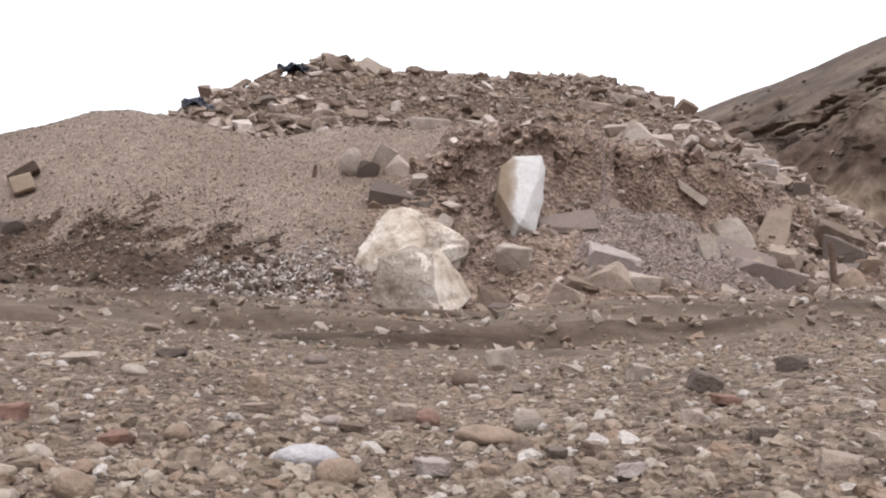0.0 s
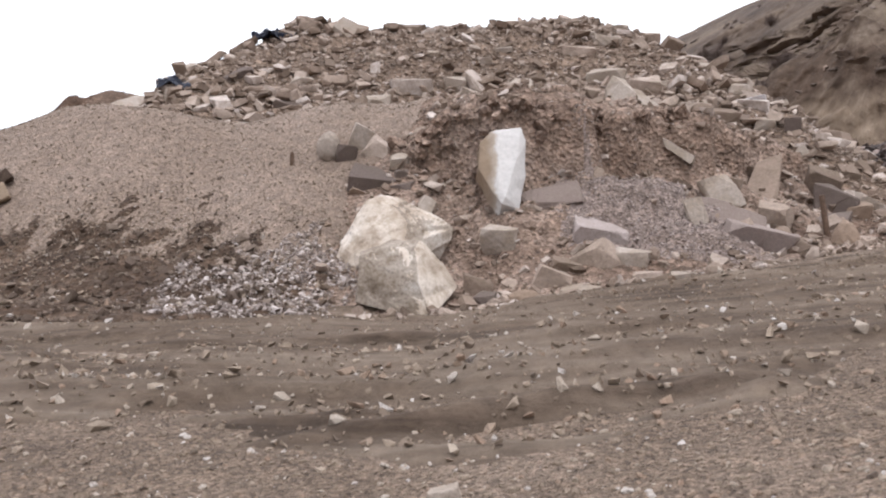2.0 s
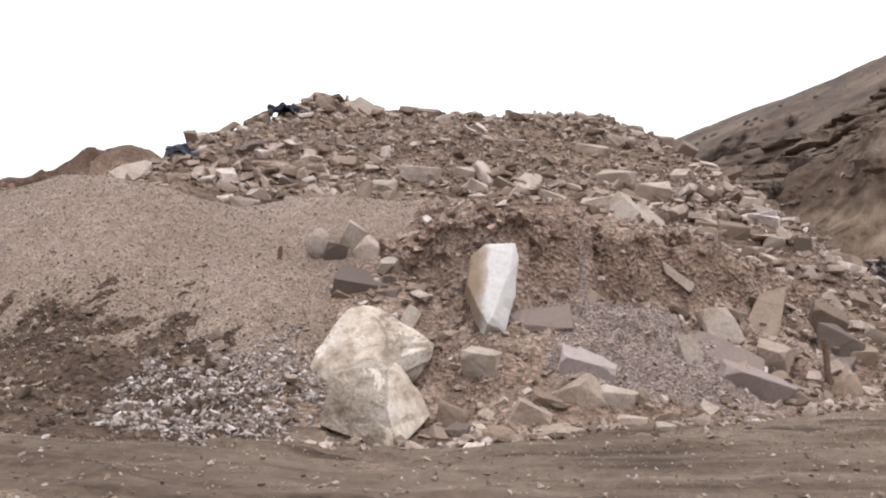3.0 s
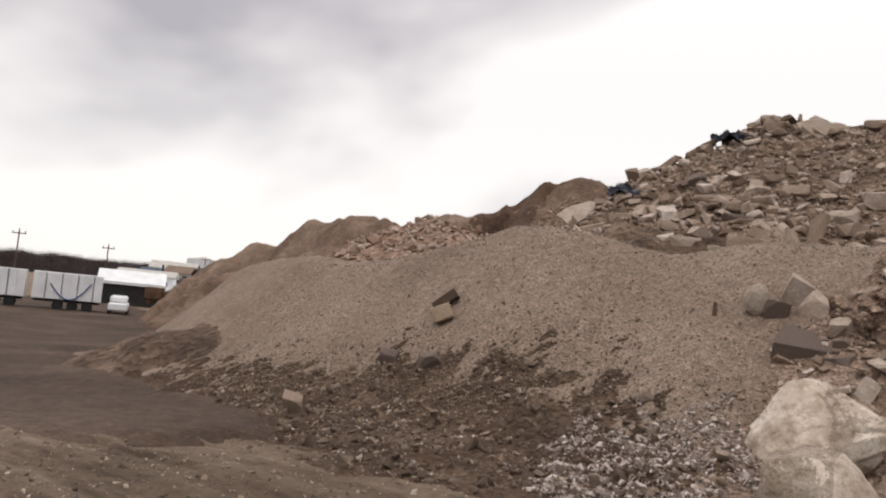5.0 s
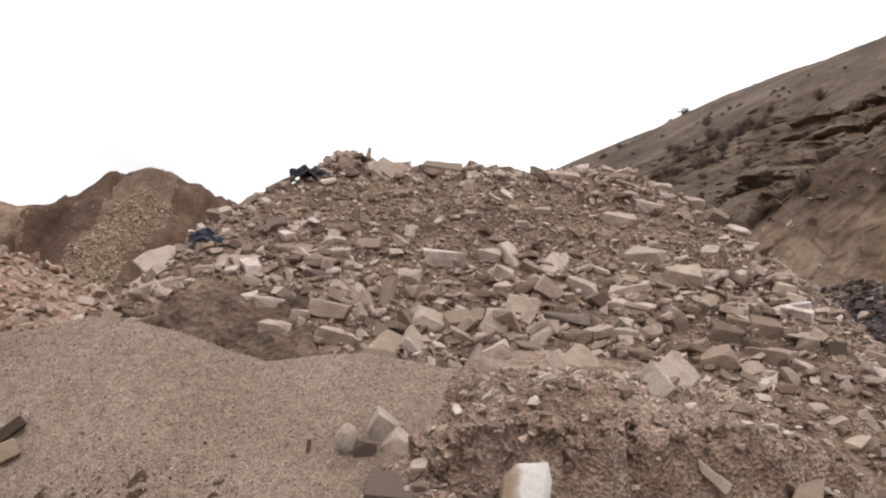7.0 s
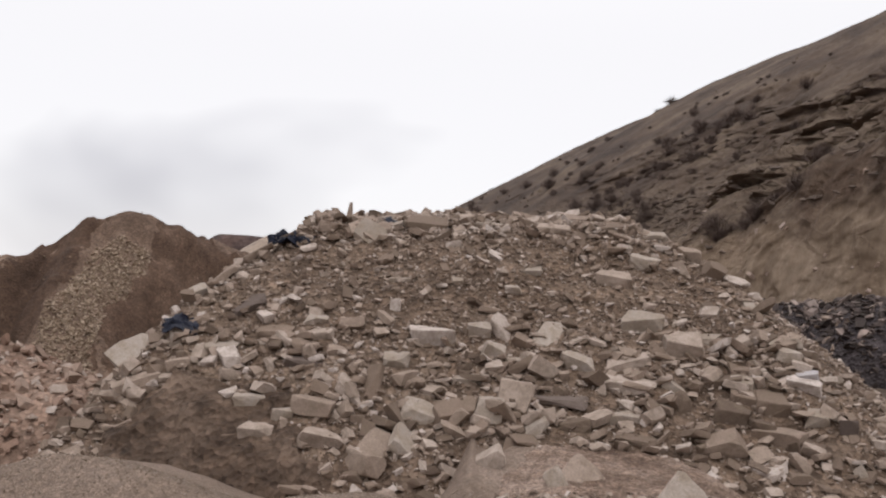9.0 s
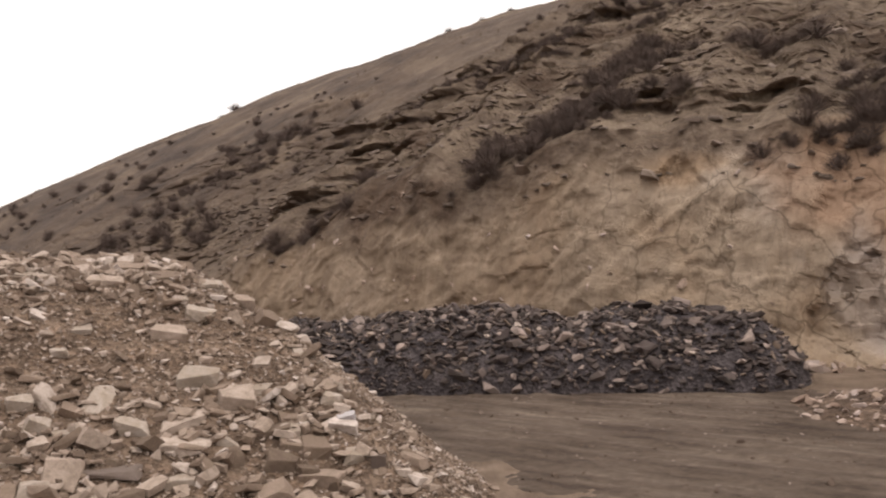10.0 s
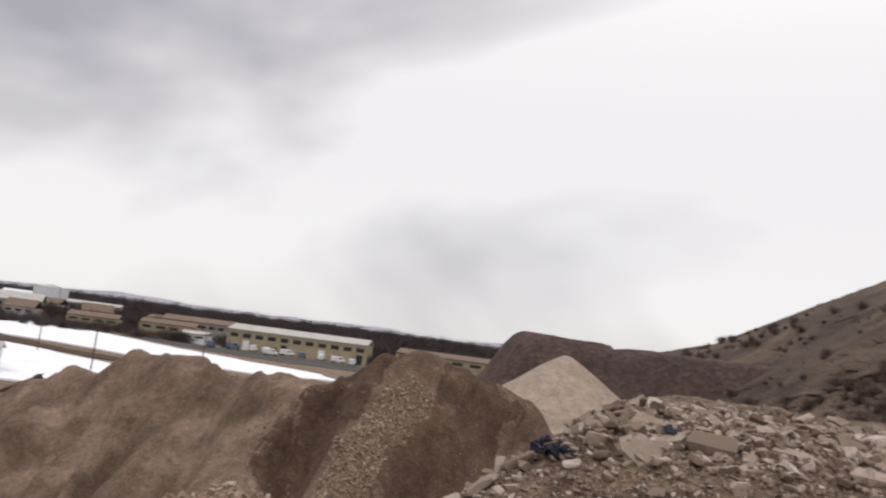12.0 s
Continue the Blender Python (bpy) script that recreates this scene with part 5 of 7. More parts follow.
pebbles([
    (-0.44, 2.74, -0.02, 0.077, 0.031, "g", "round"),
    (0.37, 2.49, 0.02, 0.080, 0.028, "p", "flat"),
    (0.19, 1.03, 0.00, 0.029, 0.015, "s", "block"),
    (0.39, 1.02, 0.04, 0.030, 0.017, "d", "block"),
    (0.39, 0.82, 0.04, 0.038, 0.022, "s", "block"),
    (0.14, 1.02, -0.00, 0.026, 0.013, "d", "block"),
    (-0.43, 0.86, -0.03, 0.031, 0.015, "s", "flat"),
])


# ---------------------------------------------------------------- loose stones that nobody could count
def chip_arrays(rng, size):
    bm = chipped_block(rng, size, 0.2)
    bmesh.ops.triangulate(bm, faces=list(bm.faces))
    bm.verts.index_update()
    out = np.array([tuple(p.co) for p in bm.verts]), np.array([[p.index for p in q.verts] for q in bm.faces])
    bm.free()
    return out


LIB_RNG = random.Random(11)
ROCKS = [chip_arrays(LIB_RNG, (1, LIB_RNG.uniform(0.5, 0.9), LIB_RNG.uniform(0.22, 0.55))) for _ in range(30)]
ROCKS += [rock_arrays(LIB_RNG, size=(1, LIB_RNG.uniform(0.6, 0.95), LIB_RNG.uniform(0.3, 0.6)), points=13, blocky=0.75) for _ in range(10)]
CHIPS = [rock_arrays(LIB_RNG, size=(1, LIB_RNG.uniform(0.6, 1.0), LIB_RNG.uniform(0.4, 0.8)), points=9, blocky=0.6) for _ in range(18)]


def pebble_arrays(rng):
    """A worn pebble: a ball of 80 faces, dented and flattened."""
    bm = bmesh.new()
    bmesh.ops.create_icosphere(bm, subdivisions=2, radius=0.5)
    off = Vector((rng.uniform(0, 50), rng.uniform(0, 50), rng.uniform(0, 50)))
    flat = Vector((1, rng.uniform(0.65, 0.95), rng.uniform(0.4, 0.75)))
    for v in bm.verts:
        q = v.co * (1 + 0.55 * noise.noise(v.co * 2.6 + off) + 0.25 * noise.noise(v.co * 6 + off))
        v.co = Vector((q.x * flat.x, q.y * flat.y, q.z * flat.z))
    bm.verts.index_update()
    out = np.array([tuple(p.co) for p in bm.verts]), np.array([[p.index for p in q.verts] for q in bm.faces])
    bm.free()
    return out


NUBS = [pebble_arrays(LIB_RNG) for _ in range(24)]
CLODS = [rock_arrays(LIB_RNG, size=(1, LIB_RNG.uniform(0.6, 0.9), LIB_RNG.uniform(0.5, 0.8)), points=22, blocky=0.35) for _ in range(14)]
SLATES = [rock_arrays(LIB_RNG, size=(1, LIB_RNG.uniform(0.5, 0.9), LIB_RNG.uniform(0.14, 0.4)), points=12, blocky=0.75) for _ in range(18)]


def scatter(rng, count, where, height, size, keep=None):
    """Rows of x, y, z, size inside the box where = (x0, x1, y0, y1)."""
    x = np.array([rng.uniform(where[0], where[1]) for _ in range(count)])
    y = np.array([rng.uniform(where[2], where[3]) for _ in range(count)])
    s = np.array([size(rng) for _ in range(count)])
    z = height(x, y)
    rows = np.stack([x, y, z, s], -1)
    return rows[keep(x, y, z)] if keep is not None else rows


def logsize(mid, spread, low, high):
    return lambda rng: min(high, max(low, mid * math.exp(rng.gauss(0, spread))))


def rubble_parts():
    """Larger blocks of the heap, each its own piece."""
    rng = random.Random(21)
    shared = []
    for _ in range(22):
        bm = chipped_block(rng, (1, rng.uniform(0.55, 0.9), rng.uniform(0.25, 0.6)), 0.17)
        bmesh.ops.bevel(bm, geom=list(bm.edges), offset=0.02, segments=1, affect="EDGES")
        me = bpy.data.meshes.new("stone")
        bm.normal_update()
        bm.to_mesh(me)
        bm.free()
        me.materials.append(M_STONE if rng.random() < 0.85 else M_PALE)
        shared.append(me)
    made = 0
    while made < 298:
        if made % 3 == 2:
            y = rng.uniform(24, 33)
            x = 8.8 + 0.45 * (min(y, 28) - 28) + rng.gauss(0, 1.1)
        else:
            x, y = rng.uniform(-9, 12), 20 + 15 * rng.random() ** 1.2
        z = float(rubble_z(x, y))
        if z < float(surface(x, y)) - 0.05 or (25.5 < y < 29.5 and rng.random() < 0.72):
            continue
        if float(scarp_z(x, y)) > z + 0.06:
            continue
        s = min(1.0, 0.5 * math.exp(rng.gauss(0, 0.3)) if made % 3 == 2 else (0.36 if y < 26 else 0.28 if y < 29 else 0.36) * math.exp(rng.gauss(0, 0.4)))
        ob = new("stone", shared[rng.randrange(len(shared))])
        ob.parent = RUBBLE
        ob.matrix_basis = pose(x, y, z + 0.1 * s, rng.gauss(14, 14), rng.gauss(0, 12), rng.uniform(0, 360)) @ Matrix.Diagonal((s, s, s * rng.uniform(0.7, 1.1), 1))
        made += 1


def stuff(name, rows, library, material, label, seed, parent=None, tilt=0.5, sink=0.15, whole=None, piece="stone", count=0):
    """Loose pieces: the largest ones are parts of the heap that they lie on, the rest is one joined mesh."""
    rng = random.Random(seed)
    rows = np.asarray(rows, float)
    if count:
        order = np.argsort(-rows[:, 3], kind="stable")
        shared = []
        for v, f in library:
            me = bpy.data.meshes.new(piece)
            me.from_pydata(v.tolist(), [], f.tolist())
            me.materials.append(material)
            shared.append(me)
        for x, y, z, size in rows[order[:count]]:
            ob = new(piece, shared[rng.randrange(len(shared))])
            ob.parent = whole
            turn = Euler((rng.gauss(0, tilt), rng.gauss(0, tilt), rng.uniform(0, 6.283))).to_matrix().to_4x4()
            ob.matrix_basis = Matrix.Translation((x, y, z + size * sink)) @ turn @ Matrix.Diagonal((size, size, size, 1))
        rows = rows[order[count:]]
    ob = joined_stones(name, rows, library, material, rng, parent, tilt, sink)
    return tagged(ob, label, kind="stuff")


def build_scatter():
    rubble_parts()
    rng = random.Random(31)
    on_rubble = lambda x, y, z: (z > surface(x, y) - 0.1) & (scarp_z(x, y) < z + 0.06)
    rows = scatter(rng, 10500, (-14, 18, 18.5, 40), rubble_z, logsize(0.195, 0.5, 0.07, 0.65), on_rubble)
    rows[:, 3] *= (1.1 - 0.35 * sstep(24.5, 27, rows[:, 1]) + 0.35 * sstep(28.5, 30.5, rows[:, 1])) * (1 - 0.4 * sstep(8, 10.5, rows[:, 0]))
    stuff("rubble_stones", rows, ROCKS, M_STONE, "loose grey-brown broken stone covering the rubble heap", 1, tilt=0.45)
    rows = scatter(rng, 24000, (-13, 16, 19, 35), rubble_z, logsize(0.085, 0.4, 0.04, 0.2), on_rubble)
    stuff("rubble_chips", rows, CHIPS, M_STONE, "small stone chips strewn over the rubble heap", 2, tilt=0.6)
    # front bank
    on_earth = lambda x, y, z: (seam(x, y) > -0.1) & (y > knots(x, FOOT) - 0.1)
    rows = scatter(rng, 2600, (-2, 10, 10, 17.5), earth_z, logsize(0.075, 0.55, 0.025, 0.32), on_earth)
    stuff("bank_stones", rows, ROCKS, M_STONE, "stones and lumps stuck in the earth bank", 3, whole=BANK, count=260)
    rows = scatter(rng, 200, (4.6, 9.5, 11, 18), earth_z, logsize(0.17, 0.45, 0.07, 0.5), on_earth)
    stuff("flank_stones", rows, ROCKS, M_STONE, "broken slabs strewn down the bank's flank", 4, whole=BANK, piece="slab", count=38)
    rows = scatter(rng, 6500, (-2, 10, 10, 17.5), earth_z, logsize(0.035, 0.4, 0.015, 0.09), on_earth)
    stuff("bank_grit", rows, CHIPS, M_PEBBLE, "fine grit and clods on the earth bank", 5)
    # crumbling lip of sods and clods over the cut face
    edge = []
    for _ in range(210):
        x = rng.uniform(-0.9, 4.4)
        foot, ridge = float(knots(x, FOOT)), float(knots(x, RIDGE))
        y = foot + (ridge - foot) * (0.735 + rng.gauss(0, 0.03) - 0.25 * float(fbm(x, foot, 1.3, 3, 29)))
        edge.append((x, y - 0.05, float(earth_z(x, y + 0.08)) - 0.06, min(0.5, 0.17 * math.exp(rng.gauss(0, 0.45)))))
    stuff("lip_clods", edge, CLODS, M_EARTH, "crumbling sods and clods along the lip of the cut", 24, tilt=0.5, sink=0.0, whole=BANK, piece="clod", count=120)
    # grey gravel fan
    fan = lambda x, y, z: ((x - 2.9 + 0.35 * (y - 12)) / 1.5) ** 2 + ((y - 12.0) / 1.35) ** 2 < 1 + 0.8 * fbm(x, y, 0.8, 3, 131)
    rows = scatter(rng, 12000, (0.6, 5.2, 10.3, 14), fan_z, logsize(0.032, 0.35, 0.015, 0.08), fan)
    stuff("gravel_fan", rows, CHIPS, M_GREY, "grey crushed stone lying on the fan", 6)
    # white gravel at the gravel's foot
    white = lambda x, y, z: ((x + 2.05) / 1.5) ** 2 + ((y - 10.4) / 1.5) ** 2 < 1 + 3.0 * fbm(x, y, 0.5, 4, 133)
    top = lambda x, y: np.maximum(np.maximum(gravel_z(x, y), soil_z(x, y)), earth_z(x, y))
    rows = scatter(rng, 11000, (-4.2, -0.6, 8.6, 12.3), top, logsize(0.042, 0.45, 0.015, 0.12), white)
    stuff("white_gravel", rows, CHIPS, M_CHALK, "spill of whitish crushed stone beside the boulder", 7)
    rows = scatter(rng, 7500, (-12, -1.0, 8.2, 14), top, logsize(0.036, 0.5, 0.013, 0.13), lambda x, y, z: (y > knots(x, TOE)) & (fbm(x, y, 0.9, 3, 52) > -0.08))
    stuff("topsoil_stones", rows, CHIPS, M_PEBBLE, "pale stones mixed into the dark topsoil", 8, whole=TOPSOIL, count=160)
    rows = scatter(rng, 12000, (-15, -1.5, 10.6, 15.5), top, logsize(0.026, 0.5, 0.012, 0.1), None)
    rows = rows[np.abs(soil_edge(rows[:, 0], rows[:, 1]) + 0.03) < np.array([abs(rng.gauss(0, 0.055)) for _ in rows])]
    clods = scatter(rng, 1500, (-12, -1.2, 8.2, 13), top, logsize(0.075, 0.45, 0.03, 0.22), lambda x, y, z: (y > knots(x, TOE) - 0.2) & (soil_edge(x, y) > 0.02))
    stuff("topsoil_clods", clods, CLODS, M_CRUMB, "dark clods lying on the damp topsoil", 27, tilt=0.6, whole=TOPSOIL, piece="clod", count=60)
    stuff("topsoil_crumbs", rows, CLODS, M_CRUMB, "dark crumbs of topsoil strewn over the gravel", 25, tilt=0.6, sink=0.02)
    rows = scatter(rng, 9000, (-13, -1.5, 10.6, 14.5), top, logsize(0.03, 0.4, 0.015, 0.08), lambda x, y, z: (soil_edge(x, y) > 0) & (soil_edge(x, y) < 0.3 + 0.4 * fbm(x, y, 0.8, 3, 49)))
    stuff("topsoil_gravel", rows, CHIPS, M_PITGRAVEL, "gravel grains rolled down over the topsoil", 26)
    rows = scatter(rng, 26000, (-15, 0.5, 11, 18), gravel_z, logsize(0.027, 0.35, 0.012, 0.06), lambda x, y, z: z > surface(x, y) - 0.02)
    stuff("gravel_grains", rows, CHIPS, M_PITGRAVEL, "coarse grains on the face of the gravel heap", 9)
    # foot line and floor
    rows = scatter(rng, 5200, (-1.5, 9, 8.4, 12.5), ground_z, logsize(0.062, 0.55, 0.02, 0.22), lambda x, y, z: np.abs(y - knots(x, FOOT) + 0.2) < 0.35 + 0.5 * fbm(x, y, 1.0, 2, 137))
    stuff("foot_stones", rows, ROCKS, M_STONE, "stones rolled to the foot of the bank", 10)
    near = []
    for _ in range(24000):
        d = 0.35 * (8.5 / 0.35) ** rng.random()
        a = rng.uniform(-0.62, 0.62)
        x, y = d * math.sin(a) * 1.15, d * math.cos(a)
        s = 0.0088 * math.exp(rng.gauss(0, 0.62)) * (0.75 + 0.22 * d)
        near.append((x, y, 0, min(s, 0.028 + 0.008 * d)))
    near = np.array(near)
    near[:, 2] = ground_z(near[:, 0], near[:, 1])
    large = near[:, 3] > 0.0118 * (0.75 + 0.22 * np.hypot(near[:, 0], near[:, 1]))
    stuff("floor_gravel", near[large], NUBS, M_PEBBLE, "small mixed stones lying thick on the quarry floor", 11, tilt=0.4, sink=0.02)
    stuff("floor_grit", near[~large], CHIPS, M_PEBBLE, "fine mixed grit between the stones of the floor", 22, tilt=0.5, sink=0.05)
    rows = scatter(rng, 9500, (-9, 11, 3.6, 11), mud_z, logsize(0.026, 0.5, 0.01, 0.09), lambda x, y, z: z > ground_z(x, y))
    rows = np.concatenate([rows, scatter(rng, 2200, (-5, 6, 3.2, 6.6), mud_z, logsize(0.036, 0.5, 0.015, 0.1), lambda x, y, z: z > ground_z(x, y))])
    stuff("track_stones", rows, CHIPS, M_PEBBLE, "small stones pressed into the wheel track", 23)
    rows = scatter(rng, 1500, (-14, 12, -6, 10), ground_z, logsize(0.03, 0.5, 0.012, 0.1), lambda x, y, z: np.hypot(x, y) > 3.5)
    stuff("yard_stones", rows, ROCKS, M_PEBBLE, "scattered stones on the trodden quarry yard", 12)
    # heaps behind
    rows = scatter(rng, 3400, (-27, -8.5, 22.5, 35.5), brick_z, logsize(0.2, 0.4, 0.08, 0.5), lambda x, y, z: z > ground_z(x, y) + 0.2)
    stuff("brick_rubble", rows, ROCKS, M_BRICK, "broken red bricks and mortar lumps", 13, tilt=0.7, whole=BRICKS, piece="brick", count=280)
    rows = scatter(rng, 21000, (8, 47, 31, 66), slate_z, logsize(0.38, 0.45, 0.15, 1.3), lambda x, y, z: z > ground_z(x, y) - 0.25)
    stuff("slate_slabs", rows, SLATES, M_DARK, "dark slate slabs tipped in a long heap", 14, tilt=0.42, whole=SLATE, piece="slab", count=290)
    rows = scatter(rng, 1000, (8, 47, 31, 66), slate_z, logsize(0.4, 0.3, 0.2, 0.8), lambda x, y, z: z > ground_z(x, y) + 0.0)
    stuff("slate_pale_slabs", rows, SLATES, M_STONE, "few pale slabs among the slate", 15, tilt=0.6)
    chute = lambda x, y, z: np.abs((x + 19.7) - 0.06 * (y - 50)) < 1.5 + 1.1 * fbm(x, y, 1.5, 3, 141)
    rows = scatter(rng, 15000, (-24, -16, 38, 47.2), peaks_z, logsize(0.125, 0.4, 0.05, 0.3), chute)
    stuff("gravel_run", rows, CHIPS, M_RUN, "pale gravel that ran down the earth heap", 16)
    rows = scatter(rng, 900, (-62, -8, 38, 60), peaks_z, logsize(0.1, 0.45, 0.04, 0.3), lambda x, y, z: z > ground_z(x, y) + 0.4)
    stuff("heap_clods", rows, ROCKS, M_OCHRE, "clods and stones on the earth heaps", 17)
    rows = scatter(rng, 2400, (-34, -4, 3, 14), mud_z, logsize(0.04, 0.5, 0.02, 0.14), lambda x, y, z: z > ground_z(x, y))
    stuff("mud_clods", rows, NUBS, M_CLOD, "clods and small stones pressed into the mud", 20, tilt=0.6, sink=-0.05)
    rows = scatter(rng, 2400, (14, 42, 2, 50), haul_z, logsize(0.1, 0.55, 0.04, 0.4), lambda x, y, z: z > ground_z(x, y))
    stuff("road_clods", rows, NUBS, M_CLOD, "clods and stones along the haul road", 21, tilt=0.6, sink=-0.05)
    # ledge rocks on the hill
    pick = np.random.RandomState(5)
    i = pick.randint(10, 620, 1500)
    j = np.clip(pick.normal(150, 38, 1500).astype(int), 90, 280)
    rows = np.stack([HX[i, j], HY[i, j], HZ[i, j], np.exp(pick.normal(0, 0.5, 1500)) * 0.7], -1)
    stuff("ledge_rocks", rows, SLATES, M_LEDGE, "weathered brown rocks along the hill's ledges", 18, tilt=0.25, sink=0.05)
    i = np.r_[pick.randint(60, 190, 60), pick.randint(285, 520, 100)]
    j = pick.randint(5, 98, 160)
    rows = np.stack([HX[i, j], HY[i, j], HZ[i, j], np.exp(pick.normal(0, 0.4, 160)) * 0.45], -1)
    stuff("cliff_blocks", rows, ROCKS, M_CLIFFROCK, "ochre blocks standing out of the cliff", 19, tilt=0.9, sink=-0.2)


M_CRUMB = rock_material("soil_crumb", [(0.0, (0.07, 0.049, 0.034)), (0.7, (0.12, 0.09, 0.065)), (1.0, (0.19, 0.15, 0.11))], (0.1, 0.075, 0.053), 0.5, 6.0)
M_CLOD = rock_material("mud_clod", [(0.0, (0.06, 0.042, 0.03)), (0.7, (0.13, 0.098, 0.072)), (1.0, (0.27, 0.225, 0.18))], (0.1, 0.072, 0.05), 0.5, 4.0)
M_RUN = rock_material("run_gravel", [(0.0, (0.2, 0.15, 0.0977)), (0.6, (0.3, 0.236, 0.16)), (1.0, (0.42, 0.349, 0.256))], (0.28, 0.213, 0.149), 0.3, 6.0)
M_CHALK = rock_material("chalky_gravel", [(0.0, (0.15, 0.125, 0.102)), (0.35, (0.22, 0.185, 0.155)), (0.7, (0.41, 0.362, 0.308)), (1.0, (0.6, 0.56, 0.5))], (0.26, 0.2, 0.15), 0.35, 6.0)
M_PITGRAVEL = rock_material("gravel_grain", [(0.0, (0.153, 0.118, 0.0791)), (0.5, (0.225, 0.182, 0.131)), (0.9, (0.305, 0.261, 0.2)), (1.0, (0.377, 0.339, 0.275))], (0.171, 0.13, 0.0946), 0.3, 8.0)
M_LEDGE = rock_material("ledge_rock", [(0.0, (0.10, 0.078, 0.06)), (0.6, (0.165, 0.13, 0.10)), (1.0, (0.25, 0.205, 0.16))], (0.09, 0.068, 0.05), 0.5, 1.0)
M_CLIFFROCK = rock_material("cliff_rock", [(0.0, (0.27, 0.2, 0.145)), (0.6, (0.37, 0.30, 0.24)), (1.0, (0.47, 0.41, 0.36))], (0.25, 0.185, 0.13), 0.5, 0.7)
build_scatter()


# ---------------------------------------------------------------- things on the heaps
def tarp(x, y, z, w, d, seed, label, turn=0.0):
    """A crumpled sheet of dark plastic lying over stones."""
    n = 22
    bm = bmesh.new()
    grid = {}
    for i in range(n):
        for j in range(n):
            u, v = (i / (n - 1) - 0.5) * w, (j / (n - 1) - 0.5) * d
            p = Vector((u * 3.2 + seed * 7, v * 3.2, seed))
            grid[i, j] = bm.verts.new((u + 0.10 * w * noise.noise(p * 1.3), v + 0.10 * d * noise.noise(p + Vector((5, 9, 1))), 0.16 * w * noise.fractal(p, 1.0, 2.0, 3) + 0.25 * w * max(0.0, 0.5 - abs(i / (n - 1) - 0.5) * 2)))
    for i in range(n - 1):
        for j in range(n - 1):
            if noise.noise(Vector((i * 0.4 + seed, j * 0.4, 2.0))) > -0.45 or 3 < i < n - 4:
                bm.faces.new((grid[i, j], grid[i + 1, j], grid[i + 1, j + 1], grid[i, j + 1]))
    bmesh.ops.delete(bm, geom=[v for v in bm.verts if not v.link_faces], context="VERTS")
    bmesh.ops.solidify(bm, geom=list(bm.faces), thickness=0.02)
    ob = part("plastic_sheet", bm, M_TARP, None)
    ob.matrix_basis = pose(x, y, z, 28, 6, turn)
    tagged(ob, label, "plastic sheet", "plastic sheets on the rubble")


M_TARP = plain_material("navy_plastic", (0.007, 0.009, 0.02), 0.5, 0.0, 0.5, 4.0)
tarp(-8.25, 24.7, float(rubble_z(-8.25, 24.7)) + 0.3, 0.95, 0.8, 1, "crumpled navy plastic sheet on the rubble heap's edge", 20)
tarp(-6.2, 29.3, float(rubble_z(-6.2, 29.3)) + 0.12, 1.5, 0.8, 2, "crumpled navy plastic sheet among the top stones", -12)
tarp(-3.15, 32.8, float(rubble_z(-3.15, 32.8)) + 0.2, 0.7, 0.5, 3, "small scrap of navy plastic on the heap's top", 50)


def spike_stone():
    bm = bmesh.new()
    bmesh.ops.create_cone(bm, cap_ends=True, segments=7, radius1=0.19, radius2=0.07, depth=0.95)
    for v in bm.verts:
        v.co += 0.05 * Vector((noise.noise(v.co * 4), noise.noise(v.co * 4 + Vector((3, 0, 0))), 0))
    bmesh.ops.bevel(bm, geom=list(bm.edges), offset=0.02, segments=1, affect="EDGES")
    ob = part("marker_stone", bm, M_STONE, None)
    ob.matrix_basis = pose(-4.75, 32.6, float(rubble_z(-4.75, 32.6)) + 0.42, 3, 5, 20)
    tagged(ob, "slim upright stone standing on the heap's top", "stone")


def stakes():
    for x, y, h, r, lean in [(-2.53, 13.9, 0.24, 0.04, 4), (5.86, 12.6, 0.75, 0.05, -5)]:
        bm = bmesh.new()
        tube_into(bm, (0, 0, -0.25), (0, 0, h), r, r * 0.85, 7)
        bmesh.ops.bevel(bm, geom=[e for e in bm.edges if abs(e.verts[0].co.z - h) < 1e-4 and abs(e.verts[1].co.z - h) < 1e-4], offset=r * 0.3, segments=1, affect="EDGES")
        ob = part("wooden_stake", bm, M_WOOD, None)
        ob.matrix_basis = pose(x, y, float(surface(x, y)), lean, lean, 0)
        tagged(ob, "weathered brown wooden stake stuck in the slope", "stake", "stakes in the slope")


M_WOOD = plain_material("weathered_wood", (0.11, 0.07, 0.048), 0.85, 0, 0.4, 18.0)
spike_stone()
stakes()


# ---------------------------------------------------------------- shrubs and ridge rocks on the hill
def shrub_arrays(rng, twigs):
    vs, fs = [], []
    for _ in range(twigs):
        a, e = rng.uniform(0, 6.283), rng.uniform(0.25, 1.45)
        L = rng.uniform(0.5, 1.0)
        tip = np.array([math.cos(a) * math.cos(e), math.sin(a) * math.cos(e), math.sin(e)]) * L
        mid = tip * 0.55 + np.array([rng.gauss(0, 0.07) for _ in range(3)])
        side = np.cross(tip, [rng.gauss(0, 1) for _ in range(3)])
        side = side / (np.linalg.norm(side) + 1e-6) * 0.011
        n = len(vs)
        vs += [np.zeros(3), mid + side, mid - side, tip, mid + np.array([rng.gauss(0, 0.28), rng.gauss(0, 0.28), 0.3])]
        fs += [(n, n + 1, n + 2), (n + 1, n + 3, n + 2), (n + 1, n + 4, n + 2)]
    return np.array(vs), np.array(fs)


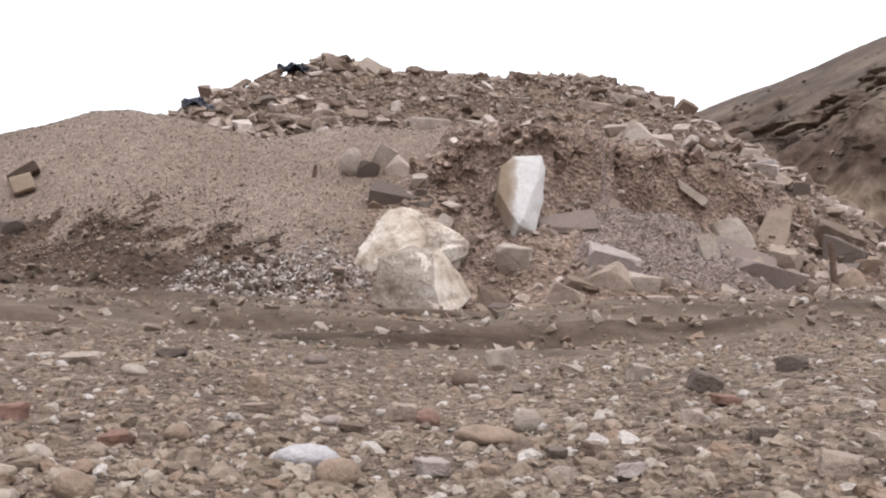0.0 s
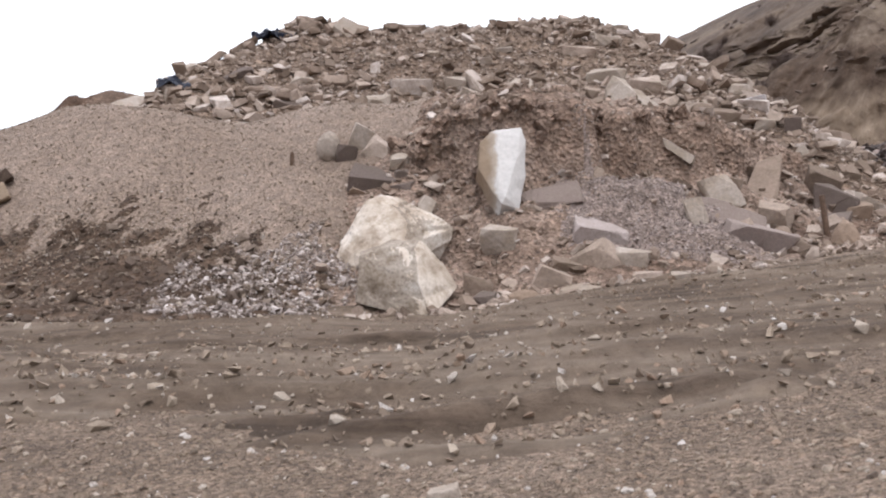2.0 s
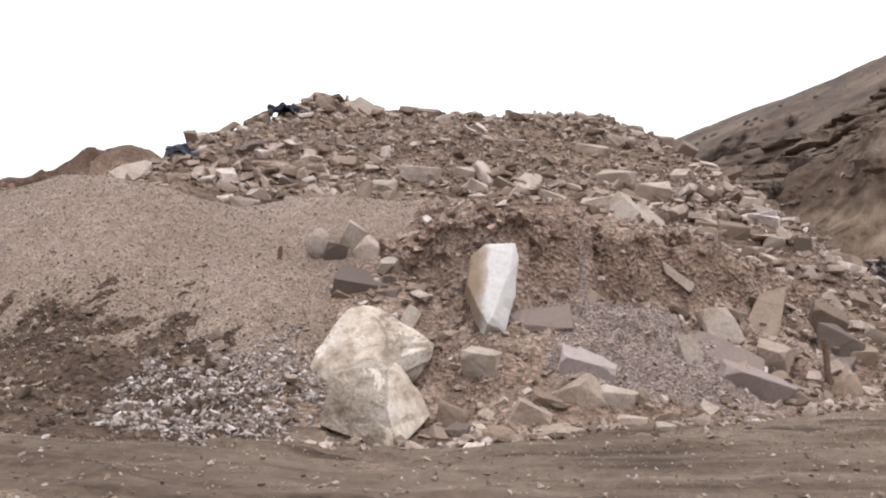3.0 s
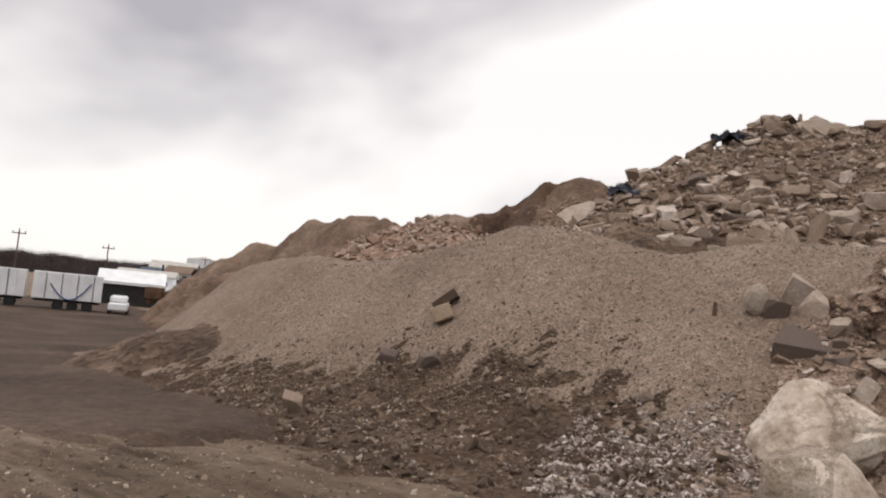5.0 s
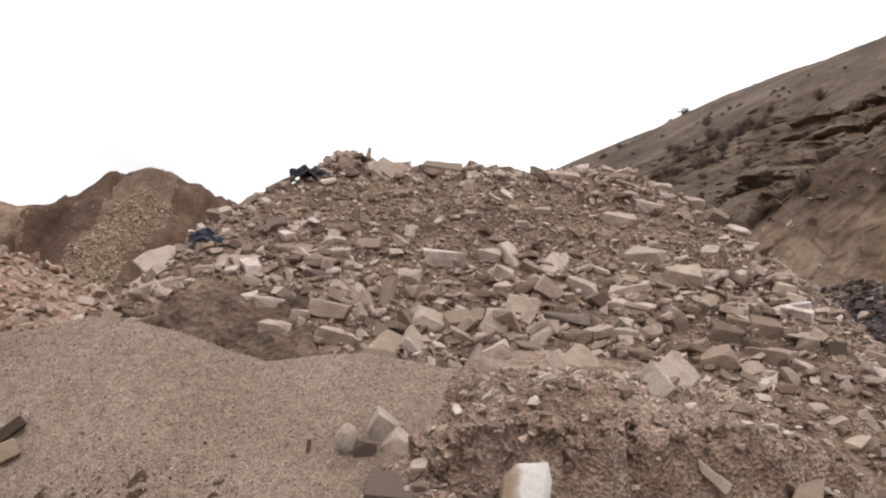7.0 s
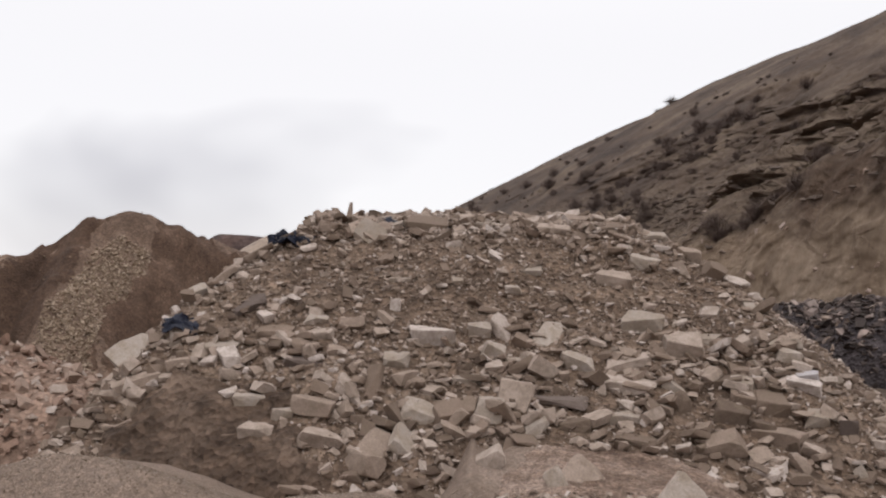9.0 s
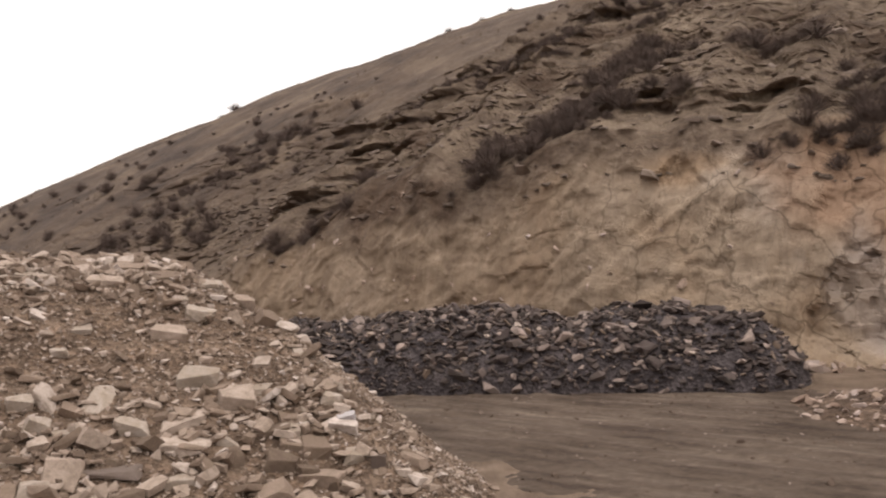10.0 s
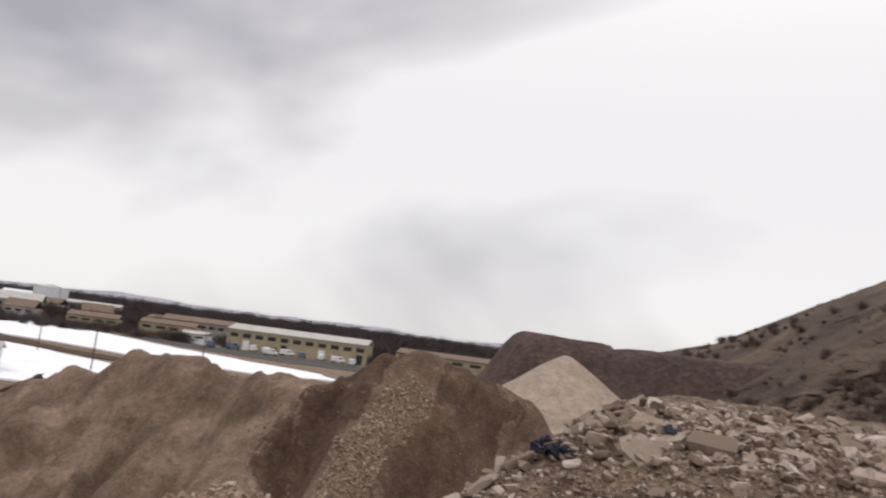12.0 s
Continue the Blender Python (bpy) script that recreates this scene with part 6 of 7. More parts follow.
def build_shrubs():
    rng = random.Random(61)
    lib = [shrub_arrays(rng, 150) for _ in range(8)]
    pick = np.random.RandomState(8)
    rows = []
    while len(rows) < 1500:
        i, j = pick.randint(10, 690), pick.randint(95, 325)
        d = fbm(HX[i, j], HY[i, j] + 2 * HZ[i, j], 15, 3, 151)
        if pick.rand() > 0.02 + 4.5 * (float(d) - 0.12):
            continue
        near = 1.15 if j < 180 else 0.75
        rows.append((HX[i, j], HY[i, j], HZ[i, j] - 0.15, near * min(2.6, 1.25 * math.exp(pick.normal(0.0, 0.4)))))
    while len(rows) < 1800:
        i, j = pick.randint(560, 745), pick.randint(60, 320)
        if pick.rand() < 0.25 + 1.6 * float(fbm(HX[i, j], HY[i, j] + 2 * HZ[i, j], 24, 3, 155)):
            rows.append((HX[i, j], HY[i, j], HZ[i, j] - 0.1, min(3.4, 2.0 * math.exp(pick.normal(0.0, 0.4)))))
    ob = joined_stones("hill_shrubs", rows, lib, M_SHRUB, rng, None, 0.15, 0.0)
    tagged(ob, "leafless brown shrubs dotted over the hillside", kind="stuff")
    lib = [shrub_arrays(rng, 26) for _ in range(8)]
    i, j = pick.randint(10, 700, 5200), pick.randint(112, 345, 5200)
    rows = np.stack([HX[i, j], HY[i, j], HZ[i, j] - 0.05, 0.55 * np.exp(pick.normal(0, 0.4, 5200))], -1)
    ob = joined_stones("dry_tufts", rows, lib, M_TUFT, rng, None, 0.2, 0.0)
    tagged(ob, "tufts of dry grass and low scrub on the slope", kind="stuff")


M_TUFT = plain_material("dry_grass", (0.15, 0.115, 0.08), 0.95, 0, 0.4, 0.5)
M_SHRUB = plain_material("dry_twigs", (0.105, 0.076, 0.064), 0.95, 0, 0.4, 0.8)
build_shrubs()


def ridge_shrubs():
    rng = random.Random(63)
    for x, y, z, s in ((56.3, 244, 60.1, 3.4), (51.8, 241.8, 57.0, 2.2), (103.7, 196.5, 76.7, 2.6), (104.4, 179.6, 75.2, 2.0), (115.7, 183.6, 80.5, 2.0), (79, 253, 72, 1.8), (104, 128, 67.9, 2.2)):
        v, f = shrub_arrays(rng, 160)
        ob = mesh_object("shrub", v * s, f, M_SHRUB)
        ob.matrix_basis = pose(x, y, z - 0.8)
        tagged(ob, "bare dark shrub standing on the hill's ridge", "shrub", "shrubs on the ridge")


ridge_shrubs()


# ---------------------------------------------------------------- machine by the cliff
def crusher():
    """A quarry feeder with its frame, hopper, guard and belt."""
    top = new("stone_crusher")
    bm = bmesh.new()
    for y in (-1.1, 1.1):
        box_into(bm, (11.0, 0.22, 0.55), (0, y, 1.55), 0.03)
    for x in np.linspace(-5, 5, 8):
        box_into(bm, (0.16, 2.2, 0.2), (x, 0, 1.45), 0.02)
    part("chassis", bm, M_PAINT, top, "dusty pale chassis beams")
    bm = bmesh.new()
    box_into(bm, (0.9, 2.0, 0.8), (-4.6, 0, 2.3), 0.06)
    part("feed_box", bm, M_WHITEDUST, top, "pale dusty feed box")
    for y in (-1.05, 1.05):
        bm = bmesh.new()
        box_into(bm, (3.0, 0.1, 0.7), (-2.6, y, 2.3), 0.03, Euler((0.25 if y > 0 else -0.25, 0.05, 0)).to_matrix().to_4x4())
        part("hopper_plate", bm, M_PAINT, top)
    bm = bmesh.new()
    box_into(bm, (0.8, 0.9, 0.5), (-0.6, -0.6, 2.2), 0.08)
    part("engine_cover", bm, M_REDPAINT, top, "faded red engine cover")
    bm = bmesh.new()
    tube_into(bm, (1.2, -0.9, 2.35), (1.2, 0.9, 2.35), 0.6, sides=18)
    part("flywheel", bm, M_IRON, top, "dark iron flywheel")
    bm = bmesh.new()
    box_into(bm, (1.3, 1.3, 0.7), (2.6, 0.2, 2.2), 0.06)
    part("gearbox", bm, M_IRON, top)
    bm = bmesh.new()
    box_into(bm, (1.6, 1.5, 0.6), (0.9, 0.1, 2.75), 0.06)
    part("jaw_housing", bm, M_IRON, top)
    bm = bmesh.new()
    tube_into(bm, (0.4, -1.3, 1.9), (1.5, -1.3, 1.9), 0.26, sides=14)
    part("fuel_tank", bm, M_WHITEDUST, top, "small dusty white fuel tank")
    for k, (x, y, z) in enumerate(((0.2, -1.2, 2.6), (2.2, -1.1, 2.7), (3.6, -1.0, 2.4), (-1.4, -1.2, 2.7))):
        bm = bmesh.new()
        pts = [(x + 0.55 * q, y - 0.12 * math.sin(q * 1.7 + k), z - 0.35 * math.sin(q * 0.8 + 0.4 * k)) for q in range(5)]
        for p0, p1 in zip(pts, pts[1:]):
            tube_into(bm, p0, p1, 0.07, sides=6)
        part("hose", bm, M_IRON, top, "black hydraulic hose")
    bm = bmesh.new()
    box_into(bm, (1.5, 0.08, 0.6), (-2.1, -1.36, 1.95), 0.02)
    part("side_plate", bm, M_PAINT, top)
    for x, y, z, w, h in ((-1.8, -0.7, 2.15, 0.9, 0.6), (-3.2, -0.5, 2.1, 1.2, 0.5), (0.6, -1.0, 2.0, 0.7, 0.5), (3.0, -1.1, 2.5, 0.8, 0.6), (4.6, -0.8, 2.2, 1.0, 0.7)):
        bm = bmesh.new()
        box_into(bm, (w, 0.6, h), (x, y, z), 0.06, Euler((0, 0.12, 0.2)).to_matrix().to_4x4())
        part("motor", bm, M_IRON, top, "greasy dark motor housing")
    bm = bmesh.new()
    box_into(bm, (0.9, 0.5, 0.5), (3.7, -0.9, 1.95), 0.05)
    part("valve_box", bm, M_REDPAINT, top)
    for x in (-4.3, -1.6, 1.8, 4.6):
        for y in (-1.0, 1.0):
            bm = bmesh.new()
            box_into(bm, (0.26, 0.26, 1.5), (x, y, 0.6), 0.02)
            part("leg", bm, M_PAINT, top)
    bm = bmesh.new()
    box_into(bm, (7.5, 0.8, 0.12), (6.2, 0, 2.9), 0.02, Euler((0, -0.26, 0)).to_matrix().to_4x4())
    part("belt", bm, M_IRON, top, "black rubber conveyor belt")
    for y in (-0.5, 0.5):
        bm = bmesh.new()
        box_into(bm, (7.5, 0.1, 0.3), (6.2, y, 2.75), 0.02, Euler((0, -0.26, 0)).to_matrix().to_4x4())
        part("belt_frame", bm, M_PAINT, top)
    x, y = 37.8, 22.3
    top.matrix_basis = pose(x, y, float(ground_z(x, y)) + 0.15, 0, 2, -128) @ Matrix.Diagonal((1.12, 1.12, 1.12, 1))
    tagged(top, "dusty stone crusher with a faded red engine cover", "crusher")


M_PAINT = plain_material("dusty_paint", (0.185, 0.16, 0.122), 0.8, 0, 0.6, 1.2)
M_WHITEDUST = plain_material("dusty_white_paint", (0.26, 0.235, 0.2), 0.7, 0, 0.25, 2.0)
M_REDPAINT = plain_material("red_paint", (0.17, 0.034, 0.026), 0.6, 0, 0.4, 3.0)
M_IRON = plain_material("dark_iron", (0.03, 0.028, 0.028), 0.6, 0.4, 0.4, 3.0)
crusher()


def crusher_mounds():
    def low(x, y):
        d = np.hypot((x - 37.0) / 5.5, (y - 24.0) / 7.0)
        return ground_z(x, y) - 0.3 + 1.4 * np.clip(1 - d * d, 0, 1) + 0.35 * fbm(x, y, 1.6, 4, 161)
    ob = patch("feeding_ramp", np.linspace(30, 45, 90), np.linspace(15.5, 32.5, 110), low, M_SCARP)
    tagged(ob, "low earth ramp under the stone crusher", "earth heap")

    def dark(x, y):
        d = np.hypot(x - 48.0, y - 20.0)
        return np.maximum(ground_z(x, y) - 0.3, 11.8 - 0.9 * np.sqrt(d * d + 1.5) + 0.5 * fbm(x, y, 2.5, 4, 165))
    ob = patch("grit_cone", np.linspace(33, 64, 100), np.linspace(4, 34, 100), dark, M_GRIT)
    tagged(ob, "steep cone of dark grey grit beside the crusher", "grit heap")
    rng = random.Random(71)
    rows = scatter(rng, 500, (30, 44, 16, 32), low, logsize(0.28, 0.45, 0.1, 0.8), lambda x, y, z: z > ground_z(x, y))
    stuff("ramp_rubble", rows, ROCKS, M_CLIFFROCK, "rubble spilled round the crusher", 72)
    rows = scatter(rng, 420, (38, 58, 22, 46), ground_z, logsize(0.5, 0.45, 0.15, 1.5), lambda x, y, z: np.abs(y - (46 - 1.0 * (x - 40))) < 3.2)
    stuff("cliff_foot_rubble", rows, ROCKS, M_CLIFFROCK, "fallen blocks along the cliff's foot", 73)


M_GRIT = soil_material("dark_grit", (0.0374, 0.0274, 0.0209), (0.0612, 0.0454, 0.0338), (0.09, 0.0691, 0.0533), 5, 0.4, 0.7, 0.1, 0.3)
crusher_mounds()


def gravel_blocks():
    """Two squared blocks that rolled down the gravel and lie one above the other."""
    rng = random.Random(91)
    for x, y, lift, size, tilt, mat, label in (
            (-7.95, 14.62, 0.16, (0.55, 0.34, 0.2), -40, M_CLOD, "dark squared stone slab lying tilted on the gravel"),
            (-7.72, 14.2, 0.2, (0.38, 0.34, 0.3), -24, M_RUN, "pale brown squared stone block resting on the gravel")):
        bm = bmesh.new()
        box_into(bm, size, (0, 0, 0), 0.02)
        for v in bm.verts:
            v.co += Vector((rng.uniform(-1, 1), rng.uniform(-1, 1), rng.uniform(-1, 1))) * 0.012
        ob = part("squared_block", bm, mat, None)
        ob.matrix_basis = pose(x, y, float(bank_z(x, y)) + lift, -12, tilt, 31)
        tagged(ob, label, "stone", "squared blocks on the gravel")


gravel_blocks()


# ---------------------------------------------------------------- valley beyond: yard, sheds, snow, woods, hills
M_WHITEPAINT = plain_material("white_paint", (0.66, 0.67, 0.68), 0.55, 0, 0.12, 0.8)
M_TYRE = plain_material("rubber", (0.02, 0.02, 0.02), 0.85, 0, 0.3, 4)
M_STEEL = plain_material("grey_steel", (0.2, 0.2, 0.21), 0.5, 0.5, 0.3, 2)
M_BLUE = plain_material("blue_plastic", (0.03, 0.06, 0.2), 0.5, 0, 0.3, 3)
M_YWALL = plain_material("yellow_render", (0.34, 0.29, 0.195), 0.85, 0, 0.15, 0.4)
M_GWALL = plain_material("grey_render", (0.30, 0.28, 0.26), 0.85, 0, 0.2, 0.4)
M_ROOF = plain_material("pale_roof_sheet", (0.42, 0.40, 0.37), 0.7, 0, 0.15, 0.3)
M_BROWNROOF = plain_material("brown_roof_sheet", (0.17, 0.12, 0.09), 0.8, 0, 0.2, 0.3)
M_DARKGLASS = plain_material("dark_opening", (0.025, 0.025, 0.03), 0.35, 0, 0.3, 1)
M_SNOW = plain_material("old_snow", (0.80, 0.81, 0.84), 0.8, 0, 0.06, 0.2)
M_WOODS = plain_material("bare_woods", (0.06, 0.046, 0.044), 0.95, 0, 0.35, 0.05)
M_LOT = plain_material("wet_asphalt", (0.05, 0.046, 0.045), 0.75, 0, 0.35, 0.08)
# pale bluish grey: the haze of distance is put into this colour
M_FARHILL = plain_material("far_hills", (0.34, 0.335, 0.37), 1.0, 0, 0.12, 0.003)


def trailer(x, y, turn, length, label, sheet=False):
    top = new("box_trailer")
    bm = bmesh.new()
    box_into(bm, (length, 2.5, 2.55), (0, 0, 2.35), 0.04)
    body = part("body", bm, M_WHITEPAINT, top)
    for k in range(int(length / 0.7)):
        bm = bmesh.new()
        box_into(bm, (0.09, 0.06, 2.4), (-length / 2 + 0.4 + 0.7 * k, -1.28, 2.35), 0.01)
        part("rib", bm, M_STEEL if k % 2 else M_WHITEPAINT, body)
    bm = bmesh.new()
    box_into(bm, (length * 0.96, 0.9, 0.3), (0, 0, 0.95), 0.02)
    part("chassis", bm, M_IRON, top)
    for dx in (length / 2 - 1.2, length / 2 - 2.5, length / 2 - 3.8):
        for dy in (-0.95, 0.95):
            bm = bmesh.new()
            tube_into(bm, (dx, dy - 0.16, 0.5), (dx, dy + 0.16, 0.5), 0.5, sides=18)
            wheel = part("wheel", bm, M_TYRE, top)
            bm = bmesh.new()
            tube_into(bm, (dx, dy - 0.18, 0.5), (dx, dy + 0.18, 0.5), 0.24, sides=12)
            part("rim", bm, M_IRON, wheel)
    for dy in (-0.8, 0.8):
        bm = bmesh.new()
        box_into(bm, (0.18, 0.18, 0.95), (-length / 2 + 2.4, dy, 0.48), 0.01)
        part("support_leg", bm, M_STEEL, top)
    if sheet:
        bm = bmesh.new()
        pts = [(length / 2 - 4.6 + 0.45 * k, 3.4 - 2.3 * math.sin(math.pi * (0.12 + 0.80 * k / 8))) for k in range(9)]
        for (ax, az), (bx, bz) in zip(pts, pts[1:]):
            tube_into(bm, (ax, -1.33, az), (bx, -1.33, bz), 0.055, sides=6)
        part("tarpaulin_roll", bm, M_BLUE, top, "sagging blue tarpaulin roll")
    top.matrix_basis = pose(x, y, float(ground_z(x, y)), 0, 0, turn)
    tagged(top, label, "trailer", "trailers in the yard")


trailer(-72.5, 48.1, 57, 6.1, "white ribbed box trailer with a blue tarpaulin roll", True)
trailer(-77.1, 41.0, 57, 9.6, "plain white box trailer parked in the yard")


def pickup():
    top = new("pickup_truck")
    bm = bmesh.new()
    box_into(bm, (4.8, 1.8, 0.75), (0, 0, 0.85), 0.12)
    part("body", bm, M_WHITEPAINT, top)
    bm = bmesh.new()
    box_into(bm, (1.9, 1.65, 0.75), (-0.2, 0, 1.55), 0.2)
    part("cab", bm, M_WHITEPAINT, top)
    for dy in (-0.84, 0.84):
        bm = bmesh.new()
        box_into(bm, (1.5, 0.03, 0.45), (-0.2, dy, 1.6), 0.01)
        part("side_window", bm, M_DARKGLASS, top)
    for dx in (-1.5, 1.5):
        for dy in (-0.82, 0.82):
            bm = bmesh.new()
            tube_into(bm, (dx, dy - 0.12, 0.38), (dx, dy + 0.12, 0.38), 0.38, sides=16)
            part("wheel", bm, M_TYRE, top)
    top.matrix_basis = pose(-69.9, 52.1, float(ground_z(-69.9, 52.1)), 0, 0, 142)
    tagged(top, "small white pickup truck parked beside the trailer", "truck")


pickup()


def building(name, label, category, x, y, turn, length, depth, height, wall, roof, bays=0, pitch=0.12, doors=False):
    top = new(name)
    bm = bmesh.new()
    box_into(bm, (length, depth, height), (0, 0, height / 2), 0.0)
    part("wall", bm, wall, top)
    bm = bmesh.new()
    rise = depth * pitch
    over = 0.4
    a, b = length / 2 + over, depth / 2 + over
    low, high = height + 0.02, height + rise + 0.02
    v = [bm.verts.new(p) for p in ((-a, -b, low), (a, -b, low), (a, 0, high), (-a, 0, high), (-a, b, low), (a, b, low), (-a, -b, low + 0.35), (a, -b, low + 0.35), (a, 0, high + 0.35), (-a, 0, high + 0.35), (-a, b, low + 0.35), (a, b, low + 0.35))]
    for f in ((0, 1, 2, 3), (3, 2, 5, 4), (6, 9, 8, 7), (9, 10, 11, 8), (0, 6, 7, 1), (4, 5, 11, 10), (0, 3, 9, 6), (3, 4, 10, 9), (1, 7, 8, 2), (2, 8, 11, 5)):
        bm.faces.new([v[i] for i in f])
    bmesh.ops.recalc_face_normals(bm, faces=list(bm.faces))
    part("roof", bm, roof, top)
    for k in range(bays):
        cx = -length / 2 + length * (k + 0.5) / bays
        bm = bmesh.new()
        w = length / bays
        box_into(bm, (w * 0.62, 0.12, height * 0.2), (cx, -depth / 2 - 0.05, height * 0.74), 0.02)
        win = part("window", bm, M_DARKGLASS, top)
        if doors and k % 3 == 1:
            bm = bmesh.new()
            box_into(bm, (w * 0.5, 0.14, height * 0.5), (cx, -depth / 2 - 0.06, height * 0.25), 0.02)
            part("door", bm, M_WHITEPAINT if k % 2 else M_DARKGLASS, top)
    for k in range(bays + 1 if bays else 0):
        bm = bmesh.new()
        box_into(bm, (0.45, 0.3, height * 0.98), (-length / 2 + length * k / bays, -depth / 2 - 0.12, height * 0.49), 0.02)
        part("pilaster", bm, wall, top)
    top.matrix_basis = pose(x, y, float(ground_z(x, y)) - 0.1, 0, 0, turn)
    tagged(top, label, category, "buildings in the valley")


building("warehouse", "long yellow warehouse with a pale sheet roof", "warehouse", -180, 280, 22, 54, 20, 7.6, M_YWALL, M_ROOF, 11, 0.10, True)
building("warehouse", "low brown-roofed warehouse beyond the spoil hill", "warehouse", -128, 330, 14, 60, 18, 6.0, M_YWALL, M_BROWNROOF, 8, 0.1)
building("shed", "low yellow shed with a brown roof", "shed", -240, 272, 30, 22, 13, 5.5, M_YWALL, M_BROWNROOF, 4, 0.12)
building("shed", "low yellow shed with a brown roof", "shed", -272, 262, 34, 20, 11, 4.6, M_YWALL, M_BROWNROOF, 4, 0.16)
building("house", "small grey house with a dark roof", "house", -296, 246, 28, 12, 9, 5.0, M_GWALL, M_BROWNROOF, 3, 0.35)
building("shed", "small pale shed with a white roof", "shed", -214, 258, 18, 10, 7, 3.6, M_WHITEPAINT, M_ROOF, 2, 0.15)
building("house", "small grey house with a dark roof", "house", -312, 300, 50, 14, 10, 6.0, M_GWALL, M_BROWNROOF, 3, 0.35)
building("house", "pale house with a pitched roof", "house", -352, 306, 20, 16, 10, 6.5, M_WHITEPAINT, M_BROWNROOF, 4, 0.3)
building("shed", "low dark shed among bare trees", "shed", -300, 345, 25, 30, 14, 6.0, M_IRON, M_BROWNROOF, 0, 0.12)
building("house", "grey house with a snowy roof", "house", -430, 350, 35, 16, 11, 8.0, M_GWALL, M_WHITEPAINT, 4, 0.3)
building("shed", "long grey shed behind the yellow sheds", "shed", -266, 322, 30, 34, 16, 7.0, M_GWALL, M_BROWNROOF, 8, 0.14)
building("house", "grey gabled house by the snow field", "house", -330, 270, 40, 22, 12, 7.0, M_GWALL, M_ROOF, 3, 0.3)
building("shed", "flat grey shed among bare trees", "shed", -395, 370, 40, 40, 16, 8, M_GWALL, M_ROOF, 5, 0.1)
building("shed", "dark shed with a whitish roof beside the yard", "shed", -91, 69, 52, 7.5, 6, 2.7, M_IRON, M_WHITEPAINT, 0, 0.25)
building("shed", "small white shed far across the yard", "shed", -118, 92, 45, 9, 6, 3.6, M_WHITEPAINT, M_ROOF, 2, 0.15)


def tank():
    top = new("storage_tank")
    bm = bmesh.new()
    tube_into(bm, (0, 0, 0), (0, 0, 15), 9, sides=40)
    part("shell", bm, M_WHITEPAINT, top)
    bm = bmesh.new()
    tube_into(bm, (0, 0, 15.0), (0, 0, 16.6), 9.1, 0.8, sides=40)
    part("roof", bm, M_ROOF, top)
    bm = bmesh.new()
    tube_into(bm, (8.9, -1.6, 0), (8.9, -1.6, 16), 0.12, sides=6)
    part("ladder_rail", bm, M_STEEL, top)
    top.matrix_basis = pose(-380, 330, float(ground_z(-380, 330)), 0, 0, 0)
    tagged(top, "tall white cylindrical storage tank with a low roof", "tank")


tank()


def hopper_tower():
    top = new("hopper_tower")
    for dx in (-1.4, 1.4):
        for dy in (-1.4, 1.4):
            bm = bmesh.new()
            box_into(bm, (0.2, 0.2, 3.8), (dx, dy, 1.9), 0.02)
            part("leg", bm, M_STEEL, top)
    bm = bmesh.new()
    box_into(bm, (3.4, 3.4, 2.2), (0, 0, 4.6), 0.1)
    part("bin", bm, M_BLUEGREY, top)
    bm = bmesh.new()
    box_into(bm, (0.3, 0.3, 3.6), (1.85, 0, 4.6), 0.03)
    part("duct", bm, M_IRON, top)
    top.matrix_basis = pose(-121, 95, float(ground_z(-121, 95)) - 0.5, 0, 0, 40)
    tagged(top, "blue-grey steel hopper on legs across the yard", "hopper")


M_BLUEGREY = plain_material("blue_grey_steel", (0.13, 0.16, 0.22), 0.6, 0.2, 0.25, 0.6)
hopper_tower()


def pole(x, y, h, label, kind="utility_pole", arm=True):
    top = new(kind)
    bm = bmesh.new()
    tube_into(bm, (0, 0, -0.5), (0, 0, h), 0.13, 0.09, 8)
    part("mast", bm, M_WOOD if arm else M_STEEL, top)
    if arm:
        bm = bmesh.new()
        box_into(bm, (1.9, 0.14, 0.14), (0, 0, h - 0.6), 0.01)
        part("crossarm", bm, M_WOOD, top)
        for dx in (-0.8, 0, 0.8):
            bm = bmesh.new()
            tube_into(bm, (dx, 0, h - 0.53), (dx, 0, h - 0.28), 0.05, sides=6)
            part("insulator", bm, M_DARKGLASS, top)
    top.matrix_basis = pose(x, y, float(ground_z(x, y)), 0, 0, 35)
    tagged(top, label, "pole", "poles in the valley")


pole(-104, 60.5, 8.5, "weathered wooden utility pole in the yard")
pole(-107, 76, 8.0, "weathered wooden utility pole in the yard")
pole(-150, 132, 9.0, "wooden utility pole by the snow field")
pole(-112, 140, 9.0, "wooden utility pole by the snow field")
pole(-96, 96, 9.5, "wooden utility pole beyond the hopper")


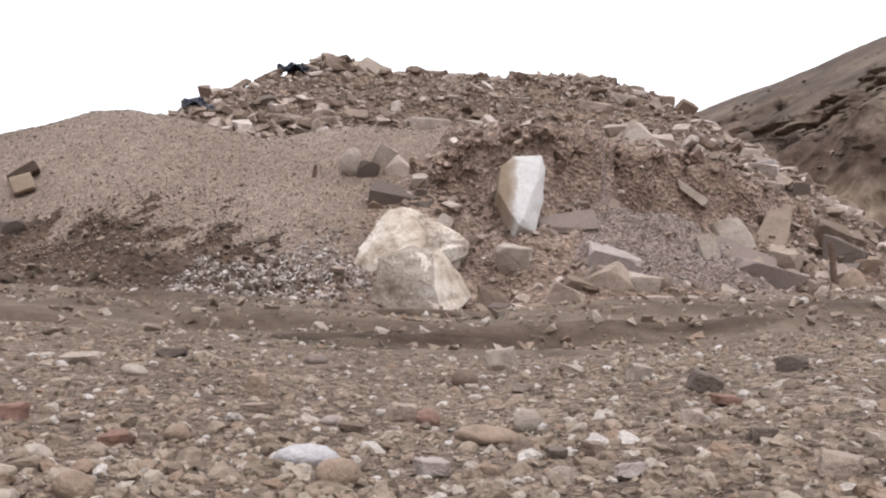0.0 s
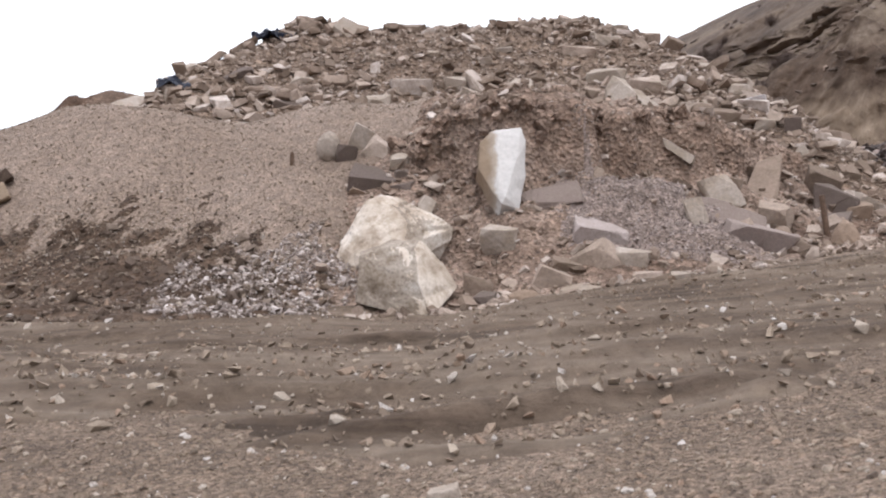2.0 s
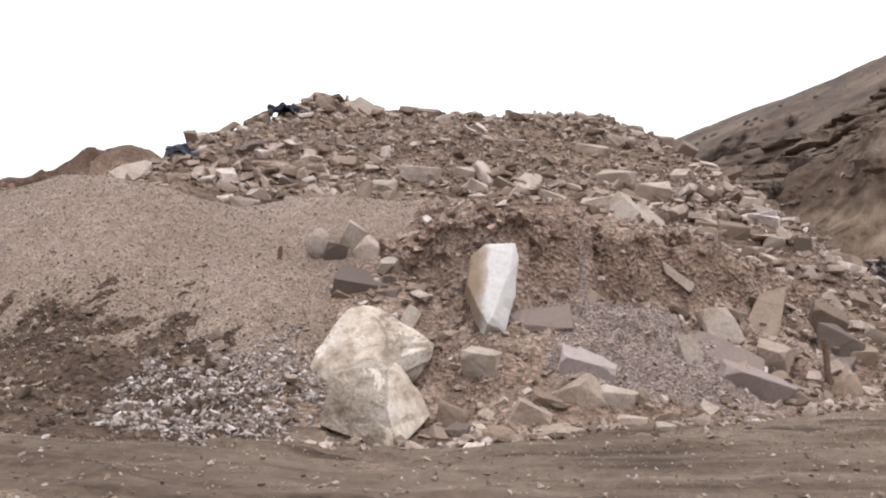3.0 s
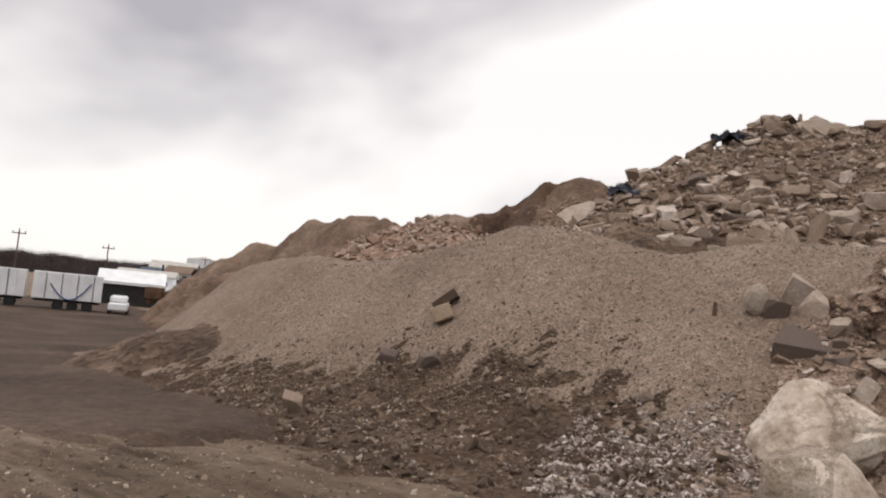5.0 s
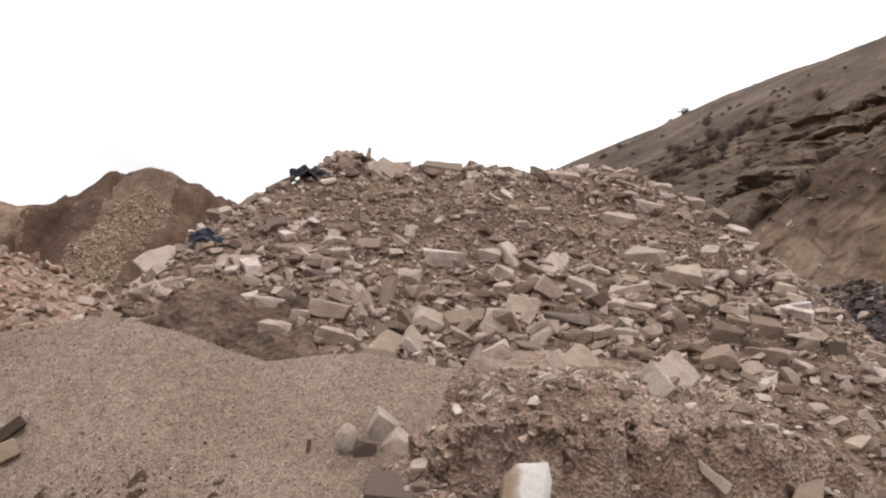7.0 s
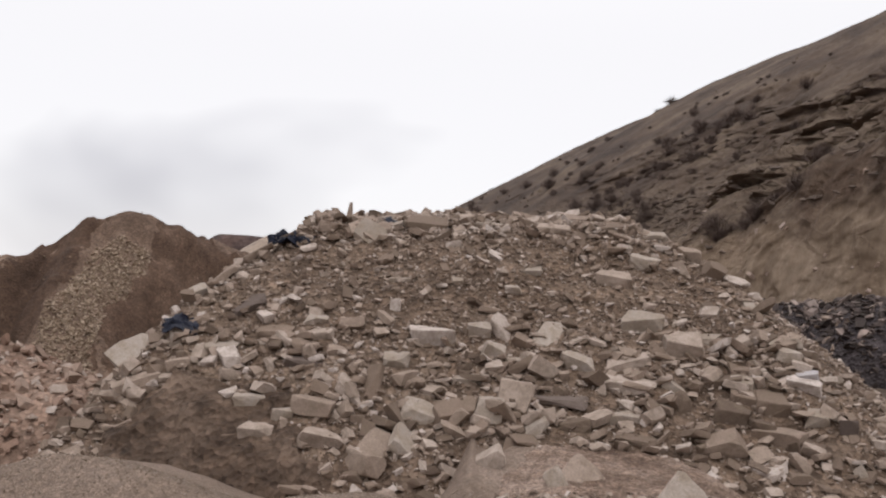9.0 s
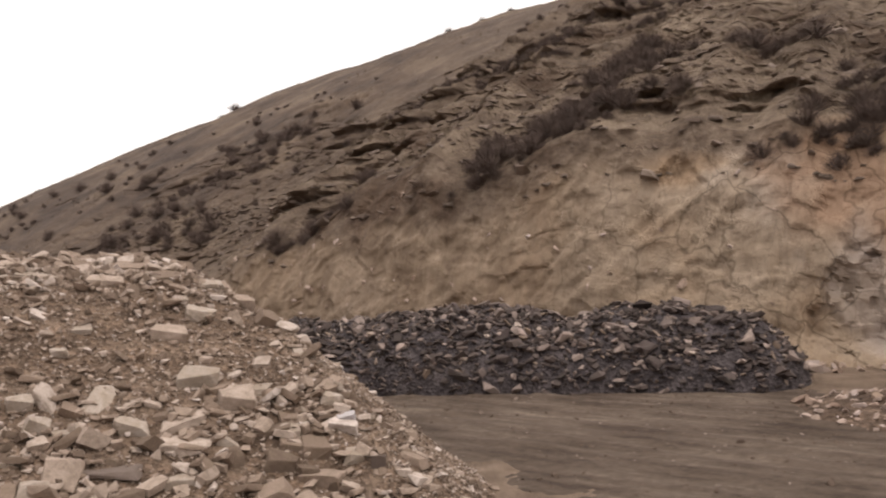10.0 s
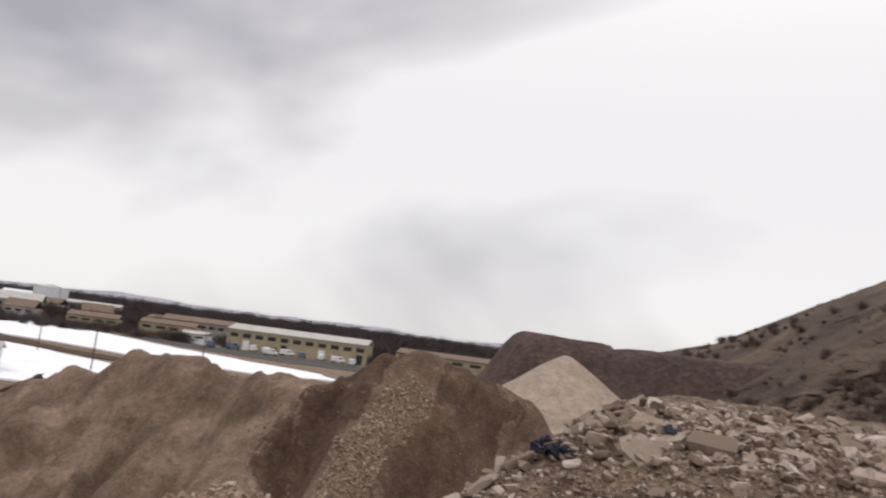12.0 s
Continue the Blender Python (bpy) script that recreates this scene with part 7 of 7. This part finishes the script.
def conveyor(x, y, turn, length, rise):
    """A rusty inclined belt conveyor on trestle legs."""
    top = new("conveyor")
    tilt = Euler((0, -rise, 0)).to_matrix().to_4x4()
    for dy in (-0.6, 0.6):
        bm = bmesh.new()
        box_into(bm, (length, 0.16, 0.5), (0, dy, 3.4), 0.03, tilt)
        part("side_beam", bm, M_RUST, top, "rusty channel beam")
    bm = bmesh.new()
    box_into(bm, (length + 0.3, 0.95, 0.1), (0, 0, 3.62), 0.02, tilt)
    part("belt", bm, M_IRON, top, "black rubber belt")
    for u in (-0.45, 0.45):
        bm = bmesh.new()
        c = Vector((u * length * math.cos(rise), 0, 3.5 + u * length * math.sin(rise)))
        tube_into(bm, c + Vector((0, -0.6, 0)), c + Vector((0, 0.6, 0)), 0.3, sides=14)
        part("drum", bm, M_IRON, top)
    for u in (-0.3, 0.05, 0.38):
        for dy in (-0.6, 0.6):
            bm = bmesh.new()
            tube_into(bm, (u * length, dy * 1.5, -0.4), (u * length, dy, 3.3 + u * length * math.sin(rise)), 0.09, sides=6)
            part("leg", bm, M_RUST, top)
    bm = bmesh.new()
    box_into(bm, (1.8, 1.9, 1.3), (-0.36 * length, 0, 3.3 - 0.36 * length * math.sin(rise) + 0.5), 0.08)
    part("feed_hopper", bm, M_RUST, top, "dark rusty feed hopper")
    top.matrix_basis = pose(x, y, float(ground_z(x, y)), 0, 0, turn)
    tagged(top, "rusty belt conveyor on legs beyond the gravel", "conveyor")


M_RUST = plain_material("rust", (0.1, 0.055, 0.036), 0.85, 0.1, 0.5, 1.5)
conveyor(-70.5, 60.5, 42, 8.5, 0.5)


def sheet(name, corners, label, thick=0.25, seed=0, skin=None, category="snow"):
    """A sheet of snow or dirt lying in the valley, with a ragged edge."""
    pts = []
    n = len(corners)
    for k in range(n):
        a, b = Vector(corners[k]), Vector(corners[(k + 1) % n])
        for m in range(14):
            p = a.lerp(b, m / 14)
            w = 3.0 * noise.fractal(Vector((p.x * 0.06, p.y * 0.06, seed)), 1.0, 2.0, 3)
            pts.append((p.x + w, p.y + w * 0.6))
    bm = bmesh.new()
    vs = [bm.verts.new((x, y, float(ground_z(x, y)) + thick)) for x, y in pts]
    lo = [bm.verts.new((x, y, float(ground_z(x, y)) - 0.2)) for x, y in pts]
    f = bm.faces.new(vs)
    for k in range(len(vs)):
        j = (k + 1) % len(vs)
        bm.faces.new((vs[k], lo[k], lo[j], vs[j]))
    bmesh.ops.triangulate(bm, faces=[f])
    bmesh.ops.recalc_face_normals(bm, faces=list(bm.faces))
    ob = part(name, bm, skin or M_SNOW, None)
    tagged(ob, label, category, kind="structure")


sheet("snow_field", [(-330, 262), (-250, 238), (-176, 208), (-116, 193), (-104, 179), (-117, 162), (-145, 157), (-172, 160), (-196, 158), (-260, 200)], "wide flat field of old snow in the valley", 0.3, 1)
sheet("snow_field", [(-169, 137), (-143, 135), (-126, 131), (-105, 110), (-100, 92), (-112, 84), (-150, 110)], "patch of old snow beyond the heaps", 0.3, 2)
sheet("snow_field", [(-66, 208), (-44, 214), (-36, 206), (-60, 198)], "strip of old snow at the spoil hill's foot", 0.3, 3)


sheet("lot", [(-250, 262), (-214, 250), (-170, 258), (-136, 274), (-112, 268), (-118, 240), (-150, 222), (-190, 226), (-232, 238)], "dark wet asphalt lot before the warehouse", 0.14, 4, M_LOT, "lot")
sheet("farm_track", [(-260, 196), (-196, 157), (-168, 150), (-140, 146), (-112, 150), (-104, 164), (-98, 158), (-110, 142), (-142, 138), (-172, 142), (-200, 150), (-264, 188)], "brown dirt track between the snow patches", 0.16, 5, M_YARD, "track")


def van(x, y, turn, label, skin):
    top = new("van")
    bm = bmesh.new()
    box_into(bm, (4.2, 2.1, 1.9), (-0.6, 0, 1.45), 0.15)
    part("body", bm, skin, top)
    bm = bmesh.new()
    box_into(bm, (1.3, 2.0, 1.1), (2.0, 0, 1.05), 0.25)
    part("bonnet", bm, skin, top)
    for dy in (-1.06, 1.06):
        bm = bmesh.new()
        box_into(bm, (1.0, 0.05, 0.6), (0.8, dy, 1.9), 0.02)
        part("side_window", bm, M_DARKGLASS, top)
    for dx in (-1.7, 1.7):
        for dy in (-0.95, 0.95):
            bm = bmesh.new()
            tube_into(bm, (dx, dy - 0.13, 0.4), (dx, dy + 0.13, 0.4), 0.4, sides=14)
            part("wheel", bm, M_TYRE, top)
    top.matrix_basis = pose(x, y, float(ground_z(x, y)) + 0.14, 0, 0, turn)
    tagged(top, label, "van", "vans on the warehouse lot")


for k, (along, out) in enumerate(((-22, 18), (-15, 15), (-9, 20), (-2, 16), (5, 22), (11, 15), (18, 19), (24, 24), (-28, 26), (-5, 30))):
    c, q = math.cos(math.radians(22)), math.sin(math.radians(22))
    van(-180 + along * c + out * q, 280 + along * q - out * c, 22 + (90 if k % 3 else 15), "white delivery van parked on the lot" if k % 4 else "dark grey van parked on the lot", M_WHITEPAINT if k % 4 else M_BLUEGREY)


def wood_floor():
    a = np.radians(np.linspace(14, 84, 140))
    r = np.geomspace(345, 2250, 60)
    A, R = np.meshgrid(a, r, indexing="ij")
    x, y = -R * np.sin(A), R * np.cos(A)
    z = ground_z(x, y) + np.clip((R - 360 + 120 * fbm(x, y, 80, 4, 411)) * 0.05, -0.6, 0.5)
    ob = mesh_object("woodland", np.stack([x, y, z], -1), grid_faces(len(a), len(r)), M_WOODFLOOR, True)
    tagged(ob, "dark winter woodland floor across the valley", kind="structure")


M_WOODFLOOR = plain_material("leaf_litter", (0.075, 0.06, 0.055), 0.95, 0, 0.4, 0.02)
wood_floor()


def woods():
    rng = random.Random(81)
    vs, fs, n = [], [], 0
    lib = [shrub_arrays(rng, 90) for _ in range(5)]
    rows = []
    for band, (r0, r1, count, size) in enumerate([(420, 560, 1700, 10), (650, 1000, 1600, 16), (1100, 1700, 1400, 23), (325, 430, 620, 6)]):
        for _ in range(count):
            a = math.radians(rng.uniform(12, 72))
            r = rng.uniform(r0, r1)
            x, y = -r * math.sin(a), r * math.cos(a)
            if fbm(x, y, 90, 2, 171) < -0.22:
                continue
            rows.append((x, y, float(ground_z(x, y)) - 0.3, size * rng.uniform(0.6, 1.1)))
    ob = joined_stones("far_woods", rows, lib, M_WOODS, rng, None, 0.06, 0.0)
    tagged(ob, "belts of bare dark trees across the valley", kind="stuff")


woods()


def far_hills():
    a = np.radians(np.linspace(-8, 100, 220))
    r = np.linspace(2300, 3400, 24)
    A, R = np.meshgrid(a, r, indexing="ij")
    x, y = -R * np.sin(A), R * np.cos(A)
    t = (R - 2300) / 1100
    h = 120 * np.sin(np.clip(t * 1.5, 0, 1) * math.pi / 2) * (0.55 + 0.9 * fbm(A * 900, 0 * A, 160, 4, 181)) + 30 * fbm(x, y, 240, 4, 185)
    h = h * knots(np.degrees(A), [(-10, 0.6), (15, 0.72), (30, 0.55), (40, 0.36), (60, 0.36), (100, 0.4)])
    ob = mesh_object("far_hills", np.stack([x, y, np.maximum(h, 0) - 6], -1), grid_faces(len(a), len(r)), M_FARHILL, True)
    tagged(ob, "distant grey hills on the horizon, haze painted into their colour", "hills", kind="structure")


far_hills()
